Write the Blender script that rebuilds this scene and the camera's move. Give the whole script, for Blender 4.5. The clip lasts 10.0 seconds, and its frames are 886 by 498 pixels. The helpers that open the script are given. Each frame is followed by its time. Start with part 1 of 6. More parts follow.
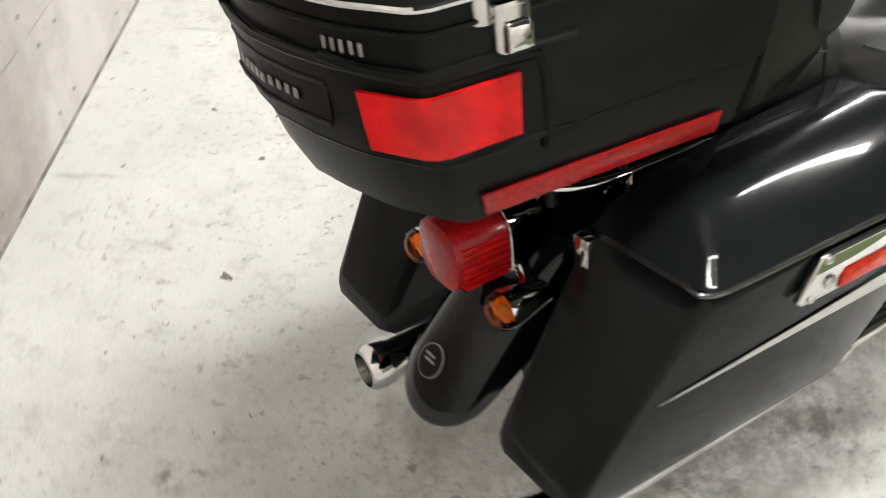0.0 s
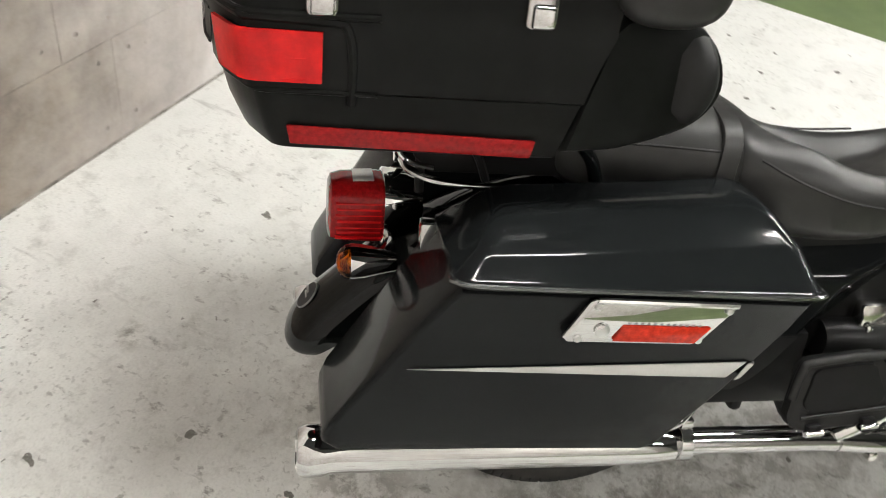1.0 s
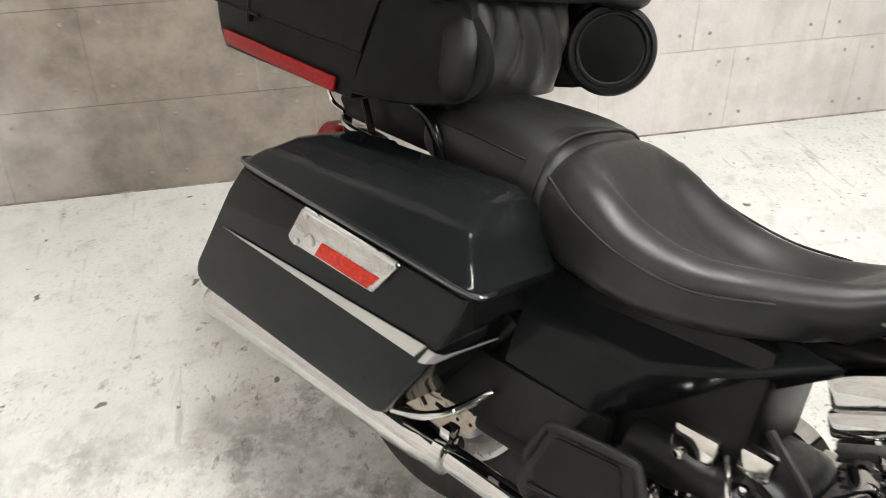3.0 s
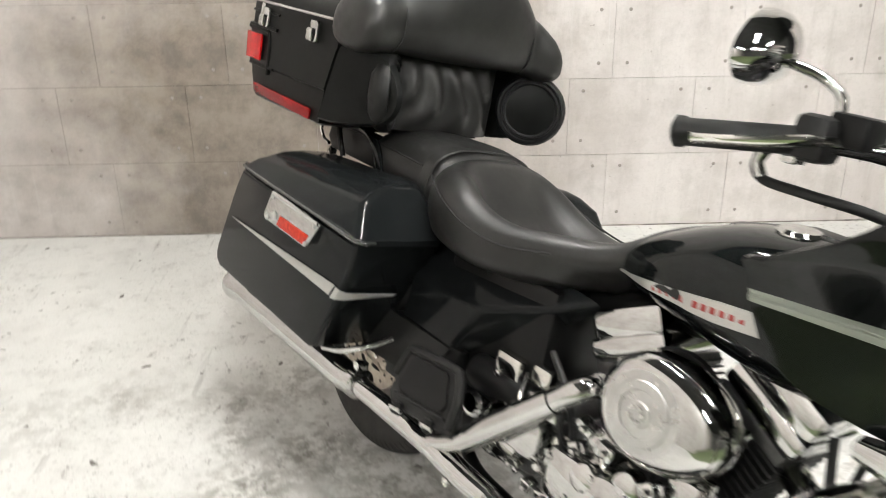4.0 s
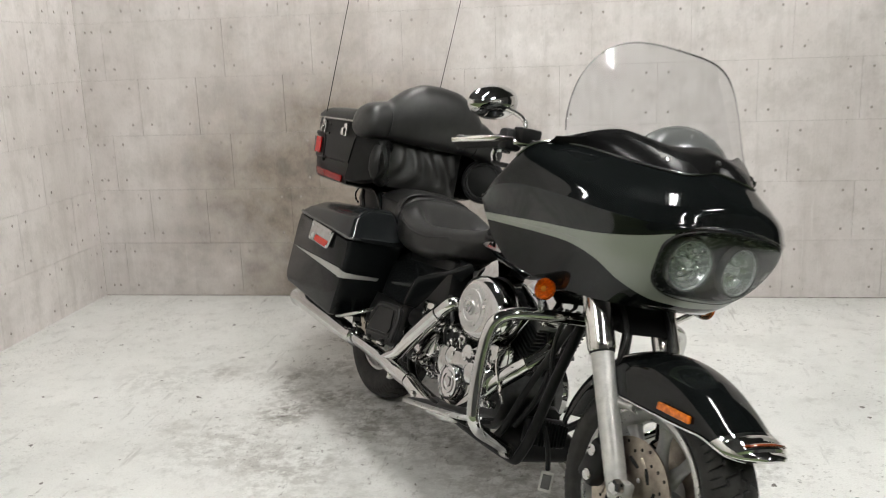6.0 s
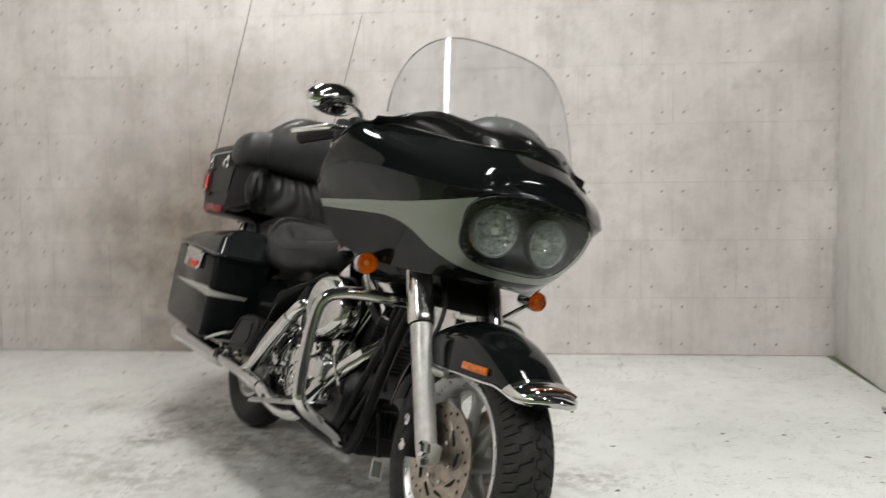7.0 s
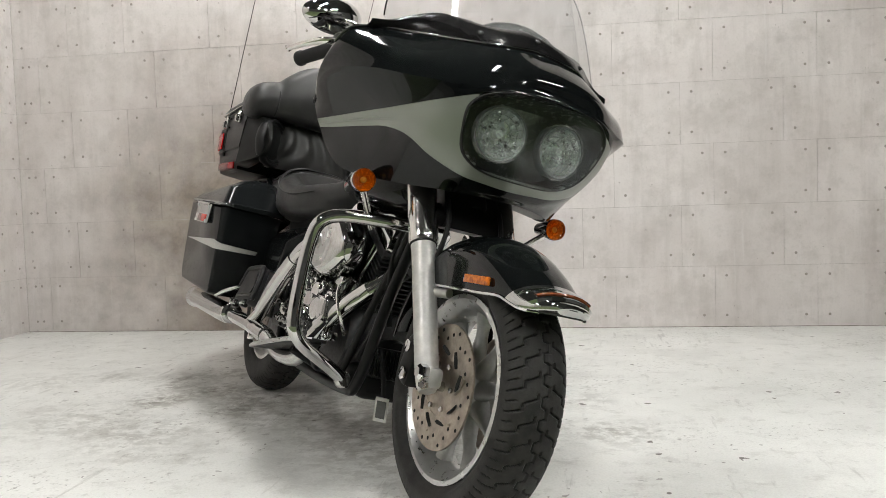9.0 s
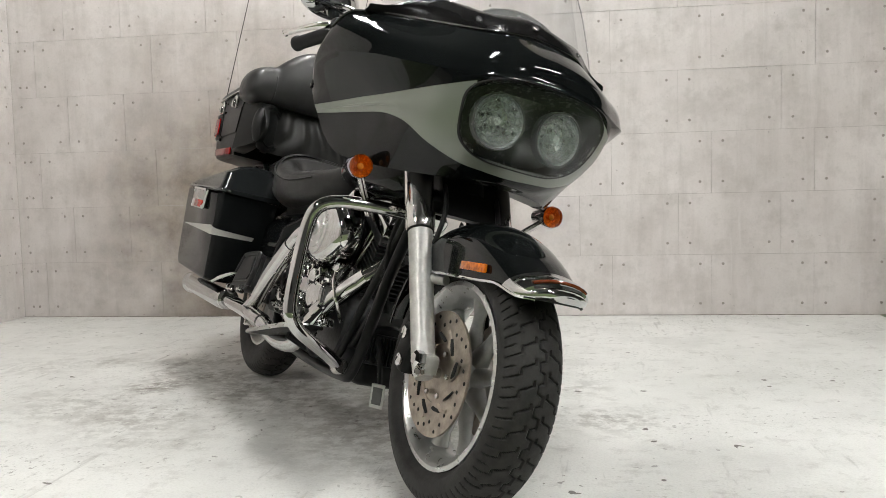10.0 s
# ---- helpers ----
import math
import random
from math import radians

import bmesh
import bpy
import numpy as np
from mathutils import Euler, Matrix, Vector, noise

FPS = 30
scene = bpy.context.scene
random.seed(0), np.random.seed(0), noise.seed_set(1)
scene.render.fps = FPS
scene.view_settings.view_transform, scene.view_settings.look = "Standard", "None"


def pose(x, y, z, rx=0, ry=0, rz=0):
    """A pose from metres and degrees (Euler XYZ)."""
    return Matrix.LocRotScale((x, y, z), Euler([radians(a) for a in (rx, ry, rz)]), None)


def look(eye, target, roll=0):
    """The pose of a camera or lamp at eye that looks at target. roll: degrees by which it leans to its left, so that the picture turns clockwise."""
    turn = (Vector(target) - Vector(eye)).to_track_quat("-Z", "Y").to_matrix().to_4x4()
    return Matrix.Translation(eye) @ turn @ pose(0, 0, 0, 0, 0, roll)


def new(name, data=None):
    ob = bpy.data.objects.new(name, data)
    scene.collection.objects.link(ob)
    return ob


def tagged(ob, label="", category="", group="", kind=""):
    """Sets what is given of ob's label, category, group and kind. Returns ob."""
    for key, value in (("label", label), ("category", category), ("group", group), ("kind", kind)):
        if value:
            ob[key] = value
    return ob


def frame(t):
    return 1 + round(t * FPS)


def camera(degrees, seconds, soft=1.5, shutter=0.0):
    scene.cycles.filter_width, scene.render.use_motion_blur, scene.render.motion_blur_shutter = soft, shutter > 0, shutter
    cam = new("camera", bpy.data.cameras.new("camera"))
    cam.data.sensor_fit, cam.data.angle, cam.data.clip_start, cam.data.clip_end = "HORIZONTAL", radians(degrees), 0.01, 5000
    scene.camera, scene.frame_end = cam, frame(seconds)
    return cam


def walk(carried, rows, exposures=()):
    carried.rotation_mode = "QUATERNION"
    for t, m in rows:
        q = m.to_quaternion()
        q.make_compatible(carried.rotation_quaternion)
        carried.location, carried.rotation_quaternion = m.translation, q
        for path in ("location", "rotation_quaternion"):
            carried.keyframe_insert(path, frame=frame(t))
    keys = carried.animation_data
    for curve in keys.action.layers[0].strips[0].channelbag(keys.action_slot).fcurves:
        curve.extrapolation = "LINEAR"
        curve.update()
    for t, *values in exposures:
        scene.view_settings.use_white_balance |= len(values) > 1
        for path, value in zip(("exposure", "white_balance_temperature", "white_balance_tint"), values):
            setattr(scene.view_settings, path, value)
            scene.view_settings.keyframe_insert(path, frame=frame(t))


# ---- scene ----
cam = camera(53.0, 10.0, soft=0.9, shutter=0.4)
PATH = [
    (0, (0.974, -1.025, 1.547), (2.383, -1.044, 0.128), 3.8),
    (0.3, (0.867, -1.212, 1.603), (2.281, -1.044, 0.198), 7.7),
    (0.5, (0.843, -1.321, 1.627), (2.27, -1.045, 0.253), 8.5),
    (0.8, (0.844, -1.528, 1.632), (2.252, -1.127, 0.27), 10.7),
    (1, (0.853, -1.654, 1.621), (2.244, -1.12, 0.287), 9.9),
    (1.3, (0.862, -1.905, 1.622), (2.174, -1.11, 0.34), 5.9),
    (1.5, (0.877, -2.054, 1.603), (2.094, -1.136, 0.309), 5.2),
    (1.7, (0.95, -2.163, 1.613), (2.076, -1.136, 0.318), 2.0),
    (2, (1.108, -2.346, 1.58), (2.141, -1.157, 0.347), 1.5),
    (2.1, (1.189, -2.393, 1.56), (2.177, -1.17, 0.323), 1.7),
    (2.3, (1.323, -2.467, 1.565), (2.18, -1.149, 0.33), 0.0),
    (2.5, (1.455, -2.555, 1.54), (2.178, -1.084, 0.394), -1.0),
    (2.7, (1.595, -2.665, 1.51), (2.144, -1.107, 0.382), -0.3),
    (3.8, (2.091, -3.388, 1.49), (2.153, -1.587, 0.622), -2.9),
    (4, (2.159, -3.554, 1.481), (2.203, -1.727, 0.67), -0.7),
    (4.2, (2.218, -3.719, 1.482), (2.25, -1.892, 0.669), 1.4),
    (4.5, (2.296, -3.961, 1.482), (2.344, -2.099, 0.756), 1.0),
    (4.7, (2.323, -4.124, 1.472), (2.349, -2.254, 0.762), 1.3),
    (5, (2.39, -4.341, 1.497), (2.319, -2.462, 0.814), -0.1),
    (5.2, (2.476, -4.47, 1.47), (2.335, -2.591, 0.799), 0.7),
    (6.3, (2.962, -5.03, 1.314), (2.654, -3.087, 0.954), -2.3),
    (6.5, (3.065, -5.061, 1.227), (2.763, -3.109, 0.909), -1.4),
    (6.8, (3.164, -5.071, 1.109), (2.918, -3.095, 0.924), 2.0),
    (6.9, (3.175, -5.041, 1.061), (2.959, -3.061, 0.878), 0.9),
    (7, (3.189, -5.03, 1.012), (2.991, -3.046, 0.85), -0.7),
    (7.2, (3.213, -4.993, 0.92), (3.053, -2.999, 0.92), -1.5),
    (7.4, (3.241, -4.929, 0.858), (3.084, -2.935, 0.831), -0.1),
    (7.5, (3.246, -4.896, 0.829), (3.057, -2.905, 0.805), 0.7),
    (7.7, (3.272, -4.868, 0.797), (2.959, -2.866, 0.849), 0.4),
    (7.8, (3.282, -4.855, 0.784), (2.929, -2.886, 0.811), -0.8),
    (8, (3.275, -4.832, 0.756), (2.907, -2.867, 0.697), -1.2),
    (8.2, (3.276, -4.83, 0.748), (2.914, -2.866, 0.676), -1.1),
    (8.5, (3.277, -4.825, 0.742), (2.943, -2.861, 0.561), -1.4),
    (9, (3.278, -4.831, 0.742), (2.968, -2.859, 0.62), -1.8),
    (9.5, (3.277, -4.828, 0.741), (2.973, -2.857, 0.594), -1.6),
    (10, (3.277, -4.829, 0.741), (2.974, -2.858, 0.59), -1.5),
]
EXPOSURE = [(0, 0.61, 6400, 10), (1, 0.55, 6400, 10), (2.7, 0.56, 6400, 10), (3.8, 0.57, 6400, 10), (5.2, 0.31, 6350, 10), (6.3, 0.05, 6300, 10), (6.9, -0.01, 6300, 10), (7.4, -0.18, 6300, 10), (8, -0.13, 6300, 10), (8.5, 0.03, 6300, 10), (10, 0.09, 6300, 10)]
walk(cam, [(t, look(eye, target, roll)) for t, eye, target, roll in PATH], EXPOSURE)

# ceiling lamps: x, y, z and heading in degrees
LAMPS = [(6.4, -3.4, 3.2, 90), (3.6, -3.0, 3.2, 90), (1.3, -5.0, 3.2, 90), (4.6, -5.6, 3.2, 90), (2.2, -1.4, 3.2, 90), (7.2, -6.2, 3.2, 90)]

# ---- light ----
world = bpy.data.worlds.new("world")
scene.world = world
world.use_nodes = True
world.node_tree.nodes["Background"].inputs[0].default_value = (0.62, 0.66, 0.70, 1)
world.node_tree.nodes["Background"].inputs[1].default_value = 0.10


# ---- materials ----
def mat(name, color, rough=0.5, metal=0.0, vary=0.12, scale=14.0, bump=0.0, bump_scale=160.0, coat=0.0, spec=0.5, rvary=0.03, tint=None):
    """A principled material whose colour, gloss and relief vary at two scales."""
    m = bpy.data.materials.new(name)
    m.use_nodes = True
    nt = m.node_tree
    b = nt.nodes["Principled BSDF"]
    co = nt.nodes.new("ShaderNodeTexCoord")
    n1 = nt.nodes.new("ShaderNodeTexNoise")
    n1.inputs["Scale"].default_value = scale
    n1.inputs["Detail"].default_value = 6
    n1.inputs["Roughness"].default_value = 0.62
    nt.links.new(co.outputs["Object"], n1.inputs["Vector"])
    ramp = nt.nodes.new("ShaderNodeMapRange")
    ramp.inputs["From Min"].default_value, ramp.inputs["From Max"].default_value = 0.3, 0.7
    nt.links.new(n1.outputs["Fac"], ramp.inputs["Value"])
    mix = nt.nodes.new("ShaderNodeMix")
    mix.data_type = "RGBA"
    lo = [c * (1 - vary) for c in color]
    hi = [min(1, c * (1 + vary)) for c in (tint or color)]
    mix.inputs["A"].default_value = (*lo, 1)
    mix.inputs["B"].default_value = (*hi, 1)
    nt.links.new(ramp.outputs["Result"], mix.inputs["Factor"])
    nt.links.new(mix.outputs["Result"], b.inputs["Base Color"])
    n2 = nt.nodes.new("ShaderNodeTexNoise")
    n2.inputs["Scale"].default_value = scale * 3.1
    n2.inputs["Detail"].default_value = 5
    nt.links.new(co.outputs["Object"], n2.inputs["Vector"])
    rr = nt.nodes.new("ShaderNodeMapRange")
    rr.inputs["To Min"].default_value = max(0.0, rough - rvary)
    rr.inputs["To Max"].default_value = min(1.0, rough + rvary)
    rr.inputs["From Min"].default_value, rr.inputs["From Max"].default_value = 0.3, 0.7
    nt.links.new(n2.outputs["Fac"], rr.inputs["Value"])
    nt.links.new(rr.outputs["Result"], b.inputs["Roughness"])
    b.inputs["Metallic"].default_value = metal
    b.inputs["Specular IOR Level"].default_value = spec
    b.inputs["Coat Weight"].default_value = coat
    b.inputs["Coat Roughness"].default_value = 0.03
    if bump:
        n3 = nt.nodes.new("ShaderNodeTexNoise")
        n3.inputs["Scale"].default_value = bump_scale
        n3.inputs["Detail"].default_value = 4
        nt.links.new(co.outputs["Object"], n3.inputs["Vector"])
        bp = nt.nodes.new("ShaderNodeBump")
        bp.inputs["Strength"].default_value = bump
        bp.inputs["Distance"].default_value = 0.002
        nt.links.new(n3.outputs["Fac"], bp.inputs["Height"])
        nt.links.new(bp.outputs["Normal"], b.inputs["Normal"])
    return m


def clear_mat(name, color, rough=0.02, keep=0.9, ior=1.45):
    """Thin clear plastic or glass: light goes straight through, the surface mirrors by its Fresnel."""
    m = bpy.data.materials.new(name)
    m.use_nodes = True
    nt = m.node_tree
    nt.nodes.remove(nt.nodes["Principled BSDF"])
    tr = nt.nodes.new("ShaderNodeBsdfTransparent")
    tr.inputs[0].default_value = (*[c * keep for c in color], 1)
    gl = nt.nodes.new("ShaderNodeBsdfGlossy")
    gl.inputs["Roughness"].default_value = rough
    fr = nt.nodes.new("ShaderNodeFresnel")
    fr.inputs[0].default_value = ior
    mx = nt.nodes.new("ShaderNodeMixShader")
    nt.links.new(fr.outputs[0], mx.inputs[0])
    nt.links.new(tr.outputs[0], mx.inputs[1])
    nt.links.new(gl.outputs[0], mx.inputs[2])
    nt.links.new(mx.outputs[0], nt.nodes["Material Output"].inputs[0])
    return m


def glow_mat(name, color, strength):
    m = bpy.data.materials.new(name)
    m.use_nodes = True
    b = m.node_tree.nodes["Principled BSDF"]
    b.inputs["Base Color"].default_value = (*color, 1)
    b.inputs["Emission Color"].default_value = (*color, 1)
    b.inputs["Emission Strength"].default_value = strength
    return m


BLACK_PEARL = mat("black_pearl_paint", (0.004, 0.005, 0.005), 0.10, 0.0, 0.3, 900, coat=0.48, rvary=0.02, spec=0.06)
GREEN_PEARL = mat("dark_green_pearl_paint", (0.0082, 0.0093, 0.0097), 0.14, 0.0, 0.3, 900, coat=0.22, rvary=0.02, spec=0.04)
SAGE = mat("sage_silver_paint", (0.235, 0.25, 0.222), 0.34, 0.2, 0.08, 800, coat=0.45)
SILVER = mat("silver_stripe", (0.50, 0.50, 0.48), 0.3, 0.6, 0.06, 300, coat=0.6)
CHROME = mat("chrome", (0.58, 0.58, 0.57), 0.025, 1.0, 0.05, 25, rvary=0.015)
WORN_CHROME = mat("worn_chrome", (0.70, 0.69, 0.66), 0.14, 1.0, 0.12, 30, bump=0.06, rvary=0.06)
ALLOY = mat("satin_alloy", (0.56, 0.56, 0.55), 0.34, 1.0, 0.12, 22, bump=0.1, rvary=0.1)
# Silver standing in for the lamps' highlight along gloss dark edges.
HIGHLIGHT_EDGE = mat("painted_edge_highlight", (0.17, 0.175, 0.175), 0.18, 0.9, 0.1, 30)
WHEEL_SILVER = mat("silver_wheel_paint", (0.47, 0.47, 0.46), 0.36, 0.45, 0.14, 40, bump=0.1, rvary=0.06, coat=0.2)
FORK_ALLOY = mat("satin_fork_alloy", (0.50, 0.495, 0.475), 0.40, 0.5, 0.14, 45, bump=0.15, rvary=0.08)
DARK_CAST = mat("dark_fin_alloy", (0.10, 0.10, 0.10), 0.38, 0.8, 0.2, 40, bump=0.15, rvary=0.1)
FIN_BLACK = mat("black_fin_paint", (0.025, 0.025, 0.025), 0.4, 0.3, 0.2, 40, spec=0.3)
DISC_STEEL = mat("brake_disc_steel", (0.33, 0.29, 0.25), 0.36, 1.0, 0.22, 30, bump=0.1, tint=(0.42, 0.37, 0.31))
BLACK_METAL = mat("black_metal", (0.008, 0.008, 0.008), 0.36, 0.0, 0.2, 30, spec=0.16, rvary=0.02)
BLACK_PLASTIC = mat("black_plastic", (0.008, 0.008, 0.008), 0.48, 0.0, 0.2, 60, bump=0.06, bump_scale=700, spec=0.3)
PAK_PLASTIC = mat("trunk_black", (0.008, 0.0085, 0.008), 0.34, 0.0, 0.2, 30, spec=0.09, rvary=0.02)
VINYL = mat("black_vinyl", (0.0165, 0.0162, 0.0155), 0.41, 0.0, 0.25, 24, spec=0.42, bump=0.05, bump_scale=420, rvary=0.06)
STITCH = mat("seam_black", (0.008, 0.008, 0.008), 0.7, 0.0, 0.2)
RUBBER = mat("tyre_rubber", (0.015, 0.0145, 0.014), 0.66, 0.0, 0.35, 26, bump=0.3, bump_scale=240, tint=(0.023, 0.0215, 0.020), spec=0.35)
# Near-black for tread grooves, disc slots and holes: their shade is in the colour.
GROOVE = mat("tyre_groove_shade", (0.008, 0.008, 0.008), 0.9, 0.0, 0.2)
RED_LENS = mat("red_lens", (0.60, 0.007, 0.008), 0.16, 0.0, 0.35, 16, coat=0.25, spec=0.2)
ORANGE_RED = mat("orange_red_reflector", (0.52, 0.026, 0.010), 0.2, 0.0, 0.35, 120, coat=0.2, spec=0.2)
DARK_RED = mat("dark_red_reflector", (0.27, 0.006, 0.007), 0.22, 0.0, 0.3, 160, coat=0.15, spec=0.2)
REFLEX_AMBER = mat("amber_reflector", (0.50, 0.115, 0.004), 0.16, 0.0, 0.5, 130, coat=0.5, spec=0.3)
DARK_AMBER = mat("dark_amber_lens", (0.14, 0.032, 0.010), 0.12, 0.0, 0.3, 60, coat=0.5, spec=0.3)
AMBER_GLASS = clear_mat("amber_glass", (1.0, 0.43, 0.035), 0.03, 1.0, 1.45)
GREY_LENS = mat("clear_white_lens", (0.55, 0.54, 0.52), 0.15, 0.0, 0.1, 60, coat=0.8)
SCREEN = clear_mat("clear_screen", (0.93, 0.94, 0.95), 0.015, 0.93)
LAMP_GLASS = clear_mat("lamp_glass", (0.93, 0.96, 0.94), 0.01, 0.96, 1.46)
REFLECTOR = mat("lamp_reflector", (0.72, 0.74, 0.72), 0.26, 0.4, 0.06, 60, rvary=0.05)
FACET = mat("lamp_facet", (0.74, 0.76, 0.74), 0.22, 0.8, 0.05, 60, rvary=0.03)
FACET_BRIGHT = mat("bright_lamp_facet", (0.88, 0.89, 0.88), 0.05, 1.0, 0.02, 60, rvary=0.01)
HOOD = mat("grey_hood_plastic", (0.10, 0.105, 0.10), 0.25, 0.0, 0.05, 8, coat=0.4)
LAMP_DARK = mat("dark_lamp_plastic", (0.075, 0.080, 0.076), 0.26, 0.0, 0.15, 30, spec=0.5, coat=0.3)
TRIM_BLACK = mat("satin_trim_black", (0.006, 0.006, 0.006), 0.22, 0.0, 0.2, 30, spec=0.12, rvary=0.02)
# Near-black colour stands in for the missing light beyond the partition.
BEYOND = mat("painted_unlit_dark", (0.012, 0.012, 0.012), 0.9, 0.0, 0.2, 2)
MIRROR = mat("mirror_glass", (0.85, 0.85, 0.85), 0.01, 1.0, 0.0, rvary=0.0)
RED_PRINT = mat("red_print", (0.32, 0.035, 0.03), 0.35, 0.0, 0.1)
GREY_PRINT = mat("grey_print", (0.34, 0.34, 0.33), 0.35, 0.4, 0.1)
TUBE_GLOW = glow_mat("lamp_glow", (1.0, 0.975, 0.92), 175.0)


def concrete(name, base, warm, stain, stain_shade_blots=()):
    """Printed concrete finish: soft clouds, blotches, fine grain and vertical runs; brown spots add stain and painted
    shadow.
    """
    m = bpy.data.materials.new(name)
    m.use_nodes = True
    nt = m.node_tree
    b = nt.nodes["Principled BSDF"]
    co = nt.nodes.new("ShaderNodeNewGeometry")
    oi = nt.nodes.new("ShaderNodeObjectInfo")

    def noise_at(scale, detail, rough=0.6, stretch=None):
        n = nt.nodes.new("ShaderNodeTexNoise")
        n.inputs["Scale"].default_value, n.inputs["Detail"].default_value, n.inputs["Roughness"].default_value = scale, detail, rough
        src = co.outputs["Position"]
        if stretch:
            mp = nt.nodes.new("ShaderNodeMapping")
            mp.inputs["Scale"].default_value = stretch
            nt.links.new(src, mp.inputs["Vector"])
            src = mp.outputs["Vector"]
        nt.links.new(src, n.inputs["Vector"])
        return n.outputs["Fac"]

    def remap(sock, a, c, lo=0.0, hi=1.0):
        r = nt.nodes.new("ShaderNodeMapRange")
        for key, v in (("From Min", a), ("From Max", c), ("To Min", lo), ("To Max", hi)):
            r.inputs[key].default_value = v
        nt.links.new(sock, r.inputs["Value"])
        return r.outputs["Result"]

    def blend(fac, a, c, mode="MIX"):
        mx = nt.nodes.new("ShaderNodeMix")
        mx.data_type, mx.blend_type = "RGBA", mode
        nt.links.new(fac, mx.inputs["Factor"])
        for key, v in (("A", a), ("B", c)):
            if isinstance(v, tuple):
                mx.inputs[key].default_value = (*v, 1)
            else:
                nt.links.new(v, mx.inputs[key])
        return mx.outputs["Result"]

    pale = tuple(min(0.8, v * 1.12) for v in warm)
    c = blend(remap(noise_at(1.3, 7, 0.65), 0.38, 0.62), base, warm)
    c = blend(remap(noise_at(3.4, 9, 0.72), 0.48, 0.72, 0, 0.62), c, stain)
    c = blend(remap(noise_at(9.0, 8, 0.7), 0.52, 0.74, 0, 0.5), c, stain)
    c = blend(remap(noise_at(6.0, 6, 0.65, (1.6, 1.6, 0.22)), 0.50, 0.74, 0, 0.45), c, stain)
    c = blend(remap(noise_at(14.0, 5, 0.6, (3.0, 3.0, 0.12)), 0.60, 0.74, 0, 0.3), c, pale)
    c = blend(remap(noise_at(80, 5, 0.7), 0.5, 0.75, 0, 0.28), c, stain)
    c = blend(remap(noise_at(30, 4, 0.6, (1, 1, 1)), 0.67, 0.72, 0, 0.55), c, (0.22, 0.19, 0.16))
    # Brown wall stains; the strong one also holds the motorcycle's shadow on the wall.
    for stain_shade_blot in stain_shade_blots:
        d = nt.nodes.new("ShaderNodeVectorMath")
        d.operation = "DISTANCE"
        sq = nt.nodes.new("ShaderNodeMapping")
        sq.inputs["Scale"].default_value = (0.85, 0.4, 0.80)
        nt.links.new(co.outputs["Position"], sq.inputs["Vector"])
        d.inputs[1].default_value = (stain_shade_blot[0] * 0.85, 0.0, stain_shade_blot[1] * 0.80)
        nt.links.new(sq.outputs["Vector"], d.inputs[0])
        add = nt.nodes.new("ShaderNodeMath")
        add.operation = "MULTIPLY_ADD"
        add.inputs[1].default_value = 1.1
        nt.links.new(noise_at(2.0, 7, 0.65), add.inputs[0])
        nt.links.new(d.outputs["Value"], add.inputs[2])
        brown = blend(remap(noise_at(7.0, 8, 0.7), 0.40, 0.62), (0.28, 0.235, 0.19), (0.15, 0.12, 0.098))
        c = blend(remap(add.outputs[0], 0.95, 1.70, stain_shade_blot[2], 0.0), c, brown)
    c = blend(remap(oi.outputs["Random"], 0, 1, 0.0, 0.12), c, stain)
    nt.links.new(c, b.inputs["Base Color"])
    nt.links.new(remap(noise_at(40, 4), 0.3, 0.7, 0.72, 0.9), b.inputs["Roughness"])
    b.inputs["Specular IOR Level"].default_value = 0.25
    bp = nt.nodes.new("ShaderNodeBump")
    bp.inputs["Strength"].default_value, bp.inputs["Distance"].default_value = 0.12, 0.002
    nt.links.new(noise_at(60, 6), bp.inputs["Height"])
    nt.links.new(bp.outputs["Normal"], b.inputs["Normal"])
    return m


WALL = concrete("wall_concrete_print", (0.64, 0.600, 0.578), (0.76, 0.725, 0.705), (0.43, 0.40, 0.375), ((1.62, 0.42, 0.92), (0.70, 0.70, 0.16)))
WALL_JOINT = mat("wall_joint", (0.40, 0.37, 0.345), 0.9, 0.0, 0.15, 8)
HOLE = mat("wall_hole", (0.33, 0.30, 0.275), 0.9, 0.0, 0.2)
BOARD = concrete("partition_board_print", (0.58, 0.56, 0.535), (0.62, 0.60, 0.575), (0.42, 0.40, 0.38))


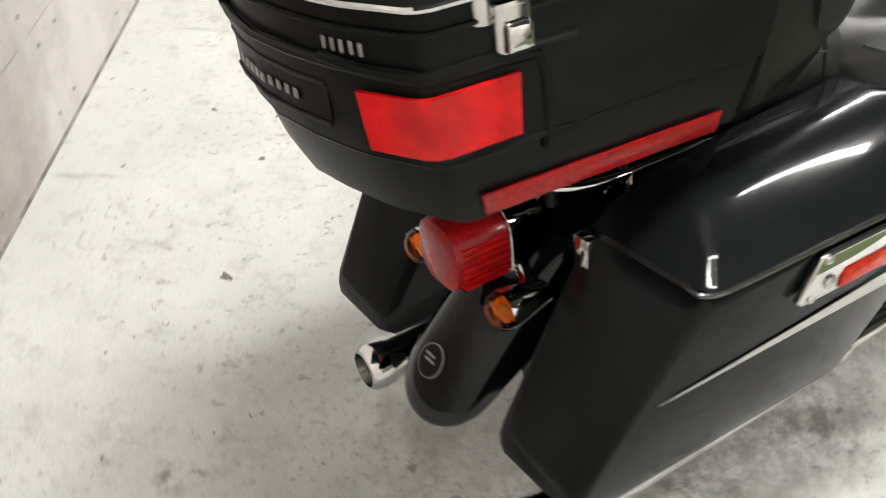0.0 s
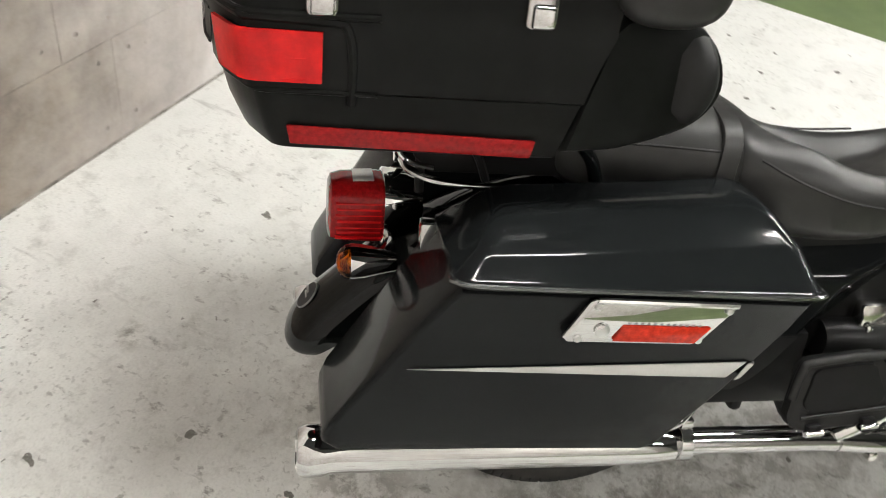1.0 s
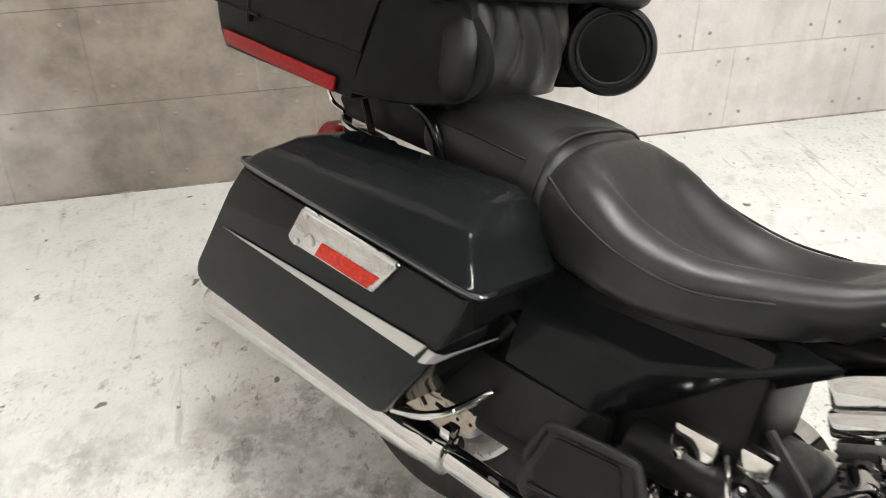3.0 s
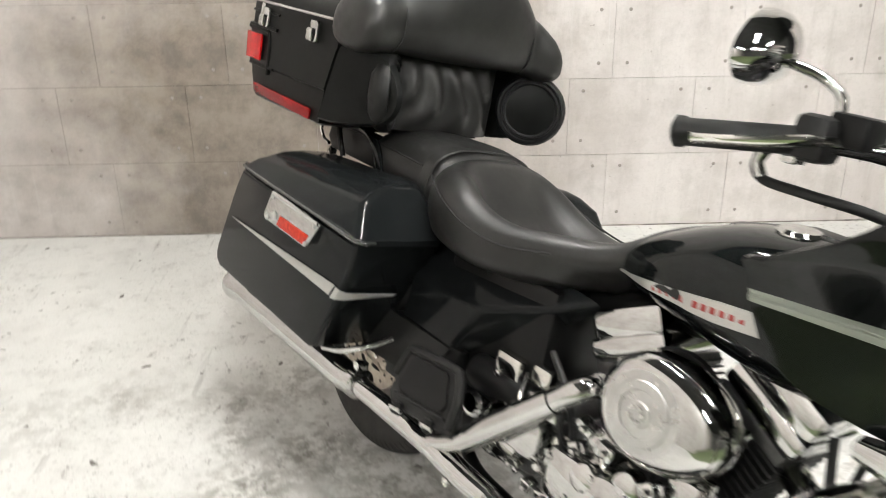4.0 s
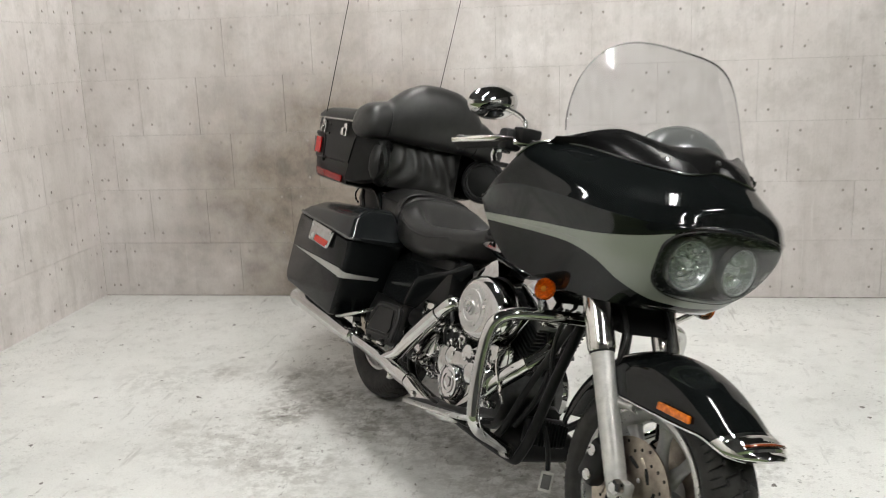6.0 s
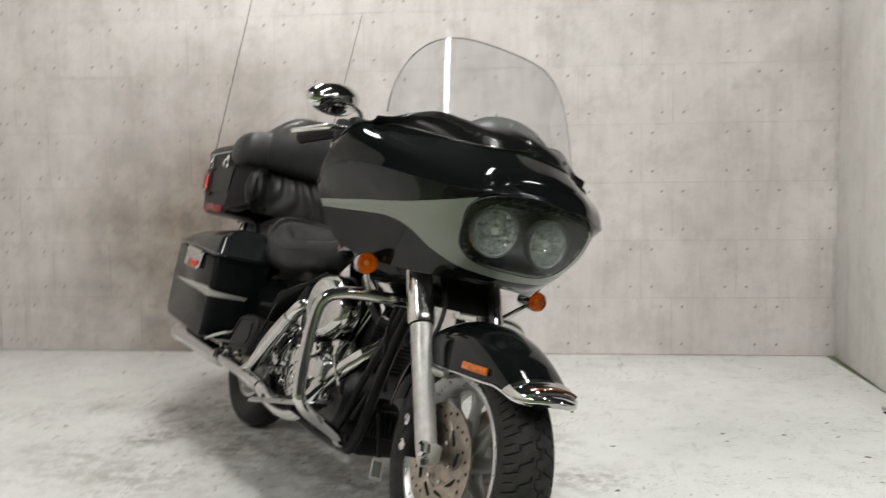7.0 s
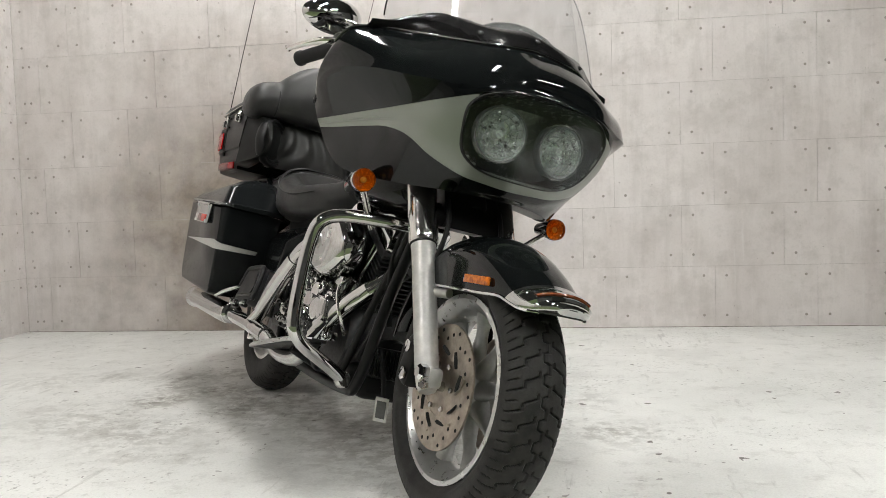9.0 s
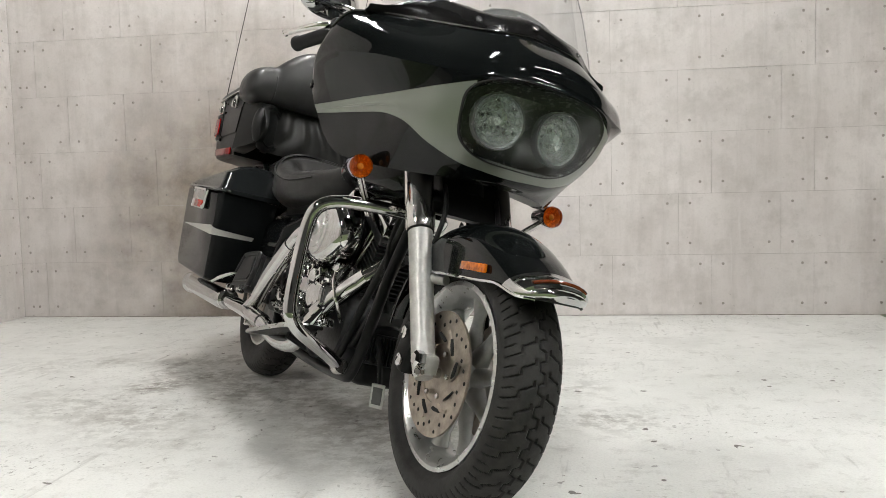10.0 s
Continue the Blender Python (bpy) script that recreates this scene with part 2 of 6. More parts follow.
def floor_mat():
    """Worn white floor paint: pale grey coat, worn-through patches, oil stains, scuffs, specks and painted shade under
    the motorcycle.
    """
    m = bpy.data.materials.new("worn_white_floor_paint")
    m.use_nodes = True
    nt = m.node_tree
    b = nt.nodes["Principled BSDF"]
    co = nt.nodes.new("ShaderNodeNewGeometry")

    def noise_at(scale, detail, rough=0.6, stretch=None, turn=0.0, shift=0.0):
        n = nt.nodes.new("ShaderNodeTexNoise")
        n.inputs["Scale"].default_value, n.inputs["Detail"].default_value, n.inputs["Roughness"].default_value = scale, detail, rough
        mp = nt.nodes.new("ShaderNodeMapping")
        mp.inputs["Scale"].default_value = stretch or (1, 1, 1)
        mp.inputs["Rotation"].default_value = (0, 0, turn)
        mp.inputs["Location"].default_value = (shift, shift * 0.7, 0)
        nt.links.new(co.outputs["Position"], mp.inputs["Vector"])
        nt.links.new(mp.outputs["Vector"], n.inputs["Vector"])
        return n.outputs["Fac"]

    def remap(sock, a, c, lo=0.0, hi=1.0):
        r = nt.nodes.new("ShaderNodeMapRange")
        for key, v in (("From Min", a), ("From Max", c), ("To Min", lo), ("To Max", hi)):
            r.inputs[key].default_value = v
        nt.links.new(sock, r.inputs["Value"])
        return r.outputs["Result"]

    def times(a, c):
        mm = nt.nodes.new("ShaderNodeMath")
        mm.operation = "MULTIPLY"
        nt.links.new(a, mm.inputs[0])
        nt.links.new(c, mm.inputs[1])
        return mm.outputs[0]

    def blend(fac, a, c):
        mx = nt.nodes.new("ShaderNodeMix")
        mx.data_type = "RGBA"
        nt.links.new(fac, mx.inputs["Factor"])
        for key, v in (("A", a), ("B", c)):
            if isinstance(v, tuple):
                mx.inputs[key].default_value = (*v, 1)
            else:
                nt.links.new(v, mx.inputs[key])
        return mx.outputs["Result"]

    def spot(x, y, r0, r1):
        d = nt.nodes.new("ShaderNodeVectorMath")
        d.operation = "DISTANCE"
        d.inputs[1].default_value = (x, y, 0)
        nt.links.new(co.outputs["Position"], d.inputs[0])
        return remap(d.outputs["Value"], r0, r1, 1.0, 0.0)

    def flecks(scale, size, share, shift):
        """Scattered ragged chips, one to some of the cells."""
        mp = nt.nodes.new("ShaderNodeMapping")
        mp.inputs["Location"].default_value = (shift, shift, 0)
        nt.links.new(co.outputs["Position"], mp.inputs["Vector"])
        ad = nt.nodes.new("ShaderNodeMixRGB")
        ad.blend_type = "ADD"
        ad.inputs[0].default_value = 0.06
        nt.links.new(mp.outputs["Vector"], ad.inputs[1])
        wob = nt.nodes.new("ShaderNodeTexNoise")
        wob.inputs["Scale"].default_value, wob.inputs["Detail"].default_value = 26, 5
        nt.links.new(mp.outputs["Vector"], wob.inputs["Vector"])
        nt.links.new(wob.outputs["Color"], ad.inputs[2])
        vo = nt.nodes.new("ShaderNodeTexVoronoi")
        vo.voronoi_dimensions = "2D"
        vo.inputs["Scale"].default_value = scale
        nt.links.new(ad.outputs[0], vo.inputs["Vector"])
        sep = nt.nodes.new("ShaderNodeSeparateColor")
        nt.links.new(vo.outputs["Color"], sep.inputs[0])
        on_some = remap(sep.outputs[0], 1 - share, 1.0, 0.0, size)
        less = nt.nodes.new("ShaderNodeMath")
        less.operation = "SUBTRACT"
        nt.links.new(on_some, less.inputs[0])
        nt.links.new(vo.outputs["Distance"], less.inputs[1])
        return remap(less.outputs[0], 0.0, size * 0.18)

    c = blend(remap(noise_at(0.8, 6), 0.36, 0.64), (0.68, 0.685, 0.66), (0.80, 0.80, 0.775))
    c = blend(remap(noise_at(3.0, 9, 0.70), 0.50, 0.70, 0, 0.40), c, (0.50, 0.495, 0.47))
    c = blend(remap(noise_at(11.0, 9, 0.76, None, 0, 3.1), 0.53, 0.66, 0, 0.48), c, (0.40, 0.39, 0.365))
    # the bare, oily stretch where motorcycles stand
    reach = nt.nodes.new("ShaderNodeMath")
    reach.operation = "MULTIPLY_ADD"
    reach.inputs[1].default_value = 0.9
    nt.links.new(noise_at(2.3, 8, 0.66, None, 0, 7.7), reach.inputs[0])
    away = nt.nodes.new("ShaderNodeVectorMath")
    away.operation = "DISTANCE"
    lay = nt.nodes.new("ShaderNodeMapping")
    lay.inputs["Scale"].default_value = (0.66, 0.62, 1.0)
    nt.links.new(co.outputs["Position"], lay.inputs["Vector"])
    away.inputs[1].default_value = (2.15 * 0.66, -1.45 * 0.62, 0)
    nt.links.new(lay.outputs["Vector"], away.inputs[0])
    nt.links.new(away.outputs["Value"], reach.inputs[2])
    bare = remap(reach.outputs[0], 0.98, 1.20, 1.0, 0.0)
    grime = blend(remap(noise_at(6.5, 9, 0.75, None, 0, 2.2), 0.40, 0.66), (0.60, 0.59, 0.565), (0.36, 0.345, 0.32))
    grime = blend(remap(noise_at(24.0, 8, 0.72, None, 0, 6.2), 0.56, 0.66, 0, 0.8), grime, (0.15, 0.14, 0.125))
    c = blend(times(bare, remap(noise_at(1.7, 6, 0.6, None, 0, 1.2), 0.34, 0.64, 0.02, 0.34)), c, grime)
    # Stain spots; those beneath the engine also paint in the motorcycle's shade.
    for x, y, r, k in ((1.70, -1.72, 0.20, 0.85), (1.84, -1.55, 0.22, 0.75), (1.62, -1.34, 0.20, 0.6), (2.10, -1.68, 0.30, 0.7), (1.22, -1.29, 0.16, 0.45), (3.35, -2.10, 0.22, 0.6), (3.27, -1.70, 0.16, 0.45), (1.77, -1.22, 0.18, 0.7), (2.75, -2.35, 0.45, 0.5), (1.69, -1.76, 0.11, 0.8), (1.62, -1.51, 0.09, 0.7), (1.94, -1.57, 0.14, 0.8), (2.05, -1.84, 0.17, 0.8), (1.54, -2.04, 0.34, 0.42), (1.86, -2.20, 0.32, 0.48), (0.98, -1.40, 0.26, 0.32), (1.85, -0.54, 0.06, 0.8), (2.35, -1.85, 0.42, 0.6), (2.60, -2.15, 0.36, 0.55)):
        drop = times(spot(x, y, r * 0.15, r), remap(noise_at(15.0, 8, 0.72, None, 0, x * 7.3), 0.45, 0.57, 0, k))
        c = blend(drop, c, (0.15, 0.135, 0.11))
    # scuffs, chips and specks
    c = blend(remap(noise_at(20, 5, 0.6, (1, 0.16, 1), 0.6, 1.3), 0.64, 0.72, 0, 0.4), c, (0.28, 0.27, 0.255))
    c = blend(remap(noise_at(17, 5, 0.6, (1, 0.13, 1), -0.7, 5.9), 0.64, 0.72, 0, 0.45), c, (0.26, 0.25, 0.235))
    c = blend(flecks(4.5, 0.055, 0.5, 2.7), c, (0.14, 0.13, 0.115))
    c = blend(times(flecks(22.0, 0.16, 0.5, 8.1), remap(noise_at(2.2, 5, 0.6, None, 0, 11.3), 0.46, 0.62, 0.0, 0.8)), c, (0.21, 0.20, 0.185))
    c = blend(times(bare, remap(noise_at(24, 8, 0.72, (1, 0.62, 1), 0.9, 4.4), 0.58, 0.66, 0, 0.75)), c, (0.16, 0.15, 0.135))
    patchy = remap(noise_at(1.9, 6, 0.62, None, 0, 13.7), 0.46, 0.64, 0.06, 1.0)
    c = blend(times(patchy, remap(noise_at(55, 5, 0.66, None, 0, 9.4), 0.57, 0.64, 0, 0.75)), c, (0.24, 0.23, 0.21))
    smear = times(bare, remap(noise_at(3.6, 9, 0.74, None, 0, 17.1), 0.54, 0.66, 0, 0.5))
    c = blend(smear, c, (0.22, 0.205, 0.18))
    c = blend(remap(noise_at(150, 3), 0.45, 0.78, 0, 0.34), c, (0.42, 0.41, 0.39))
    nt.links.new(c, b.inputs["Base Color"])
    # a wet patch beside the exhaust
    damp = times(spot(1.88, -0.80, 0.12, 0.42), remap(noise_at(7, 6, 0.65, None, 0, 5.5), 0.44, 0.52))
    dry = remap(noise_at(5.0, 7), 0.35, 0.65, 0.36, 0.66)
    mr = nt.nodes.new("ShaderNodeMix")
    mr.inputs[3].default_value = 0.07
    nt.links.new(damp, mr.inputs[0])
    nt.links.new(dry, mr.inputs[2])
    nt.links.new(mr.outputs[0], b.inputs["Roughness"])
    b.inputs["Specular IOR Level"].default_value = 0.4
    bp = nt.nodes.new("ShaderNodeBump")
    bp.inputs["Strength"].default_value, bp.inputs["Distance"].default_value = 0.30, 0.003
    nt.links.new(noise_at(34, 8, 0.66), bp.inputs["Height"])
    nt.links.new(bp.outputs["Normal"], b.inputs["Normal"])
    return m


FLOOR = floor_mat()
GREEN_FLOOR = mat("green_floor_paint", (0.13, 0.17, 0.075), 0.45, 0.0, 0.2, 3, bump=0.15)
SEAM_DIRT = mat("seam_dirt", (0.16, 0.145, 0.125), 0.9, 0.0, 0.7, 9, tint=(0.30, 0.28, 0.25))
DARK_CEILING = mat("dark_ceiling", (0.03, 0.03, 0.03), 0.9, 0.0, 0.3, 2)
# Unseen walls added to close the room, kept dark for chrome contrast.
UNSEEN_GREY_WALL = mat("unseen_grey_wall", (0.11, 0.11, 0.107), 0.85, 0.0, 0.2, 2)


# ---- mesh helpers ----
def part(name, bm, material, parent=None, label="", smooth=True):
    """Links a bmesh as one mesh object, under a thing or a part."""
    me = bpy.data.meshes.new(name)
    bmesh.ops.recalc_face_normals(bm, faces=bm.faces)
    bm.to_mesh(me)
    bm.free()
    for m in material if isinstance(material, (list, tuple)) else (material,):
        me.materials.append(m)
    if smooth:
        me.polygons.foreach_set("use_smooth", [True] * len(me.polygons))
        me.set_sharp_from_angle(angle=radians(38))
    ob = new(name, me)
    if parent is not None:
        ob.parent = parent
    if label:
        tagged(ob, label=label)
    return ob


def spline(pts, n):
    """Catmull-Rom through the points, n steps to a span."""
    p = [Vector(q) for q in pts]
    p = [p[0] * 2 - p[1]] + p + [p[-1] * 2 - p[-2]]
    out = []
    for i in range(1, len(p) - 2):
        a, b, c, d = p[i - 1 : i + 3]
        for k in range(n):
            t = k / n
            out.append(0.5 * (2 * b + (c - a) * t + (2 * a - 5 * b + 4 * c - d) * t * t + (3 * b - a - 3 * c + d) * t**3))
    return out + [p[-2]]


def loft(rings, caps=True, loop=True, material=0):
    bm = bmesh.new()
    vs = [[bm.verts.new(p) for p in r] for r in rings]
    n = len(vs[0])
    for a, b in zip(vs, vs[1:]):
        for i in range(n if loop else n - 1):
            f = bm.faces.new((a[i], a[(i + 1) % n], b[(i + 1) % n], b[i]))
            f.material_index = material
    if caps and loop:
        bm.faces.new(vs[0][::-1])
        bm.faces.new(vs[-1])
    return bm


def tube(pts, r, seg=12, n=6, flat=1.0):
    """A round bar through the points; r one radius or one to a point."""
    c = spline(pts, n) if n > 1 else [Vector(p) for p in pts]
    rs = [r] * len(c) if not isinstance(r, (list, tuple)) else [q[0] for q in spline([(v, 0, 0) for v in r], n)] if n > 1 else list(r)
    rings, up = [], None
    for i, p in enumerate(c):
        d = (c[min(i + 1, len(c) - 1)] - c[max(i - 1, 0)]).normalized()
        if up is None:
            up = d.orthogonal().normalized()
        up = (up - d * up.dot(d)).normalized()
        side = d.cross(up)
        rings.append([p + rs[i] * (math.cos(a) * up + flat * math.sin(a) * side) for a in (2 * math.pi * k / seg for k in range(seg))])
    return loft(rings)


def lathe(profile, origin, axis, seg=32, caps=True):
    """Rings of (radius, height along axis) about an axis through origin."""
    d = Vector(axis).normalized()
    u = d.orthogonal().normalized()
    v = d.cross(u)
    o = Vector(origin)
    rings = [[o + d * h + max(r, 1e-4) * (math.cos(a) * u + math.sin(a) * v) for a in (2 * math.pi * k / seg for k in range(seg))] for r, h in profile]
    return loft(rings, caps)


def rbox(c, size, bevel=0.004, turn=None, seg=2):
    """A box with rounded edges."""
    bm = bmesh.new()
    bmesh.ops.create_cube(bm, size=1.0)
    bmesh.ops.scale(bm, vec=size, verts=bm.verts)
    if bevel:
        bmesh.ops.bevel(bm, geom=bm.edges, offset=bevel, segments=seg, affect="EDGES", profile=0.5)
    m = Matrix.Translation(c) @ (turn.to_4x4() if turn else Matrix())
    bmesh.ops.transform(bm, matrix=m, verts=bm.verts)
    return bm


def slab(outline, depth, bevel=0.0, seg=2):
    """A flat plate: an outline of 3D points, thickened along depth, its edges rounded."""
    bm = bmesh.new()
    f = bm.faces.new([bm.verts.new(p) for p in outline])
    r = bmesh.ops.extrude_face_region(bm, geom=[f])
    bmesh.ops.translate(bm, vec=Vector(depth), verts=[g for g in r["geom"] if isinstance(g, bmesh.types.BMVert)])
    if bevel:
        bmesh.ops.bevel(bm, geom=bm.edges, offset=bevel, segments=seg, affect="EDGES", profile=0.5, clamp_overlap=True)
    return bm


def joined(*bms):
    """Several pieces of one part as one mesh."""
    out = bmesh.new()
    for b in bms:
        me = bpy.data.meshes.new("tmp")
        b.to_mesh(me)
        b.free()
        out.from_mesh(me)
        bpy.data.meshes.remove(me)
    return out


def moved(bm, m):
    bmesh.ops.transform(bm, matrix=m, verts=bm.verts)
    return bm


def rounded(w, h, r, n=5, power=None):
    """A rounded rectangle about the origin, as (a, b) pairs."""
    out = []
    for cx, cy, a0 in ((w / 2 - r, h / 2 - r, 0), (-w / 2 + r, h / 2 - r, 90), (-w / 2 + r, -h / 2 + r, 180), (w / 2 - r, -h / 2 + r, 270)):
        for k in range(n + 1):
            a = radians(a0 + 90 * k / n)
            out.append((cx + r * math.cos(a), cy + r * math.sin(a)))
    return out


def surface(rows, nu, nv, thick=0.0, mats=None):
    """A smooth sheet through rows of control points; mats gives each span across its material."""
    fine = [spline(r, nu) for r in rows]
    cols = [spline([r[i] for r in fine], nv) for i in range(len(fine[0]))]
    bm = bmesh.new()
    vs = [[bm.verts.new(p) for p in c] for c in cols]
    for i in range(len(vs) - 1):
        for j in range(len(vs[0]) - 1):
            f = bm.faces.new((vs[i][j], vs[i + 1][j], vs[i + 1][j + 1], vs[i][j + 1]))
            if mats:
                f.material_index = mats[j // nv]
    return bm


def thicken(bm, d):
    """Gives a sheet its thickness, inwards."""
    bm.normal_update()
    bmesh.ops.solidify(bm, geom=bm.faces[:], thickness=d)
    return bm


# ---- the room ----
def plain_box(x0, x1, y0, y1, z0, z1):
    return rbox(((x0 + x1) / 2, (y0 + y1) / 2, (z0 + z1) / 2), (x1 - x0, y1 - y0, z1 - z0), 0)


HIGH = 3.5
tagged(part("floor", plain_box(-0.3, 4.80, -3.3, 0.3, -0.12, 0), FLOOR, smooth=False), "worn white painted concrete floor with oil stains and scuffs", "floor", kind="structure")
tagged(part("green_floor", joined(plain_box(4.80, 10.0, -9.0, 0.3, -0.12, -0.001), plain_box(-0.3, 4.80, -9.0, -3.3, -0.12, -0.001)), GREEN_FLOOR, smooth=False), "green painted concrete floor beyond the white bay", "floor", kind="structure")
wall_back = tagged(part("wall_back", plain_box(-0.3, 4.90, 0.006, 0.2, 0, HIGH), WALL_JOINT, smooth=False), "concrete-look wall of offset panels with tie holes", "wall", kind="structure")
wall_left = tagged(part("wall_left", plain_box(-0.2, -0.006, -9.0, 0.006, 0, HIGH), WALL_JOINT, smooth=False), "concrete-look side wall of offset panels with tie holes", "wall", kind="structure")
tagged(part("floor_joint", plain_box(0.0, 4.86, -0.009, 0.003, -0.01, 0.0025), SEAM_DIRT, smooth=False), "dark dirt line at the foot of the wall", "trim", kind="structure")
tagged(part("wall_far", plain_box(9.9, 10.0, -9.0, 0.3, 0, HIGH), UNSEEN_GREY_WALL, smooth=False), "unseen plain grey far wall, added to darken reflections", "wall", kind="structure")
tagged(part("wall_front", plain_box(-0.2, 10.0, -9.1, -9.0, 0, HIGH), UNSEEN_GREY_WALL, smooth=False), "unseen plain grey wall behind the parking bay, added to darken reflections", "wall", kind="structure")
tagged(part("wall_side", plain_box(4.90, 9.9, 0.1, 0.3, 0, HIGH), BEYOND, smooth=False), "plain wall beyond the partition, its unlit darkness put into the colour", "wall", kind="structure")
tagged(part("ceiling", plain_box(-0.3, 10.0, -9.1, 0.3, HIGH, HIGH + 0.1), DARK_CEILING, smooth=False), "dark unlit workshop ceiling", "ceiling", kind="structure")


# ---- lamps ----
def ceiling_light(x, y, z, along, length=1.2):
    """A twin-tube batten hung under the ceiling."""
    base = new("ceiling_light")
    tagged(base, "white fluorescent batten lamp hung under the ceiling", "lamp", group="ceiling lamps")
    part("housing", rbox((0, 0, 0.035), (length, 0.16, 0.05), 0.006), GREY_LENS, base)
    for s in (-1, 1):
        part("tube", lathe([(0.002, -length / 2 + 0.02), (0.016, -length / 2 + 0.021), (0.016, length / 2 - 0.021), (0.002, length / 2 - 0.02)], (0, s * 0.045, -0.012), (1, 0, 0), 12), TUBE_GLOW, base)
    for s in (-1, 1):
        part("hanger", tube([(s * length * 0.35, 0, 0.05), (s * length * 0.35, 0, HIGH - z)], 0.006, 8, 1), BLACK_METAL, base)
    base.matrix_world = pose(x, y, z, 0, 0, along)
    return base


for x, y, z, along in LAMPS:
    ceiling_light(x, y, z, along)


# ---- partition at the edge of the bay ----
def partition(a, b, height, name="partition_panel"):
    """A board with a metal edge on two splayed feet, standing from a to b."""
    a, b = Vector(a), Vector(b)
    span = (b - a).length
    base = new(name)
    tagged(base, "freestanding concrete-look partition panel on metal feet", "partition")
    part("board", rbox((span / 2, 0, height / 2 + 0.001), (span - 0.02, 0.04, height - 0.004), 0.002), BOARD, base)
    part("edge_post", rbox((span - 0.005, 0, height / 2 + 0.01), (0.024, 0.05, height - 0.02), 0.003), WORN_CHROME, base)
    for s in (span - 0.005,):
        part("foot", rbox((s, 0, 0.02), (0.03, 0.30, 0.02), 0.005), ALLOY, base)
        for e in (-0.13, 0.13):
            part("glide", lathe([(0.012, 0), (0.015, 0.004), (0.015, 0.010), (0.01, 0.012)], (s, e, 0), (0, 0, 1), 14), BLACK_PLASTIC, base)
    base.matrix_world = Matrix.Translation(a) @ Matrix.Rotation(math.atan2(b.y - a.y, b.x - a.x), 4, "Z")
    return base


partition((4.865, -0.01, 0), (4.80, -1.22, 0), 1.925)


# ---- the motorcycle ----
# Built upright with the rear wheel's foot at the origin, x ahead and y to its left; it leans on its side stand.
LEAN, HEADING = 15.0, -55.07
bike = new("motorcycle")
tagged(bike, "black touring motorcycle with sage stripes leaning on its side stand", "motorcycle")
SIZE = 1.075
bike.matrix_world = pose(2.0275, -1.5125, 0, 0, 0, HEADING) @ pose(0, 0, 0, LEAN * -1, 0, 0) @ Matrix.Scale(SIZE, 4)
REAR_AXLE, FRONT_AXLE = Vector((0, 0, 0.298)), Vector((1.548, -0.027, 0.276))
FY = FRONT_AXLE.y
RAKE = Vector((0.505, 0, -0.863))
STEER = Matrix()


def flip(bm):
    """The same piece on the other side of the machine."""
    bmesh.ops.scale(bm, vec=(1, -1, 1), verts=bm.verts)
    bmesh.ops.reverse_faces(bm, faces=bm.faces)
    return bm


# wheels
def tyre(axle, R, half, rim_r, m, around=1000):
    """A road tyre whose tread is cut by a square-wave middle groove and stepped side grooves."""
    prof = [(rim_r, -half * 0.72), (rim_r + 0.012, -half * 0.86), (R - 0.055, -half), (R - 0.028, -half * 0.93), (R - 0.010, -half * 0.68), (R - 0.002, -half * 0.34), (R, 0)]
    prof = prof + [(r, -h) for r, h in prof[-2::-1]]
    fine = np.array([(p.x, p.y) for p in spline([(r, h, 0) for r, h in prof], 7)])
    period = 2 * math.pi * R / 42
    side = [(0.97, 0.0), (0.63, 0.24), (0.61, 0.55), (0.25, 0.80), (0.23, 1.02)]
    middle = [(0.075, -0.06), (0.075, 0.40), (-0.075, 0.49), (-0.075, 0.90), (0.075, 0.99)]
    short = [(0.97, 0.50), (0.80, 0.62)]
    lines = [[(-h * half, u * period) for h, u in short], [(h * half, (u + 0.5) * period) for h, u in short], [(-h * half, u * period) for h, u in side], [(h * half, (u + 0.5) * period) for h, u in side], [(h * half, u * period) for h, u in middle]]
    a = np.arange(around) * 2 * math.pi / around
    U, H = np.meshgrid(a * R, fine[:, 1])
    near = np.full(U.shape, 1.0)
    for line in lines:
        for (h0, u0), (h1, u1) in zip(line, line[1:]):
            d2 = (h1 - h0) ** 2 + (u1 - u0) ** 2
            for k in (-1, 0, 1):
                du = U % period - u0 + k * period
                t = np.clip(((H - h0) * (h1 - h0) + du * (u1 - u0)) / d2, 0, 1)
                near = np.minimum(near, np.hypot(H - h0 - t * (h1 - h0), du - t * (u1 - u0)))
    on_tread = fine[:, 0][:, None] > R - 0.034
    cut = np.clip((0.0021 - near) / 0.0009, 0, 1) * on_tread
    rad = fine[:, 0][:, None] - 0.0045 * cut
    X, Z = axle[0] + rad * np.cos(a), axle[2] + rad * np.sin(a)
    co = np.stack([X, H + axle[1], Z], -1).reshape(-1, 3)
    rows = len(fine)
    idx = np.arange(rows * around).reshape(rows, around)
    quads = np.stack([idx[:-1], np.roll(idx, -1, 1)[:-1], np.roll(idx, -1, 1)[1:], idx[1:]], -1).reshape(-1, 4)
    deep = (cut.reshape(-1)[quads].mean(1) > 0.5).astype(int)
    me = bpy.data.meshes.new("tyre")
    me.from_pydata(co.tolist(), [], quads.tolist())
    me.polygons.foreach_set("material_index", deep.tolist())
    bm = bmesh.new()
    bm.from_mesh(me)
    bpy.data.meshes.remove(me)
    return moved(bm, m)


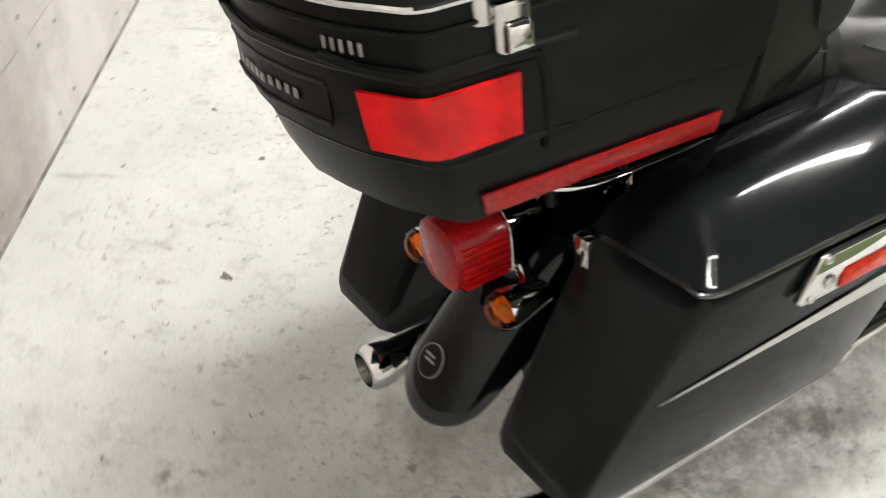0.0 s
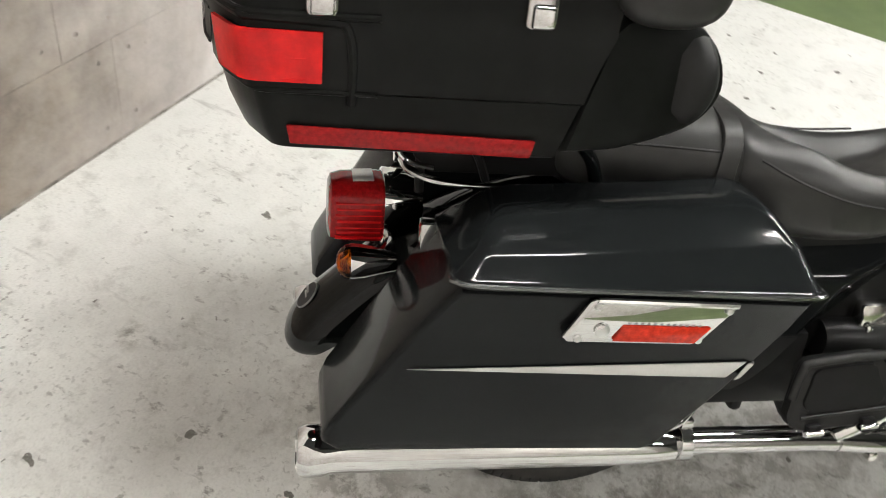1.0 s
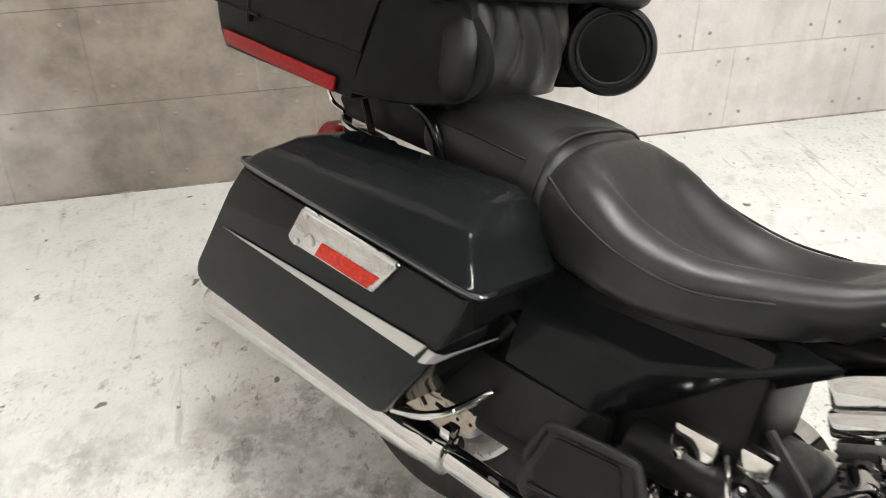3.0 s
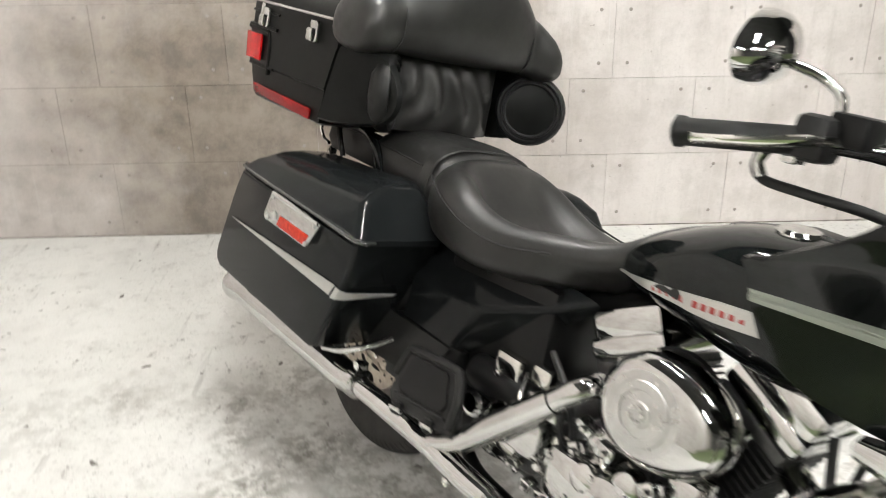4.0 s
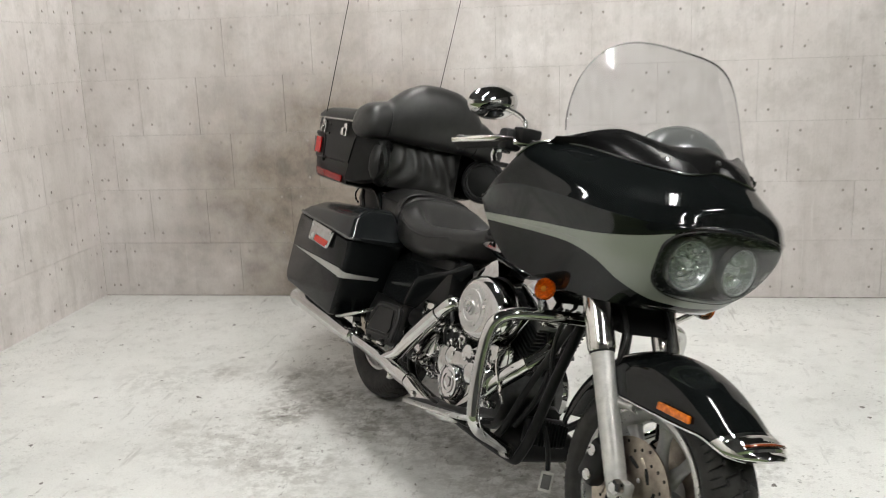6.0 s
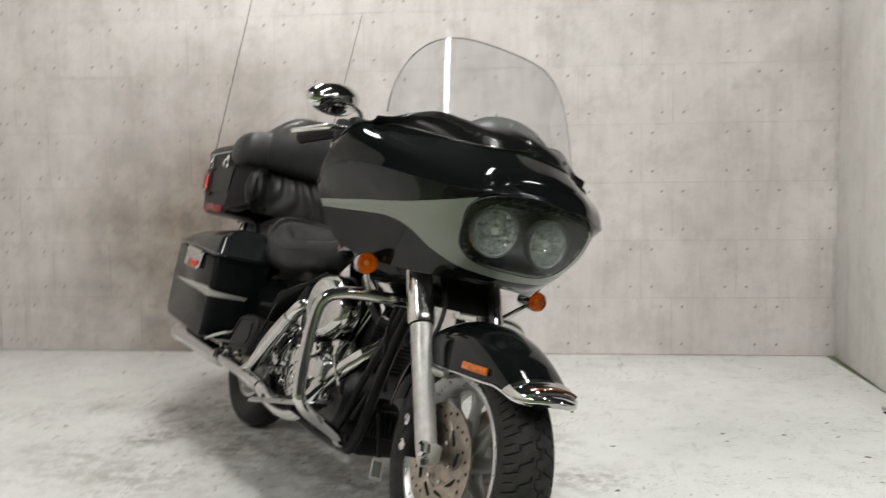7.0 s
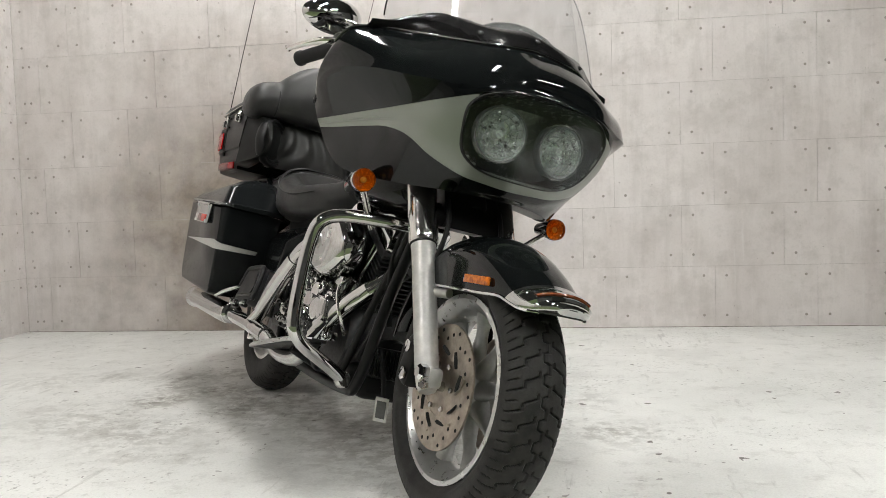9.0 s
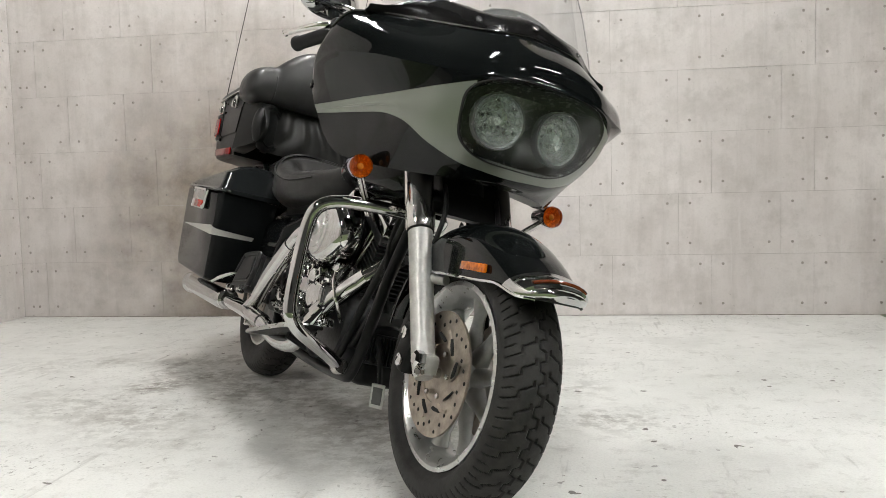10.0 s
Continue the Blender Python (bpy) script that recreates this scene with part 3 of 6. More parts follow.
def cast_wheel(name, axle, R, half, rim_r, m, parent, spokes=9):
    rim_prof = [(rim_r - 0.006, -half * 0.70), (rim_r, -half * 0.78), (rim_r - 0.010, -half * 0.80), (rim_r - 0.030, -half * 0.52), (rim_r - 0.036, 0)]
    rim_prof = rim_prof + [(r, -h) for r, h in rim_prof[-2::-1]]
    wheel = part(name, moved(lathe(rim_prof, axle, (0, 1, 0), 64, caps=False), m), ALLOY, parent, "silver cast alloy wheel")
    part("tyre", tyre(axle, R, half, rim_r, m), [RUBBER, GROOVE], wheel, "black rubber road tyre")
    part("hub", moved(lathe([(0.02, -0.062), (0.045, -0.06), (0.05, -0.03), (0.058, 0), (0.05, 0.03), (0.045, 0.06), (0.02, 0.062)], axle, (0, 1, 0), 28), m), WHEEL_SILVER, wheel)
    for k in range(spokes):
        a = 2 * math.pi * (k + 0.25) / spokes
        d = Vector((math.cos(a), 0, math.sin(a)))
        p = [axle + d * r for r in (0.044, 0.09, rim_r - 0.07, rim_r - 0.026)]
        part("spoke", moved(tube(p, [0.027, 0.0175, 0.0140, 0.022], 12, 3, 0.85), m), WHEEL_SILVER, wheel)
    return wheel


def brake_disc(axle, y, r, m, parent):
    """A drilled floating disc on a slotted carrier."""
    disc = part("brake_disc", moved(lathe([(r - 0.070, -0.0025), (r, -0.0025), (r, 0.0025), (r - 0.070, 0.0025), (r - 0.070, -0.0025)], axle + Vector((0, y, 0)), (0, 1, 0), 56, caps=False), m), DISC_STEEL, parent, "drilled steel brake disc")
    s = -1 if y < 0 else 1
    holes = [lathe([(0.0042, 0), (0.0042, 0.0008)], axle + Vector((math.cos(a) * q, y + s * 0.0022, math.sin(a) * q)), (0, s, 0), 10) for k in range(30) for a in (2 * math.pi * k / 30,) for q in ((r - 0.011, r - 0.021, r - 0.031)[k % 3],)]
    tagged(part("drill_hole", moved(joined(*holes), m), GROOVE, disc), kind="stuff")
    part("carrier", moved(lathe([(0.03, 0.002), (0.062, 0.004), (0.075, 0.002), (0.075, -0.002), (0.03, -0.002)], axle + Vector((0, y + 0.004 * -s, 0)), (0, s, 0), 40), m), DISC_STEEL, disc)
    for k in range(9):
        a = 2 * math.pi * k / 9
        arc = [axle + Vector((math.cos(a + t) * q, y + s * 0.0035, math.sin(a + t) * q)) for t, q in ((0, 0.070), (0.20, 0.076), (0.42, 0.086))]
        part("slot", moved(tube(arc, [0.004, 0.0055, 0.004], 8, 3, 0.3), m), GROOVE, disc)
    for k in range(6):
        a = 2 * math.pi * k / 6
        p = [axle + Vector((math.cos(a + t) * q, y, math.sin(a + t) * q)) for t, q in ((0, 0.066), (0.14, 0.085), (0.34, r - 0.036))]
        part("carrier_arm", moved(tube(p, [0.009, 0.007, 0.008], 8, 3, 0.4), m), DISC_STEEL, disc)
        part("bolt", moved(lathe([(0.006, 0), (0.006, 0.005), (0.003, 0.006)], axle + Vector((math.cos(a) * 0.05, y + s * 0.003, math.sin(a) * 0.05)), (0, s, 0), 10), m), CHROME, disc)
    return disc


I4 = Matrix()
rear_wheel = cast_wheel("rear_wheel", REAR_AXLE, 0.296, 0.062, 0.192, I4, bike)
brake_disc(REAR_AXLE, -0.078, 0.132, I4, bike)
front_wheel = cast_wheel("front_wheel", FRONT_AXLE, 0.281, 0.067, 0.200, STEER, bike)
for s in (-1, 1):
    brake_disc(FRONT_AXLE, s * 0.070, 0.132, STEER, bike)


# front fork
def fork_leg(s):
    low, ring, top = Vector((1.548, FY + s * 0.104, 0.272)), Vector((1.388, FY + s * 0.104, 0.566)), Vector((1.275, FY + s * 0.104, 0.770))
    d = (ring - low).normalized()
    n = (ring - low).length
    leg = part("fork_leg", moved(lathe([(0.018, -0.012), (0.023, 0), (0.0255, 0.03), (0.0262, 0.10), (0.0275, n - 0.02), (0.0285, n)], low, d, 28), STEER), FORK_ALLOY, bike, "satin alloy fork slider")
    part("fork_cover", moved(lathe([(0.0315, 0), (0.0340, 0.006), (0.0345, 0.02), (0.0345, (top - ring).length)], ring, d, 28), STEER), WORN_CHROME, leg, "chrome upper fork cover")
    part("fork_seal", moved(lathe([(0.0298, -0.004), (0.0312, -0.003), (0.0312, 0.0), (0.030, 0.001)], ring, d, 28), STEER), GROOVE, leg)
    part("axle_clamp", moved(rbox(low + Vector((0.010, 0, 0.020)), (0.046, 0.036, 0.044), 0.010), STEER), FORK_ALLOY, leg)
    part("axle_nut", moved(lathe([(0.018, 0), (0.018, 0.016), (0.012, 0.022)], low + Vector((0.016, s * 0.016, 0.028)), (0, s, 0), 6), STEER), CHROME, leg)
    part("pinch_bolt", moved(lathe([(0.009, 0), (0.009, 0.022), (0.006, 0.026)], low + Vector((0.03, s * 0.02, 0.006)), (0.7, s * 0.7, 0), 6), STEER), CHROME, leg)
    part("fender_mount", moved(tube([ring - d * 0.115 + Vector((0, -s * 0.01, 0)), ring - d * 0.118 + Vector((0.06, -s * 0.03, 0.006))], 0.011, 12, 2), STEER), FORK_ALLOY, leg)
    return leg


for s in (-1, 1):
    fork_leg(s)
for s in (-1, 1):
    c = FRONT_AXLE + Vector((-0.105, s * 0.090, 0.035))
    cal = part("brake_caliper", moved(rbox(c, (0.062, 0.050, 0.110), 0.014, Matrix.Rotation(radians(20), 3, "Y")), STEER), BLACK_METAL, bike, "black brake caliper")
    for dz in (-0.03, 0.03):
        part("piston_cap", moved(lathe([(0.014, 0), (0.014, 0.004), (0.010, 0.006)], c + Vector((0, s * 0.025, dz)), (0, s, 0), 18), STEER), CHROME, cal)
    part("brake_hose", moved(tube([c + Vector((-0.01, 0, 0.055)), c + Vector((-0.03, 0, 0.16)), c + Vector((-0.02, -s * 0.02, 0.3)), (1.33, s * 0.07, 0.70)], 0.006, 8), STEER), BLACK_PLASTIC, cal)
part("axle", moved(lathe([(0.011, -0.115), (0.011, 0.115)], FRONT_AXLE, (0, 1, 0), 12), STEER), CHROME, bike)
for z, x in ((0.645, 1.345), (0.772, 1.275)):
    part("fork_bridge", moved(rbox((x, FY, z), (0.07, 0.25, 0.035), 0.012, Matrix.Rotation(radians(30), 3, "Y")), STEER), BLACK_METAL, bike)
part("fork_nacelle", moved(loft([[(x + a * 0.05, b, z) for a, b in rounded(1.5, 0.17, 0.05)] for x, z in ((1.36, 0.615), (1.335, 0.66), (1.285, 0.74))]), STEER), BLACK_METAL, bike)


# front fender: a deep skirted shell round the wheel
def fender_rings(center, steps):
    """Cross sections of a fender: (angle, radius, half width, drop of the skirt), turned about the axle."""
    rings = []
    for a, r, w, drop in steps:
        d = Vector((math.cos(radians(a)), 0, math.sin(radians(a))))
        ring = []
        for k in range(-12, 13):
            u = k / 12
            side = math.copysign(min(1.0, abs(u) / 0.62), u)
            y = w * math.sin(side * math.pi / 2) if abs(u) < 0.62 else math.copysign(w, u)
            fall = (1 - math.cos(side * math.pi / 2)) * w * 0.62
            extra = max(0.0, (abs(u) - 0.62) / 0.38) * drop
            ring.append(center + d * (r - fall - extra) + Vector((0, y, 0)))
        rings.append(ring)
    return rings


front_shape = [(33.5, 0.374, 0.030), (35, 0.372, 0.056), (38, 0.360, 0.072), (42, 0.350, 0.080), (48, 0.342, 0.085), (58, 0.336, 0.089), (70, 0.334, 0.091), (85, 0.333, 0.091), (100, 0.332, 0.091), (115, 0.331, 0.090), (130, 0.330, 0.089), (148, 0.328, 0.087), (165, 0.326, 0.084)]
front_steps = [(a, r, w, max(0.004, r - 0.62 * w - (0.207 if a < 115 else 0.207 + 0.0022 * (a - 115)) / max(0.5, math.sin(radians(a))))) for a, r, w in front_shape]
fine_steps = [tuple(q) for q in np.array([list(p.xyz) for p in spline([(a, r, w) for a, r, w, _ in front_steps], 4)]).tolist()]
fine_drop = [p.x for p in spline([(d, 0, 0) for *_, d in front_steps], 4)]
front_fender = part("front_fender", moved(thicken(loft(fender_rings(FRONT_AXLE, [(a, r, w, d) for (a, r, w), d in zip(fine_steps, fine_drop)]), caps=False, loop=False), 0.003), STEER), BLACK_PEARL, bike, "deep skirted gloss black front fender")
edge = fender_rings(FRONT_AXLE, [(a, r, w + 0.002, d) for (a, r, w), d in zip(fine_steps, fine_drop)])
for s, pick in ((-1, 0), (1, 24)):
    rim = [ring[pick] for ring in edge[3:38]]
    part("chrome_edge", moved(tube(rim, 0.0032, 8, 1), STEER), CHROME, front_fender, "chrome fender edge trim")
    amber = [FRONT_AXLE + Vector((x, s * 0.0910, z)) for x, z in ((0.049, 0.221), (0.152, 0.221), (0.150, 0.239), (0.051, 0.239))]
    part("side_reflector", moved(slab(amber, (0, s * 0.008, 0), 0.003), STEER), REFLEX_AMBER, front_fender, "amber side reflector")
tip_steps = [(a, r + 0.003, w + 0.003, d + 0.002) for (a, r, w), d in zip(fine_steps, fine_drop) if a < 45]
tip_bm = loft(fender_rings(FRONT_AXLE, tip_steps))
# Closing underside faces are near-black, standing in for the tip's shaded hollow.
for k, f in enumerate(tip_bm.faces):
    f.material_index = 1 if k % 25 == 24 else 0
tip = part("fender_tip_trim", moved(tip_bm, STEER), [CHROME, GROOVE], front_fender, "chrome fender tip")


def tip_patch(a0, a1, proud, lo, hi):
    """A rounded pad on the fender's tip between two angles."""
    near = fine_steps
    rings = []
    for a, h in ((a0, 0.2), (a0 + 0.15 * (a1 - a0), 0.85), ((a0 + a1) / 2, 1.0), (a1 - 0.15 * (a1 - a0), 0.85), (a1, 0.2)):
        i = max(k for k in range(len(near) - 1) if near[k][0] <= a or k == 0)
        t = (a - near[i][0]) / (near[i + 1][0] - near[i][0])
        r, w = near[i][1] + t * (near[i + 1][1] - near[i][1]), near[i][2] + t * (near[i + 1][2] - near[i][2])
        up = fender_rings(FRONT_AXLE, [(a, r + proud * h, w + proud * h * 0.6, 0.004)])[0][lo:hi]
        low = fender_rings(FRONT_AXLE, [(a, r - 0.004, w - 0.004, 0.004)])[0][lo:hi]
        rings.append(up + low[::-1])
    return loft(rings)


part("ornament", moved(tip_patch(36.5, 43.5, 0.010, 6, 19), STEER), CHROME, tip, "raised chrome ornament")
part("trim_lens", moved(tip_patch(38.4, 40.0, 0.0135, 8, 17), STEER), DARK_AMBER, tip, "narrow amber lens")


# ---- fairing ----
# Six curves run from the right rear edge round to the nose; the left half mirrors them about the machine's middle.
MID = -0.009
FAIRING_LOW = [(1.080, -0.296, 0.765), (1.130, -0.276, 0.725), (1.20, -0.251, 0.705), (1.29, -0.226, 0.695), (1.36, -0.191, 0.690), (1.41, -0.146, 0.690), (1.445, -0.092, 0.692), (1.460, -0.045, 0.693), (1.465, 0, 0.693)]
BELT_LOW = [(1.062, -0.315, 0.812), (1.140, -0.294, 0.812), (1.25, -0.268, 0.812), (1.34, -0.249, 0.808), (1.418, -0.228, 0.788), (1.460, -0.185, 0.752), (1.487, -0.118, 0.724), (1.500, -0.055, 0.716), (1.505, 0, 0.713)]
BELT_TOP = [(1.064, -0.327, 0.830), (1.174, -0.305, 0.835), (1.27, -0.286, 0.840), (1.37, -0.268, 0.843), (1.45, -0.248, 0.849), (1.535, -0.206, 0.864), (1.588, -0.140, 0.886), (1.608, -0.068, 0.895), (1.613, 0, 0.898)]
SHOULDER = [(1.050, -0.336, 0.862), (1.160, -0.372, 0.902), (1.28, -0.366, 0.919), (1.390, -0.328, 0.914), (1.476, -0.278, 0.902), (1.542, -0.209, 0.897), (1.590, -0.138, 0.904), (1.603, -0.068, 0.914), (1.608, 0, 0.918)]
CREST = [(1.060, -0.341, 0.866), (1.180, -0.382, 0.924), (1.268, -0.374, 0.970), (1.352, -0.330, 0.977), (1.446, -0.268, 0.958), (1.518, -0.200, 0.948), (1.570, -0.132, 0.952), (1.588, -0.065, 0.960), (1.592, 0, 0.963)]
FAIRING_TOP = [(1.072, -0.345, 0.870), (1.200, -0.382, 0.943), (1.262, -0.360, 1.012), (1.290, -0.302, 1.031), (1.340, -0.238, 1.031), (1.435, -0.174, 1.018), (1.508, -0.108, 1.012), (1.512, -0.055, 1.021), (1.502, 0, 1.030)]


def both_sides(half):
    """A curve from the right rear over the nose to the left rear, about the machine's middle."""
    return [(x, y + MID, z) for x, y, z in half] + [(x + 0.004, MID - y * 1.06, z) for x, y, z in half[-2::-1]]


def fairing_grid(nu=14, nv=10):
    """The shell's points: around, and from the lower edge up; the shoulder is a crease."""
    bulge = (0, 0, 0, 0, 0.1, 0.5, 0.8, 1.0, 1.0)
    belly = [((a[0] + b[0]) / 2 + 0.024 * k, (a[1] + b[1]) / 2 * (1 + 0.05 * k), (a[2] + b[2]) / 2) for a, b, k in zip(BELT_LOW, BELT_TOP, bulge)]
    curves = [spline(both_sides(c), nu) for c in (FAIRING_LOW, BELT_LOW, belly, BELT_TOP, SHOULDER, CREST, FAIRING_TOP)]
    cols = []
    for i in range(len(curves[0])):
        low, high = [c[i] for c in curves[:5]], [c[i] for c in curves[4:]]
        cols.append(spline(low, nv) + spline(high, nv)[1:])
    return cols, nv


LAMP_Z = 0.819


def lamp_edge(a):
    """The headlamp's outline, seen from ahead: wide and flat above, narrower below."""
    c, s = math.cos(a), math.sin(a)
    y = math.copysign(abs(c) ** 0.56, c)
    z = math.copysign(abs(s) ** 0.56, s)
    wide = 0.170 + 0.014 * z
    return 0.008 + y * wide * (1 - 0.16 * max(0.0, -z) ** 2), LAMP_Z + 0.086 * z - 0.014 * y * y * (z > 0) * z


def in_lamp(y, z):
    k = max(-1.0, min(1.0, (z - LAMP_Z) / 0.086))
    wide = (0.170 + 0.014 * k) * (1 - 0.16 * max(0.0, -k) ** 2)
    return abs(k) ** (2 / 0.56) + (abs(y - 0.008) / wide) ** (2 / 0.56) < 1.0 and abs(z - LAMP_Z) < 0.086


grid, NV = fairing_grid()


def nose_x(y, z):
    """How far ahead the shell reaches at y, z."""
    best = sorted((((p.y - y) ** 2 + (p.z - z) ** 2, p.x) for col in grid[48:-48] for p in col[: 5 * NV] if p.x > 1.40))[:4]
    w = [1 / (d + 1e-6) for d, _ in best]
    return sum(a * x for a, (_, x) in zip(w, best)) / sum(w)


fair_bm = bmesh.new()
gv = [[fair_bm.verts.new(p) for p in col] for col in grid]
for i in range(len(gv) - 1):
    for j in range(len(gv[0]) - 1):
        c = (gv[i][j].co + gv[i + 1][j + 1].co) / 2
        if c.x > 1.44 and in_lamp(c.y - MID, c.z):
            continue
        f = fair_bm.faces.new((gv[i][j], gv[i + 1][j], gv[i + 1][j + 1], gv[i][j + 1]))
        f.material_index = 1 if NV <= j < 3 * NV else 0
bmesh.ops.delete(fair_bm, geom=[v for v in fair_bm.verts if not v.link_faces], context="VERTS")
fairing = part("fairing", thicken(fair_bm, 0.004), [BLACK_PEARL, SAGE], bike, "gloss black frame-mounted fairing with a sage silver stripe")
# A silver bead paints in the highlight along the shell's rolled top edge.
part("top_bead", tube([p + Vector((0.001, 0, 0.002)) for p in spline(both_sides(FAIRING_TOP), 8)[12:-12]], 0.0028, 8, 1), HIGHLIGHT_EDGE, fairing, "silver bead painted as a highlight under the windshield trim")

N_EDGE = 72
outline = [lamp_edge(2 * math.pi * k / N_EDGE) for k in range(N_EDGE)]
rim_pts = [Vector((nose_x(y + MID, z) + 0.001, y + MID, z)) for y, z in outline]
for _ in range(2):
    rim_pts = [(rim_pts[k - 2] + rim_pts[k - 1] * 2 + rim_pts[k] * 3 + rim_pts[(k + 1) % N_EDGE] * 2 + rim_pts[(k + 2) % N_EDGE]) / 9 for k in range(N_EDGE)]
mid = Vector((1.565, MID, LAMP_Z))
headlamp = part("headlamp", loft([[p + (mid - p) * t + Vector((dx, 0, 0)) for p in rim_pts] for t, dx in ((-0.036, -0.006), (-0.030, 0.001), (-0.020, 0.003), (-0.006, 0.002), (0.010, -0.010))], caps=False), BLACK_PLASTIC, bike, "twin round headlamps behind one clear lens")
part("bucket", loft([[p + (mid - p) * t + Vector((dx, 0, 0)) for p in rim_pts] for t, dx in ((0.004, -0.004), (0.05, -0.040), (0.20, -0.060), (0.9, -0.055))], caps=False), LAMP_DARK, headlamp, "dark lamp bucket")
for s in (-1, 1):
    c = Vector((1.556, MID - 0.002 + s * 0.076, 0.819))
    ax = Vector((1, s * 0.10, -0.10)).normalized()
    LS = 1.08
    part("lamp_ring", lathe([(r * LS, h) for r, h in [(0.0575, -0.010), (0.0580, 0.006), (0.0560, 0.011), (0.0530, 0.010), (0.0525, 0.004)]], c, ax, 44, caps=False), LAMP_DARK, headlamp, "dark ring round the lamp")
    part("reflector", lathe([(r * LS, h) for r, h in [(0.0525, 0.008), (0.050, 0.002), (0.043, -0.018), (0.030, -0.034), (0.012, -0.040), (0.0, -0.040)]], c, ax, 44, caps=False), REFLECTOR, headlamp, "round chrome lamp reflector")
    facets = bmesh.new()
    u = ax.orthogonal().normalized()
    v = ax.cross(u)
    tilt = random.Random(31)
    for q0, q1, h0, h1, count in ((0.012, 0.021, -0.036, -0.032, 9), (0.022, 0.031, -0.031, -0.025, 12), (0.032, 0.040, -0.024, -0.013, 15), (0.041, 0.048, -0.012, 0.001, 18)):
        for k in range(count):
            a0, a1 = 2 * math.pi * k / count, 2 * math.pi * (k + 0.94) / count
            t0, t1 = tilt.uniform(0.003, 0.008), tilt.uniform(0.003, 0.008)
            ring = [(q0, h0 + t0, a0), (q0, h0 + t1, a1), (q1, h1 + t0, a1), (q1, h1 + t1, a0)]
            facets.faces.new([facets.verts.new(c + ax * h + q * LS * (math.cos(a) * u + math.sin(a) * v)) for q, h, a in ring])
    part("facet_ring", facets, FACET, headlamp, smooth=False)
    for q, h, count, turn in ((0.017, -0.024, 4, 0.3), (0.030, -0.013, 5, 0.9), (0.042, 0.000, 6, 0.2)):
        for k in range(count):
            a = turn + s * 0.4 + 2 * math.pi * (k + 0.5 * tilt.random()) / count
            p = c + ax * h + q * LS * (math.cos(a) * u + math.sin(a) * v)
            lean = (ax + Vector((0, tilt.uniform(-0.45, 0.45), tilt.uniform(0.10, 0.55)))).normalized()
            part("pillow_facet", lathe([(0.0056, -0.0040), (0.0056, -0.0004), (0.0040, 0.0003), (0.0020, 0.0007), (0.0002, 0.0008)], p, lean, 12), FACET_BRIGHT, headlamp)
    part("bulb_shield", lathe([(r * LS, h) for r, h in [(0.0, 0.002), (0.008, 0.001), (0.010, -0.006), (0.009, -0.034)]], c, ax, 20), REFLECTOR, headlamp)
    lens = part("lamp_lens", lathe([(r * LS, h) for r, h in [(0.0525, 0.008), (0.046, 0.015), (0.032, 0.021), (0.016, 0.024), (0.001, 0.025)]], c, ax, 36, caps=False), LAMP_GLASS, headlamp, "clear round lamp lens")
    lens.visible_shadow = False
cover_rows = [[p + (mid - p) * t + Vector((dx, 0, 0)) for p in rim_pts] for t, dx in ((-0.010, 0.003), (0.03, 0.007), (0.08, 0.010), (0.25, 0.016), (0.55, 0.023), (0.85, 0.026), (0.995, 0.027))]
cover = part("lamp_cover", loft([[Vector((max(q.x, 1.42), q.y, q.z)) for q in r] for r in cover_rows], caps=False), LAMP_GLASS, headlamp, "clear headlamp cover")
cover.visible_shadow = False


# windshield and the black trim along its foot
def shield_point(u, v):
    top = 1.052 + 0.262 * max(0.0, 1 - abs(u) ** 4.0) ** 0.6
    z = 1.045 + (top - 1.045) * v
    return Vector((1.437 - 0.50 * (z - 1.04) - 0.085 * u * u - 0.05 * u**4, 0.297 * u + MID * 0.5, z))


U_STEPS = [math.sin(math.pi * (k / 60 - 0.5)) for k in range(61)]
bm = bmesh.new()
vs = [[bm.verts.new(shield_point(u, j / 14)) for j in range(15)] for u in U_STEPS]
for a, b in zip(vs, vs[1:]):
    for j in range(14):
        bm.faces.new((a[j], b[j], b[j + 1], a[j + 1]))
bmesh.ops.remove_doubles(bm, verts=bm.verts, dist=1e-5)
windshield = part("windshield", bm, SCREEN, bike, "tall clear acrylic windshield")
windshield.visible_shadow = False
part("screen_edge", tube([shield_point(u, 1.0) for u in U_STEPS[1:-1]], 0.0020, 6, 1), SCREEN, windshield)

TRIM_LOW = [(1.286, -0.326, 1.031), (1.301, -0.281, 1.033), (1.341, -0.231, 1.033), (1.411, -0.181, 1.024), (1.471, -0.141, 1.013), (1.511, -0.091, 1.015), (1.513, -0.045, 1.024), (1.503, 0, 1.032)]
TRIM_TOP = [(1.284, -0.312, 1.036), (1.299, -0.274, 1.052), (1.327, -0.228, 1.074), (1.357, -0.183, 1.087), (1.394, -0.138, 1.080), (1.427, -0.093, 1.071), (1.441, -0.045, 1.076), (1.444, 0, 1.083)]
low_line, top_line = (spline(both_sides(c), 8) for c in (TRIM_LOW, TRIM_TOP))
trim_rows = [[low.lerp(top, t) + Vector((0.010 * math.sin(math.pi * t), 0, 0.006 * math.sin(math.pi * t))) for t in (0, 0.08, 0.3, 0.55, 0.8, 0.95, 1.0)] for low, top in zip(low_line, top_line)]
trim = part("windshield_trim", thicken(loft(trim_rows, loop=False), 0.004), TRIM_BLACK, bike, "wavy black trim along the windshield foot")
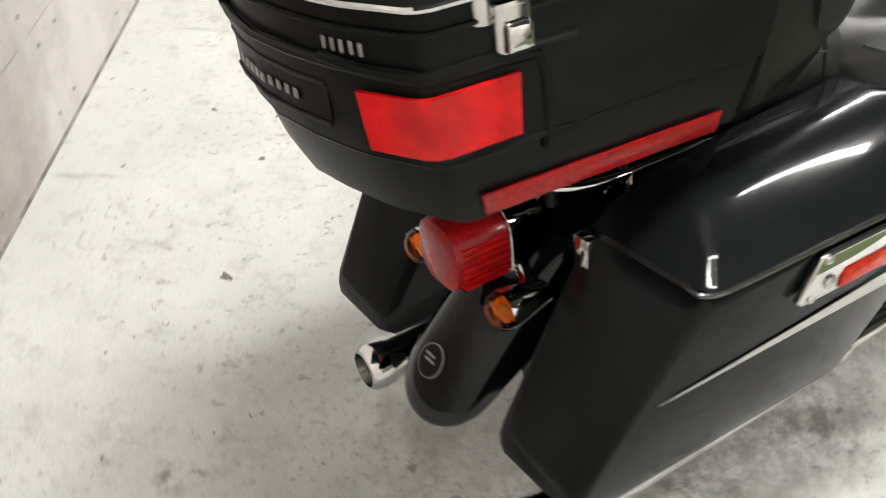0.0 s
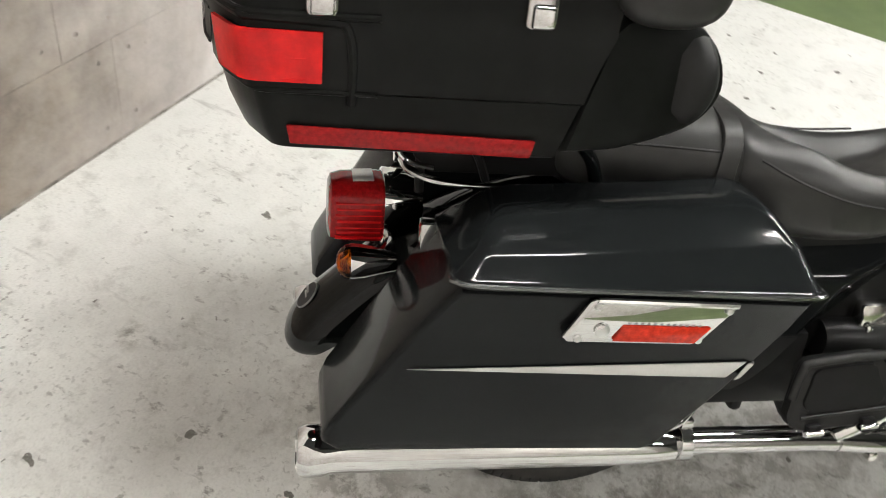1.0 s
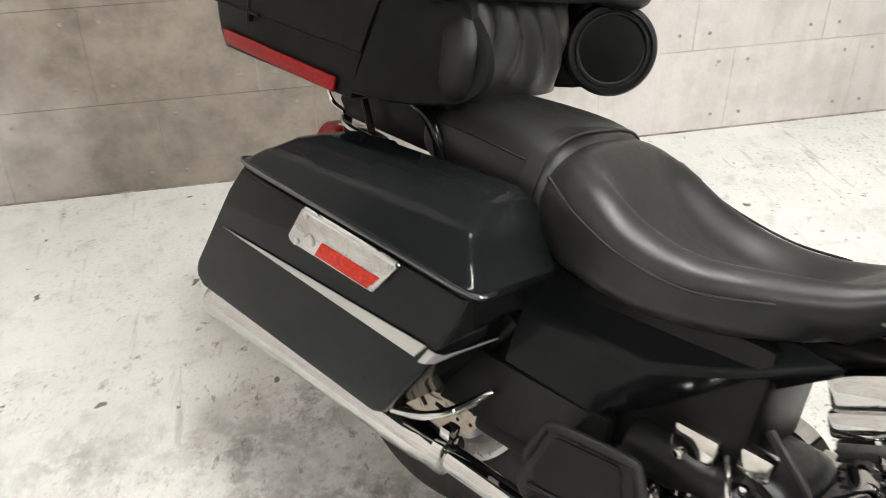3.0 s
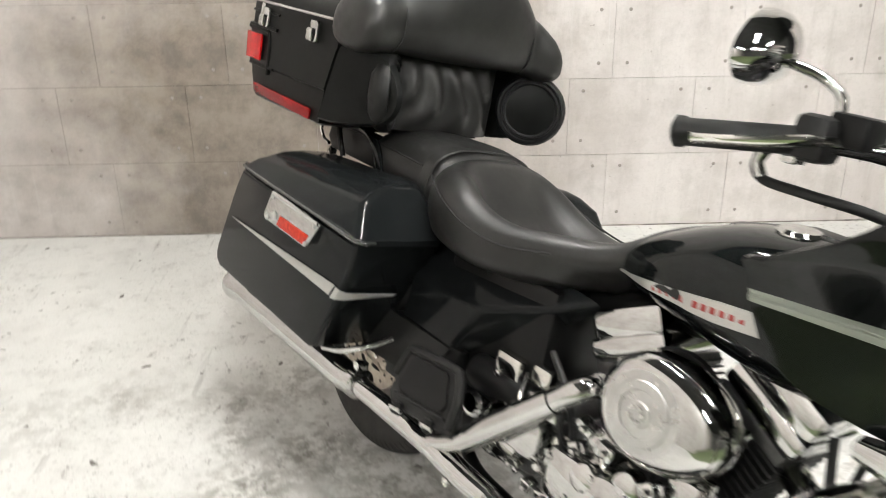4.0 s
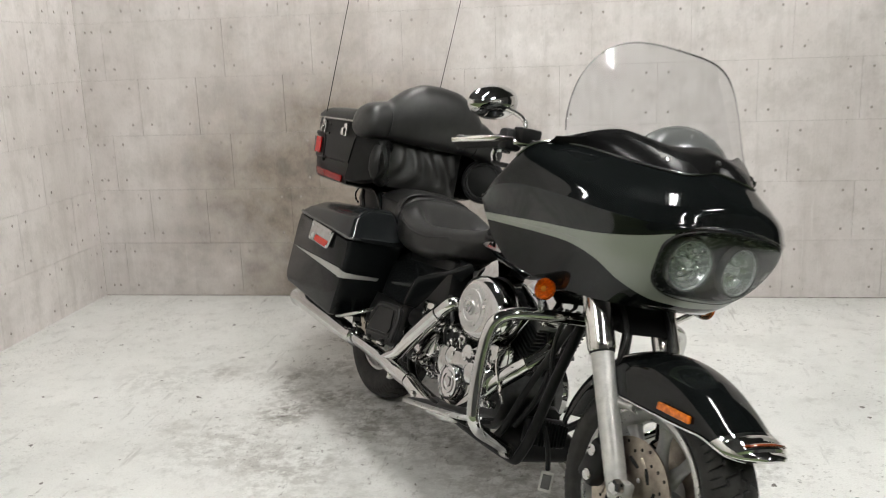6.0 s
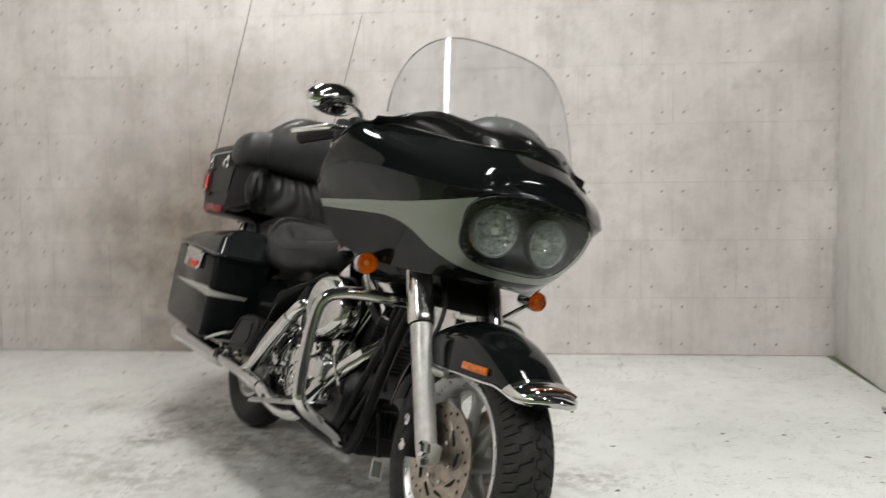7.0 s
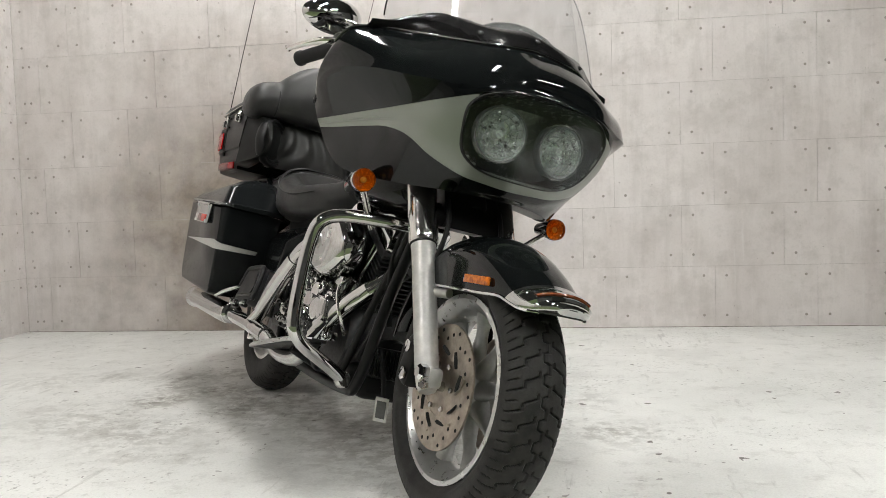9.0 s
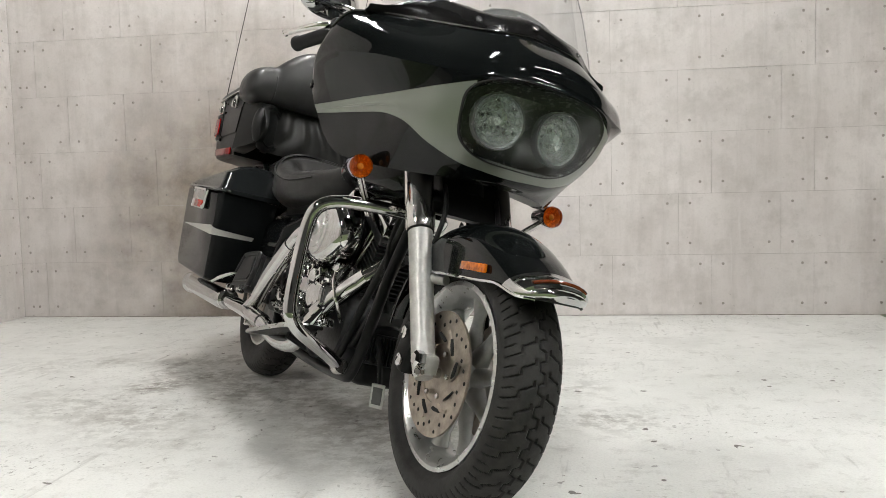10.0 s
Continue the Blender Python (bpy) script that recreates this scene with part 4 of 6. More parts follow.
for k in (34, 56, 78):
    p = low_line[k].lerp(top_line[k], 0.32)
    part("screw", lathe([(0.007, 0), (0.007, 0.003), (0.004, 0.005)], p + Vector((0.012, 0, 0.006)), (0.7, p.y * 0.8, 0.7), 12), CHROME, trim)

hood = [[(1.330 + 0.070 * math.cos(b) * math.cos(a), 0.035 + 0.165 * math.cos(b) * math.sin(a), 1.010 + 0.128 * math.sin(b)) for a in (2 * math.pi * k / 32 for k in range(32))] for b in (radians(q) for q in (-30, 0, 15, 30, 45, 60, 75, 87))]
part("instrument_hood", loft(hood), HOOD, bike, "rounded grey hood behind the windshield")

# inner fairing with its dashboard
inner_half = [[(1.08, -0.31, 0.855), (1.14, -0.27, 0.848), (1.19, -0.19, 0.84), (1.20, 0, 0.83)], [(1.20, -0.35, 0.935), (1.24, -0.27, 0.945), (1.26, -0.17, 0.96), (1.27, 0, 0.965)], [(1.27, -0.32, 1.005), (1.32, -0.21, 1.015), (1.37, -0.11, 1.022), (1.40, 0, 1.03)]]
inner = part("inner_fairing", thicken(surface([both_sides(r) for r in inner_half], 6, 6), 0.004), BLACK_PLASTIC, bike, "matt black inner fairing")
for y in (-0.15, -0.05, 0.05, 0.15):
    part("gauge", lathe([(0.036, -0.01), (0.038, 0.004), (0.034, 0.008), (0.030, 0.004), (0.001, 0.004)], (1.225, y, 0.900), (-0.9, 0, 0.45), 26), CHROME, inner)
belly_rows = [[(x, MID + y * k, z + 0.004 + 0.020 * (1 - k * k)) for x, y, z in FAIRING_LOW[:-1] + [(1.464, -0.012, 0.693)]] for k in (-1, -0.5, 0, 0.5, 1)]
part("fairing_belly", thicken(surface(belly_rows, 4, 4), 0.004), BLACK_METAL, bike, "black underside of the fairing")


def turn_signal(c, ahead, r, parent_name="turn_signal"):
    """A bullet lamp: chrome cup and amber lens."""
    cup = part(parent_name, lathe([(0.004, -0.075), (0.016, -0.068), (r * 0.72, -0.045), (r * 0.94, -0.018), (r, 0.0), (r * 0.98, 0.004), (r * 0.94, 0.003), (r * 0.93, -0.004)], c, ahead, 28, caps=False), CHROME, bike, "chrome bullet turn signal")
    dome = [(0.94, 0.001), (0.96, 0.006), (0.90, 0.013), (0.84, 0.0135), (0.74, 0.0185), (0.68, 0.0180), (0.56, 0.0220), (0.50, 0.0212), (0.36, 0.0240), (0.30, 0.0232), (0.16, 0.0250), (0.03, 0.0252)]
    lens = part("lens", lathe([(r * k, h) for k, h in dome], c, ahead, 32), AMBER_GLASS, cup, "clear amber signal lens")
    lens.visible_shadow = False
    part("bowl", lathe([(r * 0.93, 0.001), (r * 0.80, -0.006), (r * 0.55, -0.013), (r * 0.20, -0.017), (0.0005, -0.017)], c, ahead, 28, caps=False), REFLECTOR, cup, "bright inner bowl")
    part("bulb", lathe([(0.006, -0.016), (0.008, -0.004), (0.0075, 0.003), (0.004, 0.007), (0.0003, 0.008)], c, ahead, 14), GREY_LENS, cup, "frosted bulb")
    return cup


for s in (-1, 1):
    c = Vector((1.288, s * 0.266, 0.684))
    sig = turn_signal(c, (1, s * 0.04, 0), 0.0285)
    part("stalk", tube([c + Vector((-0.022, -s * 0.012, -0.018)), (1.195, s * 0.186, 0.588)], 0.0085, 10, 2), WORN_CHROME, sig)

# handlebar, grips, levers and mirrors
bar_path = [(1.00, -0.353, 1.004), (1.09, -0.318, 1.020), (1.17, -0.23, 1.010), (1.24, -0.13, 0.93), (1.27, 0, 0.91), (1.24, 0.13, 0.93), (1.17, 0.23, 1.010), (1.09, 0.318, 1.020), (1.00, 0.353, 1.004)]
part("handlebar", moved(tube(bar_path, 0.0125, 12), STEER), CHROME, bike, "chrome handlebar")
for s in (-1, 1):
    a, b = Vector((0.915, s * 0.383, 0.990)), Vector((1.070, s * 0.328, 1.016))
    d = (a - b).normalized()
    part("grip", moved(lathe([(0.016, 0), (0.0175, 0.004), (0.0175, 0.135), (0.020, 0.140), (0.020, 0.150), (0.014, 0.154)], b, d, 22), STEER), BLACK_PLASTIC, bike, "black rubber grip")
    ctl = part("control_housing", moved(rbox(b + Vector((0.012, -s * 0.012, 0.006)), (0.046, 0.054, 0.056), 0.012), STEER), BLACK_PLASTIC, bike, "black control housing")
    part("master_cylinder", moved(rbox(b + Vector((0.042, -s * 0.040, 0.022)), (0.050, 0.058, 0.040), 0.006), STEER), BLACK_METAL, ctl)
    part("lever", moved(tube([b + Vector((0.030, -s * 0.006, 0.006)), b + Vector((0.022, s * 0.036, 0.002)), b + Vector((-0.020, s * 0.072, -0.010)), b + Vector((-0.070, s * 0.096, -0.020)), b + Vector((-0.080, s * 0.100, -0.022))], [0.010, 0.010, 0.0085, 0.0075, 0.0095], 10, 6, 0.6), STEER), WORN_CHROME, ctl, "chrome hand lever")
    part("switch", moved(rbox(b + Vector((-0.012, -s * 0.015, -0.022)), (0.02, 0.03, 0.016), 0.004), STEER), CHROME, ctl)
    part("brake_line", moved(tube([(1.050, s * 0.322, 1.010), (1.014, s * 0.316, 0.985), (1.024, s * 0.315, 0.960), (1.086, s * 0.311, 0.956), (1.160, s * 0.300, 0.954), (1.230, s * 0.265, 0.940)], 0.0065, 10), STEER), BLACK_PLASTIC, ctl, "black control cable")
    part("cable_ferrule", moved(tube([(1.020, s * 0.317, 0.992), (1.014, s * 0.3155, 0.978), (1.024, s * 0.315, 0.961)], 0.0080, 10, 4), STEER), CHROME, ctl, "chrome cable elbow")
    mc = Vector((0.990, s * 0.330, 1.112))
    tilt = Matrix.Translation(mc) @ Matrix.Rotation(radians(s * -18), 4, "Z") @ Matrix.Rotation(radians(s * -10), 4, "X")
    rings = [[(x, w * 0.090 * math.cos(a), w * 0.046 * math.sin(a) * (1 + 0.12 * math.cos(a))) for a in (2 * math.pi * k / 32 for k in range(32))] for x, w in ((-0.014, 0.93), (-0.012, 1.0), (0.0, 1.0), (0.014, 0.90), (0.028, 0.66), (0.036, 0.34), (0.038, 0.05))]
    mir = part("mirror", moved(loft(rings), STEER @ tilt), CHROME, bike, "chrome teardrop mirror")
    part("mirror_glass", moved(loft([[(-0.0155, 0.082 * math.cos(a), 0.041 * math.sin(a) * (1 + 0.12 * math.cos(a))) for a in (2 * math.pi * k / 32 for k in range(32))], [(-0.0162, 0.080 * math.cos(a), 0.040 * math.sin(a) * (1 + 0.12 * math.cos(a))) for a in (2 * math.pi * k / 32 for k in range(32))]]), STEER @ tilt), MIRROR, mir)
    part("stem", moved(tube([b + Vector((0.010, -s * 0.050, 0.020)), b + Vector((0.006, -s * 0.050, 0.056)), b + Vector((-0.020, -s * 0.040, 0.075)), mc + Vector((0.030, -s * 0.022, -0.012))], 0.0065, 10, 3), STEER), CHROME, mir)


# ---- tank, seat, backrest ----
def shell(stations, n=28, power=2.6):
    """A closed body through stations along x: (x, z low, z top, half width, how boxy)."""
    fine = []
    pts = [(x, lo, hi) for x, lo, hi, *_ in stations]
    rest = [(w, p, 0) for *_, w, p in stations]
    for q, r in zip(spline(pts, 5), spline(rest, 5)):
        fine.append((q.x, q.y, q.z, r.x, r.y))
    rings = []
    for x, lo, hi, w, p in fine:
        ring = []
        for k in range(n):
            a = 2 * math.pi * k / n
            c, s = math.cos(a), math.sin(a)
            ring.append((x, w * math.copysign(abs(c) ** (2 / p), c), (lo + hi) / 2 + (hi - lo) / 2 * math.copysign(abs(s) ** (2 / p), s)))
        rings.append(ring)
    return loft(rings)


tank = part("fuel_tank", shell([(0.645, 0.695, 0.728, 0.03, 2.2), (0.67, 0.684, 0.765, 0.080, 2.3), (0.76, 0.670, 0.815, 0.128, 2.5), (0.88, 0.652, 0.858, 0.155, 2.6), (1.02, 0.634, 0.868, 0.155, 2.6), (1.13, 0.645, 0.852, 0.12, 2.4), (1.19, 0.70, 0.81, 0.05, 2.2)]), BLACK_PEARL, bike, "gloss black fuel tank with a silver side stripe")
for s in (-1, 1):
    stripe = bmesh.new()
    cols = []
    for k in range(25):
        t = k / 24
        x = 0.672 + 0.40 * t
        wide = 0.004 + 0.030 * min(1, t * 1.6)
        zc = 0.708 + 0.038 * t
        row = []
        for dz in (-wide / 2, wide / 2):
            i = min(range(len(tank.data.vertices)), key=lambda q: (tank.data.vertices[q].co.x - x) ** 2 + (tank.data.vertices[q].co.z - zc - dz) ** 2 + (0 if tank.data.vertices[q].co.y * s > 0 else 9))
            near = tank.data.vertices[i].co
            row.append(stripe.verts.new((x, near.y + s * 0.0035, zc + dz)))
        cols.append(row)
    for a, b in zip(cols, cols[1:]):
        stripe.faces.new((a[0], b[0], b[1], a[1]))
    bmesh.ops.smooth_vert(stripe, verts=stripe.verts, factor=0.5, use_axis_y=True)
    bmesh.ops.smooth_vert(stripe, verts=stripe.verts, factor=0.5, use_axis_y=True)
    band = part("tank_stripe", thicken(stripe, 0.002), SILVER, tank, "silver tank stripe")
    for k in range(11):
        x = 0.785 + 0.017 * k + (0.012 if k > 4 else 0)
        zc = 0.708 + 0.038 * (x - 0.672) / 0.40
        i = min(range(len(band.data.vertices)), key=lambda q: (band.data.vertices[q].co.x - x) ** 2 + (band.data.vertices[q].co.z - zc) ** 2)
        part("print_bar", rbox((x, band.data.vertices[i].co.y + s * 0.0008, zc), (0.011, 0.004, 0.011), 0.001), RED_PRINT, band)
part("filler_cap", lathe([(0.036, 0), (0.036, 0.008), (0.030, 0.014), (0.001, 0.016)], (0.95, -0.04, 0.858), (0, -0.1, 1), 28), CHROME, tank)
part("tank_console", loft([[(x, y, z) for y, z in ((-w, h - 0.01), (-w * 0.7, h + 0.006), (0, h + 0.010), (w * 0.7, h + 0.006), (w, h - 0.01), (0, h - 0.03))] for x, w, h in ((0.74, 0.02, 0.79), (0.82, 0.035, 0.835), (0.95, 0.04, 0.866), (1.08, 0.036, 0.866), (1.16, 0.02, 0.845))]), BLACK_METAL, tank)

seat = part("rider_seat", shell([(0.155, 0.62, 0.70, 0.05, 2.4), (0.175, 0.605, 0.775, 0.135, 2.6), (0.21, 0.60, 0.792, 0.165, 2.7), (0.27, 0.595, 0.770, 0.185, 2.6), (0.35, 0.595, 0.725, 0.195, 2.5), (0.44, 0.60, 0.705, 0.185, 2.4), (0.53, 0.615, 0.712, 0.155, 2.3), (0.62, 0.645, 0.745, 0.115, 2.2), (0.70, 0.70, 0.792, 0.075, 2.2), (0.77, 0.765, 0.822, 0.045, 2.2), (0.815, 0.80, 0.832, 0.015, 2.2)], 64), VINYL, bike, "black vinyl rider seat, deeply dished")
# the dish: the middle of the seat sinks below its rims and the rolled rear edge
def ease(a, b, v):
    t = min(1.0, max(0.0, (v - a) / (b - a)))
    return t * t * (3 - 2 * t)


for v in seat.data.vertices:
    x, y, z = v.co
    half = 0.165 + 0.03 * ease(0.20, 0.33, x) - 0.085 * ease(0.40, 0.66, x)
    u = abs(y) / half
    if z > 0.655:
        along = ease(0.20, 0.33, x) * (1 - ease(0.50, 0.70, x))
        v.co.z = z + along * ((0.034 if y < 0 else 0.006) * ease(0.30, 0.80, u) - 0.046 * (1 - ease(0.42, 0.80, u)))
pillion = part("pillion_seat", shell([(-0.115, 0.70, 0.755, 0.06, 2.5), (-0.105, 0.68, 0.780, 0.105, 2.8), (-0.07, 0.660, 0.797, 0.120, 2.8), (-0.01, 0.64, 0.808, 0.126, 2.7), (0.10, 0.615, 0.812, 0.140, 2.7), (0.165, 0.61, 0.806, 0.15, 2.7), (0.195, 0.62, 0.782, 0.13, 2.6), (0.20, 0.65, 0.74, 0.06, 2.4)], 32), VINYL, bike, "black vinyl passenger seat")
strap_arc = [(p.x, p.y) for p in spline([(y, z, 0) for y, z in ((-0.147, 0.61), (-0.1505, 0.66), (-0.1490, 0.735), (-0.134, 0.782), (-0.08, 0.8045), (0, 0.8060), (0.08, 0.7980), (0.134, 0.772), (0.1480, 0.725), (0.1490, 0.68))], 4)]
part("grab_strap", loft([[(0.145 + 0.02 * (z - 0.62) / 0.2 + dx, y * k, z - 0.004 + 0.003 * (k > 1)) for dx, k in ((-0.017, 0.99), (-0.015, 1.010), (0.015, 1.010), (0.017, 0.99), (0.0, 0.975))] for y, z in strap_arc]), VINYL, pillion, "stitched seat strap")
for s in (-1, 1):
    part("seam", tube([(-0.09, s * 0.116, 0.757), (-0.05, s * 0.122, 0.757), (0.03, s * 0.129, 0.757), (0.14, s * 0.148, 0.757)], 0.0022, 6), STITCH, pillion)
    part("seam", tube([(0.20, s * 0.166, 0.752), (0.27, s * 0.187, 0.722), (0.36, s * 0.194, 0.695), (0.46, s * 0.184, 0.684), (0.56, s * 0.148, 0.70)], 0.0024, 6), STITCH, seat)

# ---- luggage trunk behind the seat ----
def trunk_outline(front, rear, half):
    right = [(front, -half), (front - 0.12, -half), (rear + 0.20, -half), (rear + 0.060, -half), (rear + 0.050, -half + 0.004), (rear + 0.042, -half + 0.012), (rear + 0.018, -half + 0.066), (rear + 0.012, -half + 0.080), (rear + 0.004, -half + 0.110), (rear - 0.008, -half + 0.17), (rear - 0.016, 0)]
    return right + [(x, -y) for x, y in right[-2::-1]]


trunk_levels = [(0.770, -0.165, -0.548, 0.226), (0.776, -0.155, -0.574, 0.240), (0.800, -0.148, -0.584, 0.246), (0.830, -0.14, -0.592, 0.250), (0.854, -0.132, -0.598, 0.252), (0.858, -0.130, -0.604, 0.257), (0.900, -0.118, -0.610, 0.258), (0.948, -0.10, -0.616, 0.260), (0.956, -0.10, -0.610, 0.257), (1.012, -0.095, -0.611, 0.258)]
trunk = part("trunk", loft([[(x, y, z) for x, y in trunk_outline(f, r, h)] for z, f, r, h in trunk_levels]), PAK_PLASTIC, bike, "black luggage trunk with chrome latches")
lid_levels = [(1.013, -0.090, -0.612, 0.262), (1.017, -0.088, -0.616, 0.265), (1.028, -0.090, -0.614, 0.263), (1.046, -0.10, -0.600, 0.252), (1.060, -0.12, -0.570, 0.230), (1.070, -0.16, -0.52, 0.19), (1.075, -0.22, -0.46, 0.12)]
part("lid", loft([[(x, y, z) for x, y in trunk_outline(f, r, h)] for z, f, r, h in lid_levels]), PAK_PLASTIC, trunk, "black trunk lid")
for s in (-1, 1):
    rim = [(x, y * s, 1.0150) for x, y in trunk_outline(-0.088, -0.617, 0.2665)[:11]]
    part("lid_trim", tube(rim, 0.0034, 6, 1), CHROME, trunk)
    for x in (-0.472, -0.204):
        lt = part("latch", loft([[(x + a, s * (0.252 + d * (1 - (a / 0.036) ** 2)), 0.978 + b) for a, b in rounded(0.040 * k, 0.050 * k, 0.007, 4)] for d, k in ((0.0, 1.0), (0.014, 1.0), (0.0175, 0.95), (0.0185, 0.8))]), CHROME, trunk, "chrome trunk latch")
        part("latch_hook", loft([[(x + a, s * (0.266 + d * (1 - (b / 0.03) ** 2)), 0.970 + b) for a, b in rounded(0.028 * k, 0.030 * k, 0.004, 4)] for d, k in ((0.0, 1.0), (0.009, 1.0), (0.0115, 0.93), (0.0125, 0.7))]), CHROME, lt)
    strip = [(-0.508, s * 0.2450, 0.784), (-0.190, s * 0.2440, 0.777), (-0.186, s * 0.2475, 0.803), (-0.513, s * 0.2485, 0.810)]
    part("side_reflector", slab(strip, (0, s * 0.006, 0), 0.002), DARK_RED, trunk, "long red side reflector")
    tl_rows = []
    for z, f, r, h in ((0.870, -0.13, -0.6058, 0.2573), (0.900, -0.118, -0.6100, 0.2580), (0.934, -0.105, -0.6140, 0.2593)):
        path = [(-0.470, h), (-0.500, h), (r + 0.060, h), (r + 0.050, h - 0.004), (r + 0.042, h - 0.012), (r + 0.018, h - 0.066), (r + 0.016, h - 0.072)]
        path = path if s < 0 else path[:5]
        tl_rows.append([(x - 0.004 * (x < -0.545), s * (y + 0.0045), z) for x, y in path])
    part("tail_lamp", thicken(surface(tl_rows, 1, 3), 0.005), RED_LENS, trunk, "red corner tail lamp")
    part("lens_panel", slab([(-0.471, s * 0.2638, 0.869), (-0.489, s * 0.2638, 0.869), (-0.489, s * 0.2638, 0.927), (-0.471, s * 0.2638, 0.927)], (0, s * 0.0016, 0), 0.0006), DARK_RED, trunk, "darker red end of the lens")
    part("lens_panel", slab([(-0.492, s * 0.2638, 0.869), (-0.508, s * 0.2638, 0.869), (-0.508, s * 0.2638, 0.927), (-0.492, s * 0.2638, 0.927)], (0, s * 0.0022, 0), 0.0008), RED_LENS, trunk)
    for z, r in ((0.874, 0.0016), (0.892, 0.0010), (0.900, 0.0018), (0.907, 0.0010)):
        part("lens_rib", tube([(-0.490, s * 0.2662, z), (-0.508, s * 0.2662, z), (-0.540, s * 0.2645, z)], r, 6, 1), RED_LENS, trunk)
    frame_pts = [(-0.614, s * 0.14, 0.958), (-0.599, s * 0.192, 0.953), (-0.570, s * 0.250, 0.949), (-0.552, s * 0.2575, 0.947), (-0.46, s * 0.2580, 0.945), (-0.440, s * 0.2575, 0.938), (-0.432, s * 0.2560, 0.90), (-0.432, s * 0.2535, 0.84)]
    part("lamp_frame", tube(frame_pts, 0.0065, 8, 3), PAK_PLASTIC, trunk)
    # speaker pod with its armrest
    pod_rows = []
    for y, grow in ((0.200, 0.92), (0.208, 1.0), (0.235, 1.0), (0.258, 0.985), (0.267, 0.94)):
        out = [(-0.150, 0.786), (-0.075, 0.792), (0.005, 0.806), (0.060, 0.828), (0.086, 0.868), (0.072, 0.918), (0.034, 0.956), (-0.005, 0.970), (-0.090, 0.970), (-0.118, 0.90)]
        cx, cz = -0.03, 0.884
        loop = spline([(x, z, 0) for x, z in out + out[:1]], 4)[:-1]
        pod_rows.append([(cx + (p.x - cx) * grow - 0.03 * (s > 0), s * (0.188 + (y - 0.190) * 0.86 * (1 - 0.72 * min(1.0, max(0.0, (p.x + 0.08) / 0.165)))) + 0.016 * (s > 0), cz + (p.y - cz) * grow) for p in loop])
    c = Vector((0.004, -0.166, 0.884)) if s < 0 else Vector((0.004, 0.262, 0.886))
    ahead = Vector((0.70, s * -0.71, 0.06)).normalized()
    if s > 0:
        # the padded shell ends behind the round speaker
        pod_rows = [[tuple(Vector(p) - ahead * max(0.0, (Vector(p) - c).dot(ahead) + 0.014)) for p in row] for row in pod_rows]
    pod = part("speaker_pod", loft(pod_rows), PAK_PLASTIC, bike, "black padded speaker pod")
    part("speaker_housing", lathe([(0.060, -0.040), (0.080, -0.028), (0.088, -0.014), (0.088, 0.000), (0.083, 0.008), (0.077, 0.009), (0.074, 0.003), (0.071, 0.003), (0.069, 0.007), (0.066, 0.007), (0.064, 0.002), (0.060, 0.000)], c, ahead, 40), BLACK_PLASTIC, pod, "round black speaker housing")
    part("speaker_grille", lathe([(0.066, 0.000), (0.050, 0.0025), (0.03, 0.004), (0.001, 0.005)], c, ahead, 40), PAK_PLASTIC, pod, "round speaker cloth")
    rod = part("antenna", tube([(-0.500, s * 0.240, 1.00), (-0.500, s * 0.242, 1.04), (-0.455, s * 0.25, 1.80)], [0.0035, 0.002, 0.0012], 6, 4), BLACK_METAL, bike, "thin black whip antenna")
    part("antenna_base", lathe([(0.012, 0), (0.012, 0.02), (0.006, 0.05)], (-0.500, s * 0.2385, 0.985), (0, 0, 1), 14), CHROME, rod)
for z, rear, half, r in ((0.9530, -0.6165, 0.2600, 0.0050), (0.9900, -0.6125, 0.2590, 0.0030), (0.8565, -0.6005, 0.2560, 0.0040)):
    run = trunk_outline(-0.40, rear, half)
    part("ledge", tube([(x, y, z) for x, y in run if x < -0.395], r, 8, 1), PAK_PLASTIC, trunk)
def rear_x(y):
    """Where the trunk's rear face lies at y, beside the tail lamps."""
    return float(np.interp(abs(y), (0.0, 0.088, 0.148, 0.178, 0.192), (-0.627, -0.619, -0.607, -0.599, -0.593)))


plate_y = [-0.135 + 0.27 * k / 12 for k in range(13)]
badge = part("trunk_badge_plate", thicken(loft([[(rear_x(y) - 0.002, y, z) for z in (0.884, 0.926)] for y in plate_y], loop=False), 0.002), BLACK_METAL, trunk)
for z in (0.883, 0.927):
    part("plate_edge", tube([(rear_x(y) - 0.003, y, z) for y in plate_y], 0.0022, 6, 1), BLACK_PLASTIC, badge)
for k in range(9):
    y = -0.078 + 0.0195 * k
    part("print_bar", rbox((rear_x(y) - 0.0045, y, 0.905), (0.002, 0.0095, 0.010), 0.0006), GREY_PRINT, badge)
for k in range(5):
    y = -0.196 + 0.0125 * k
    part("print_bar", rbox((rear_x(y) - 0.0035, y, 0.972), (0.003, 0.0055, 0.013), 0.001), GREY_PRINT, badge)

# the trunk narrows towards the rear
for piece in (trunk, *trunk.children_recursive):
    for v in piece.data.vertices:
        v.co.y *= 1 - 0.17 * max(0.0, -0.19 - v.co.x)

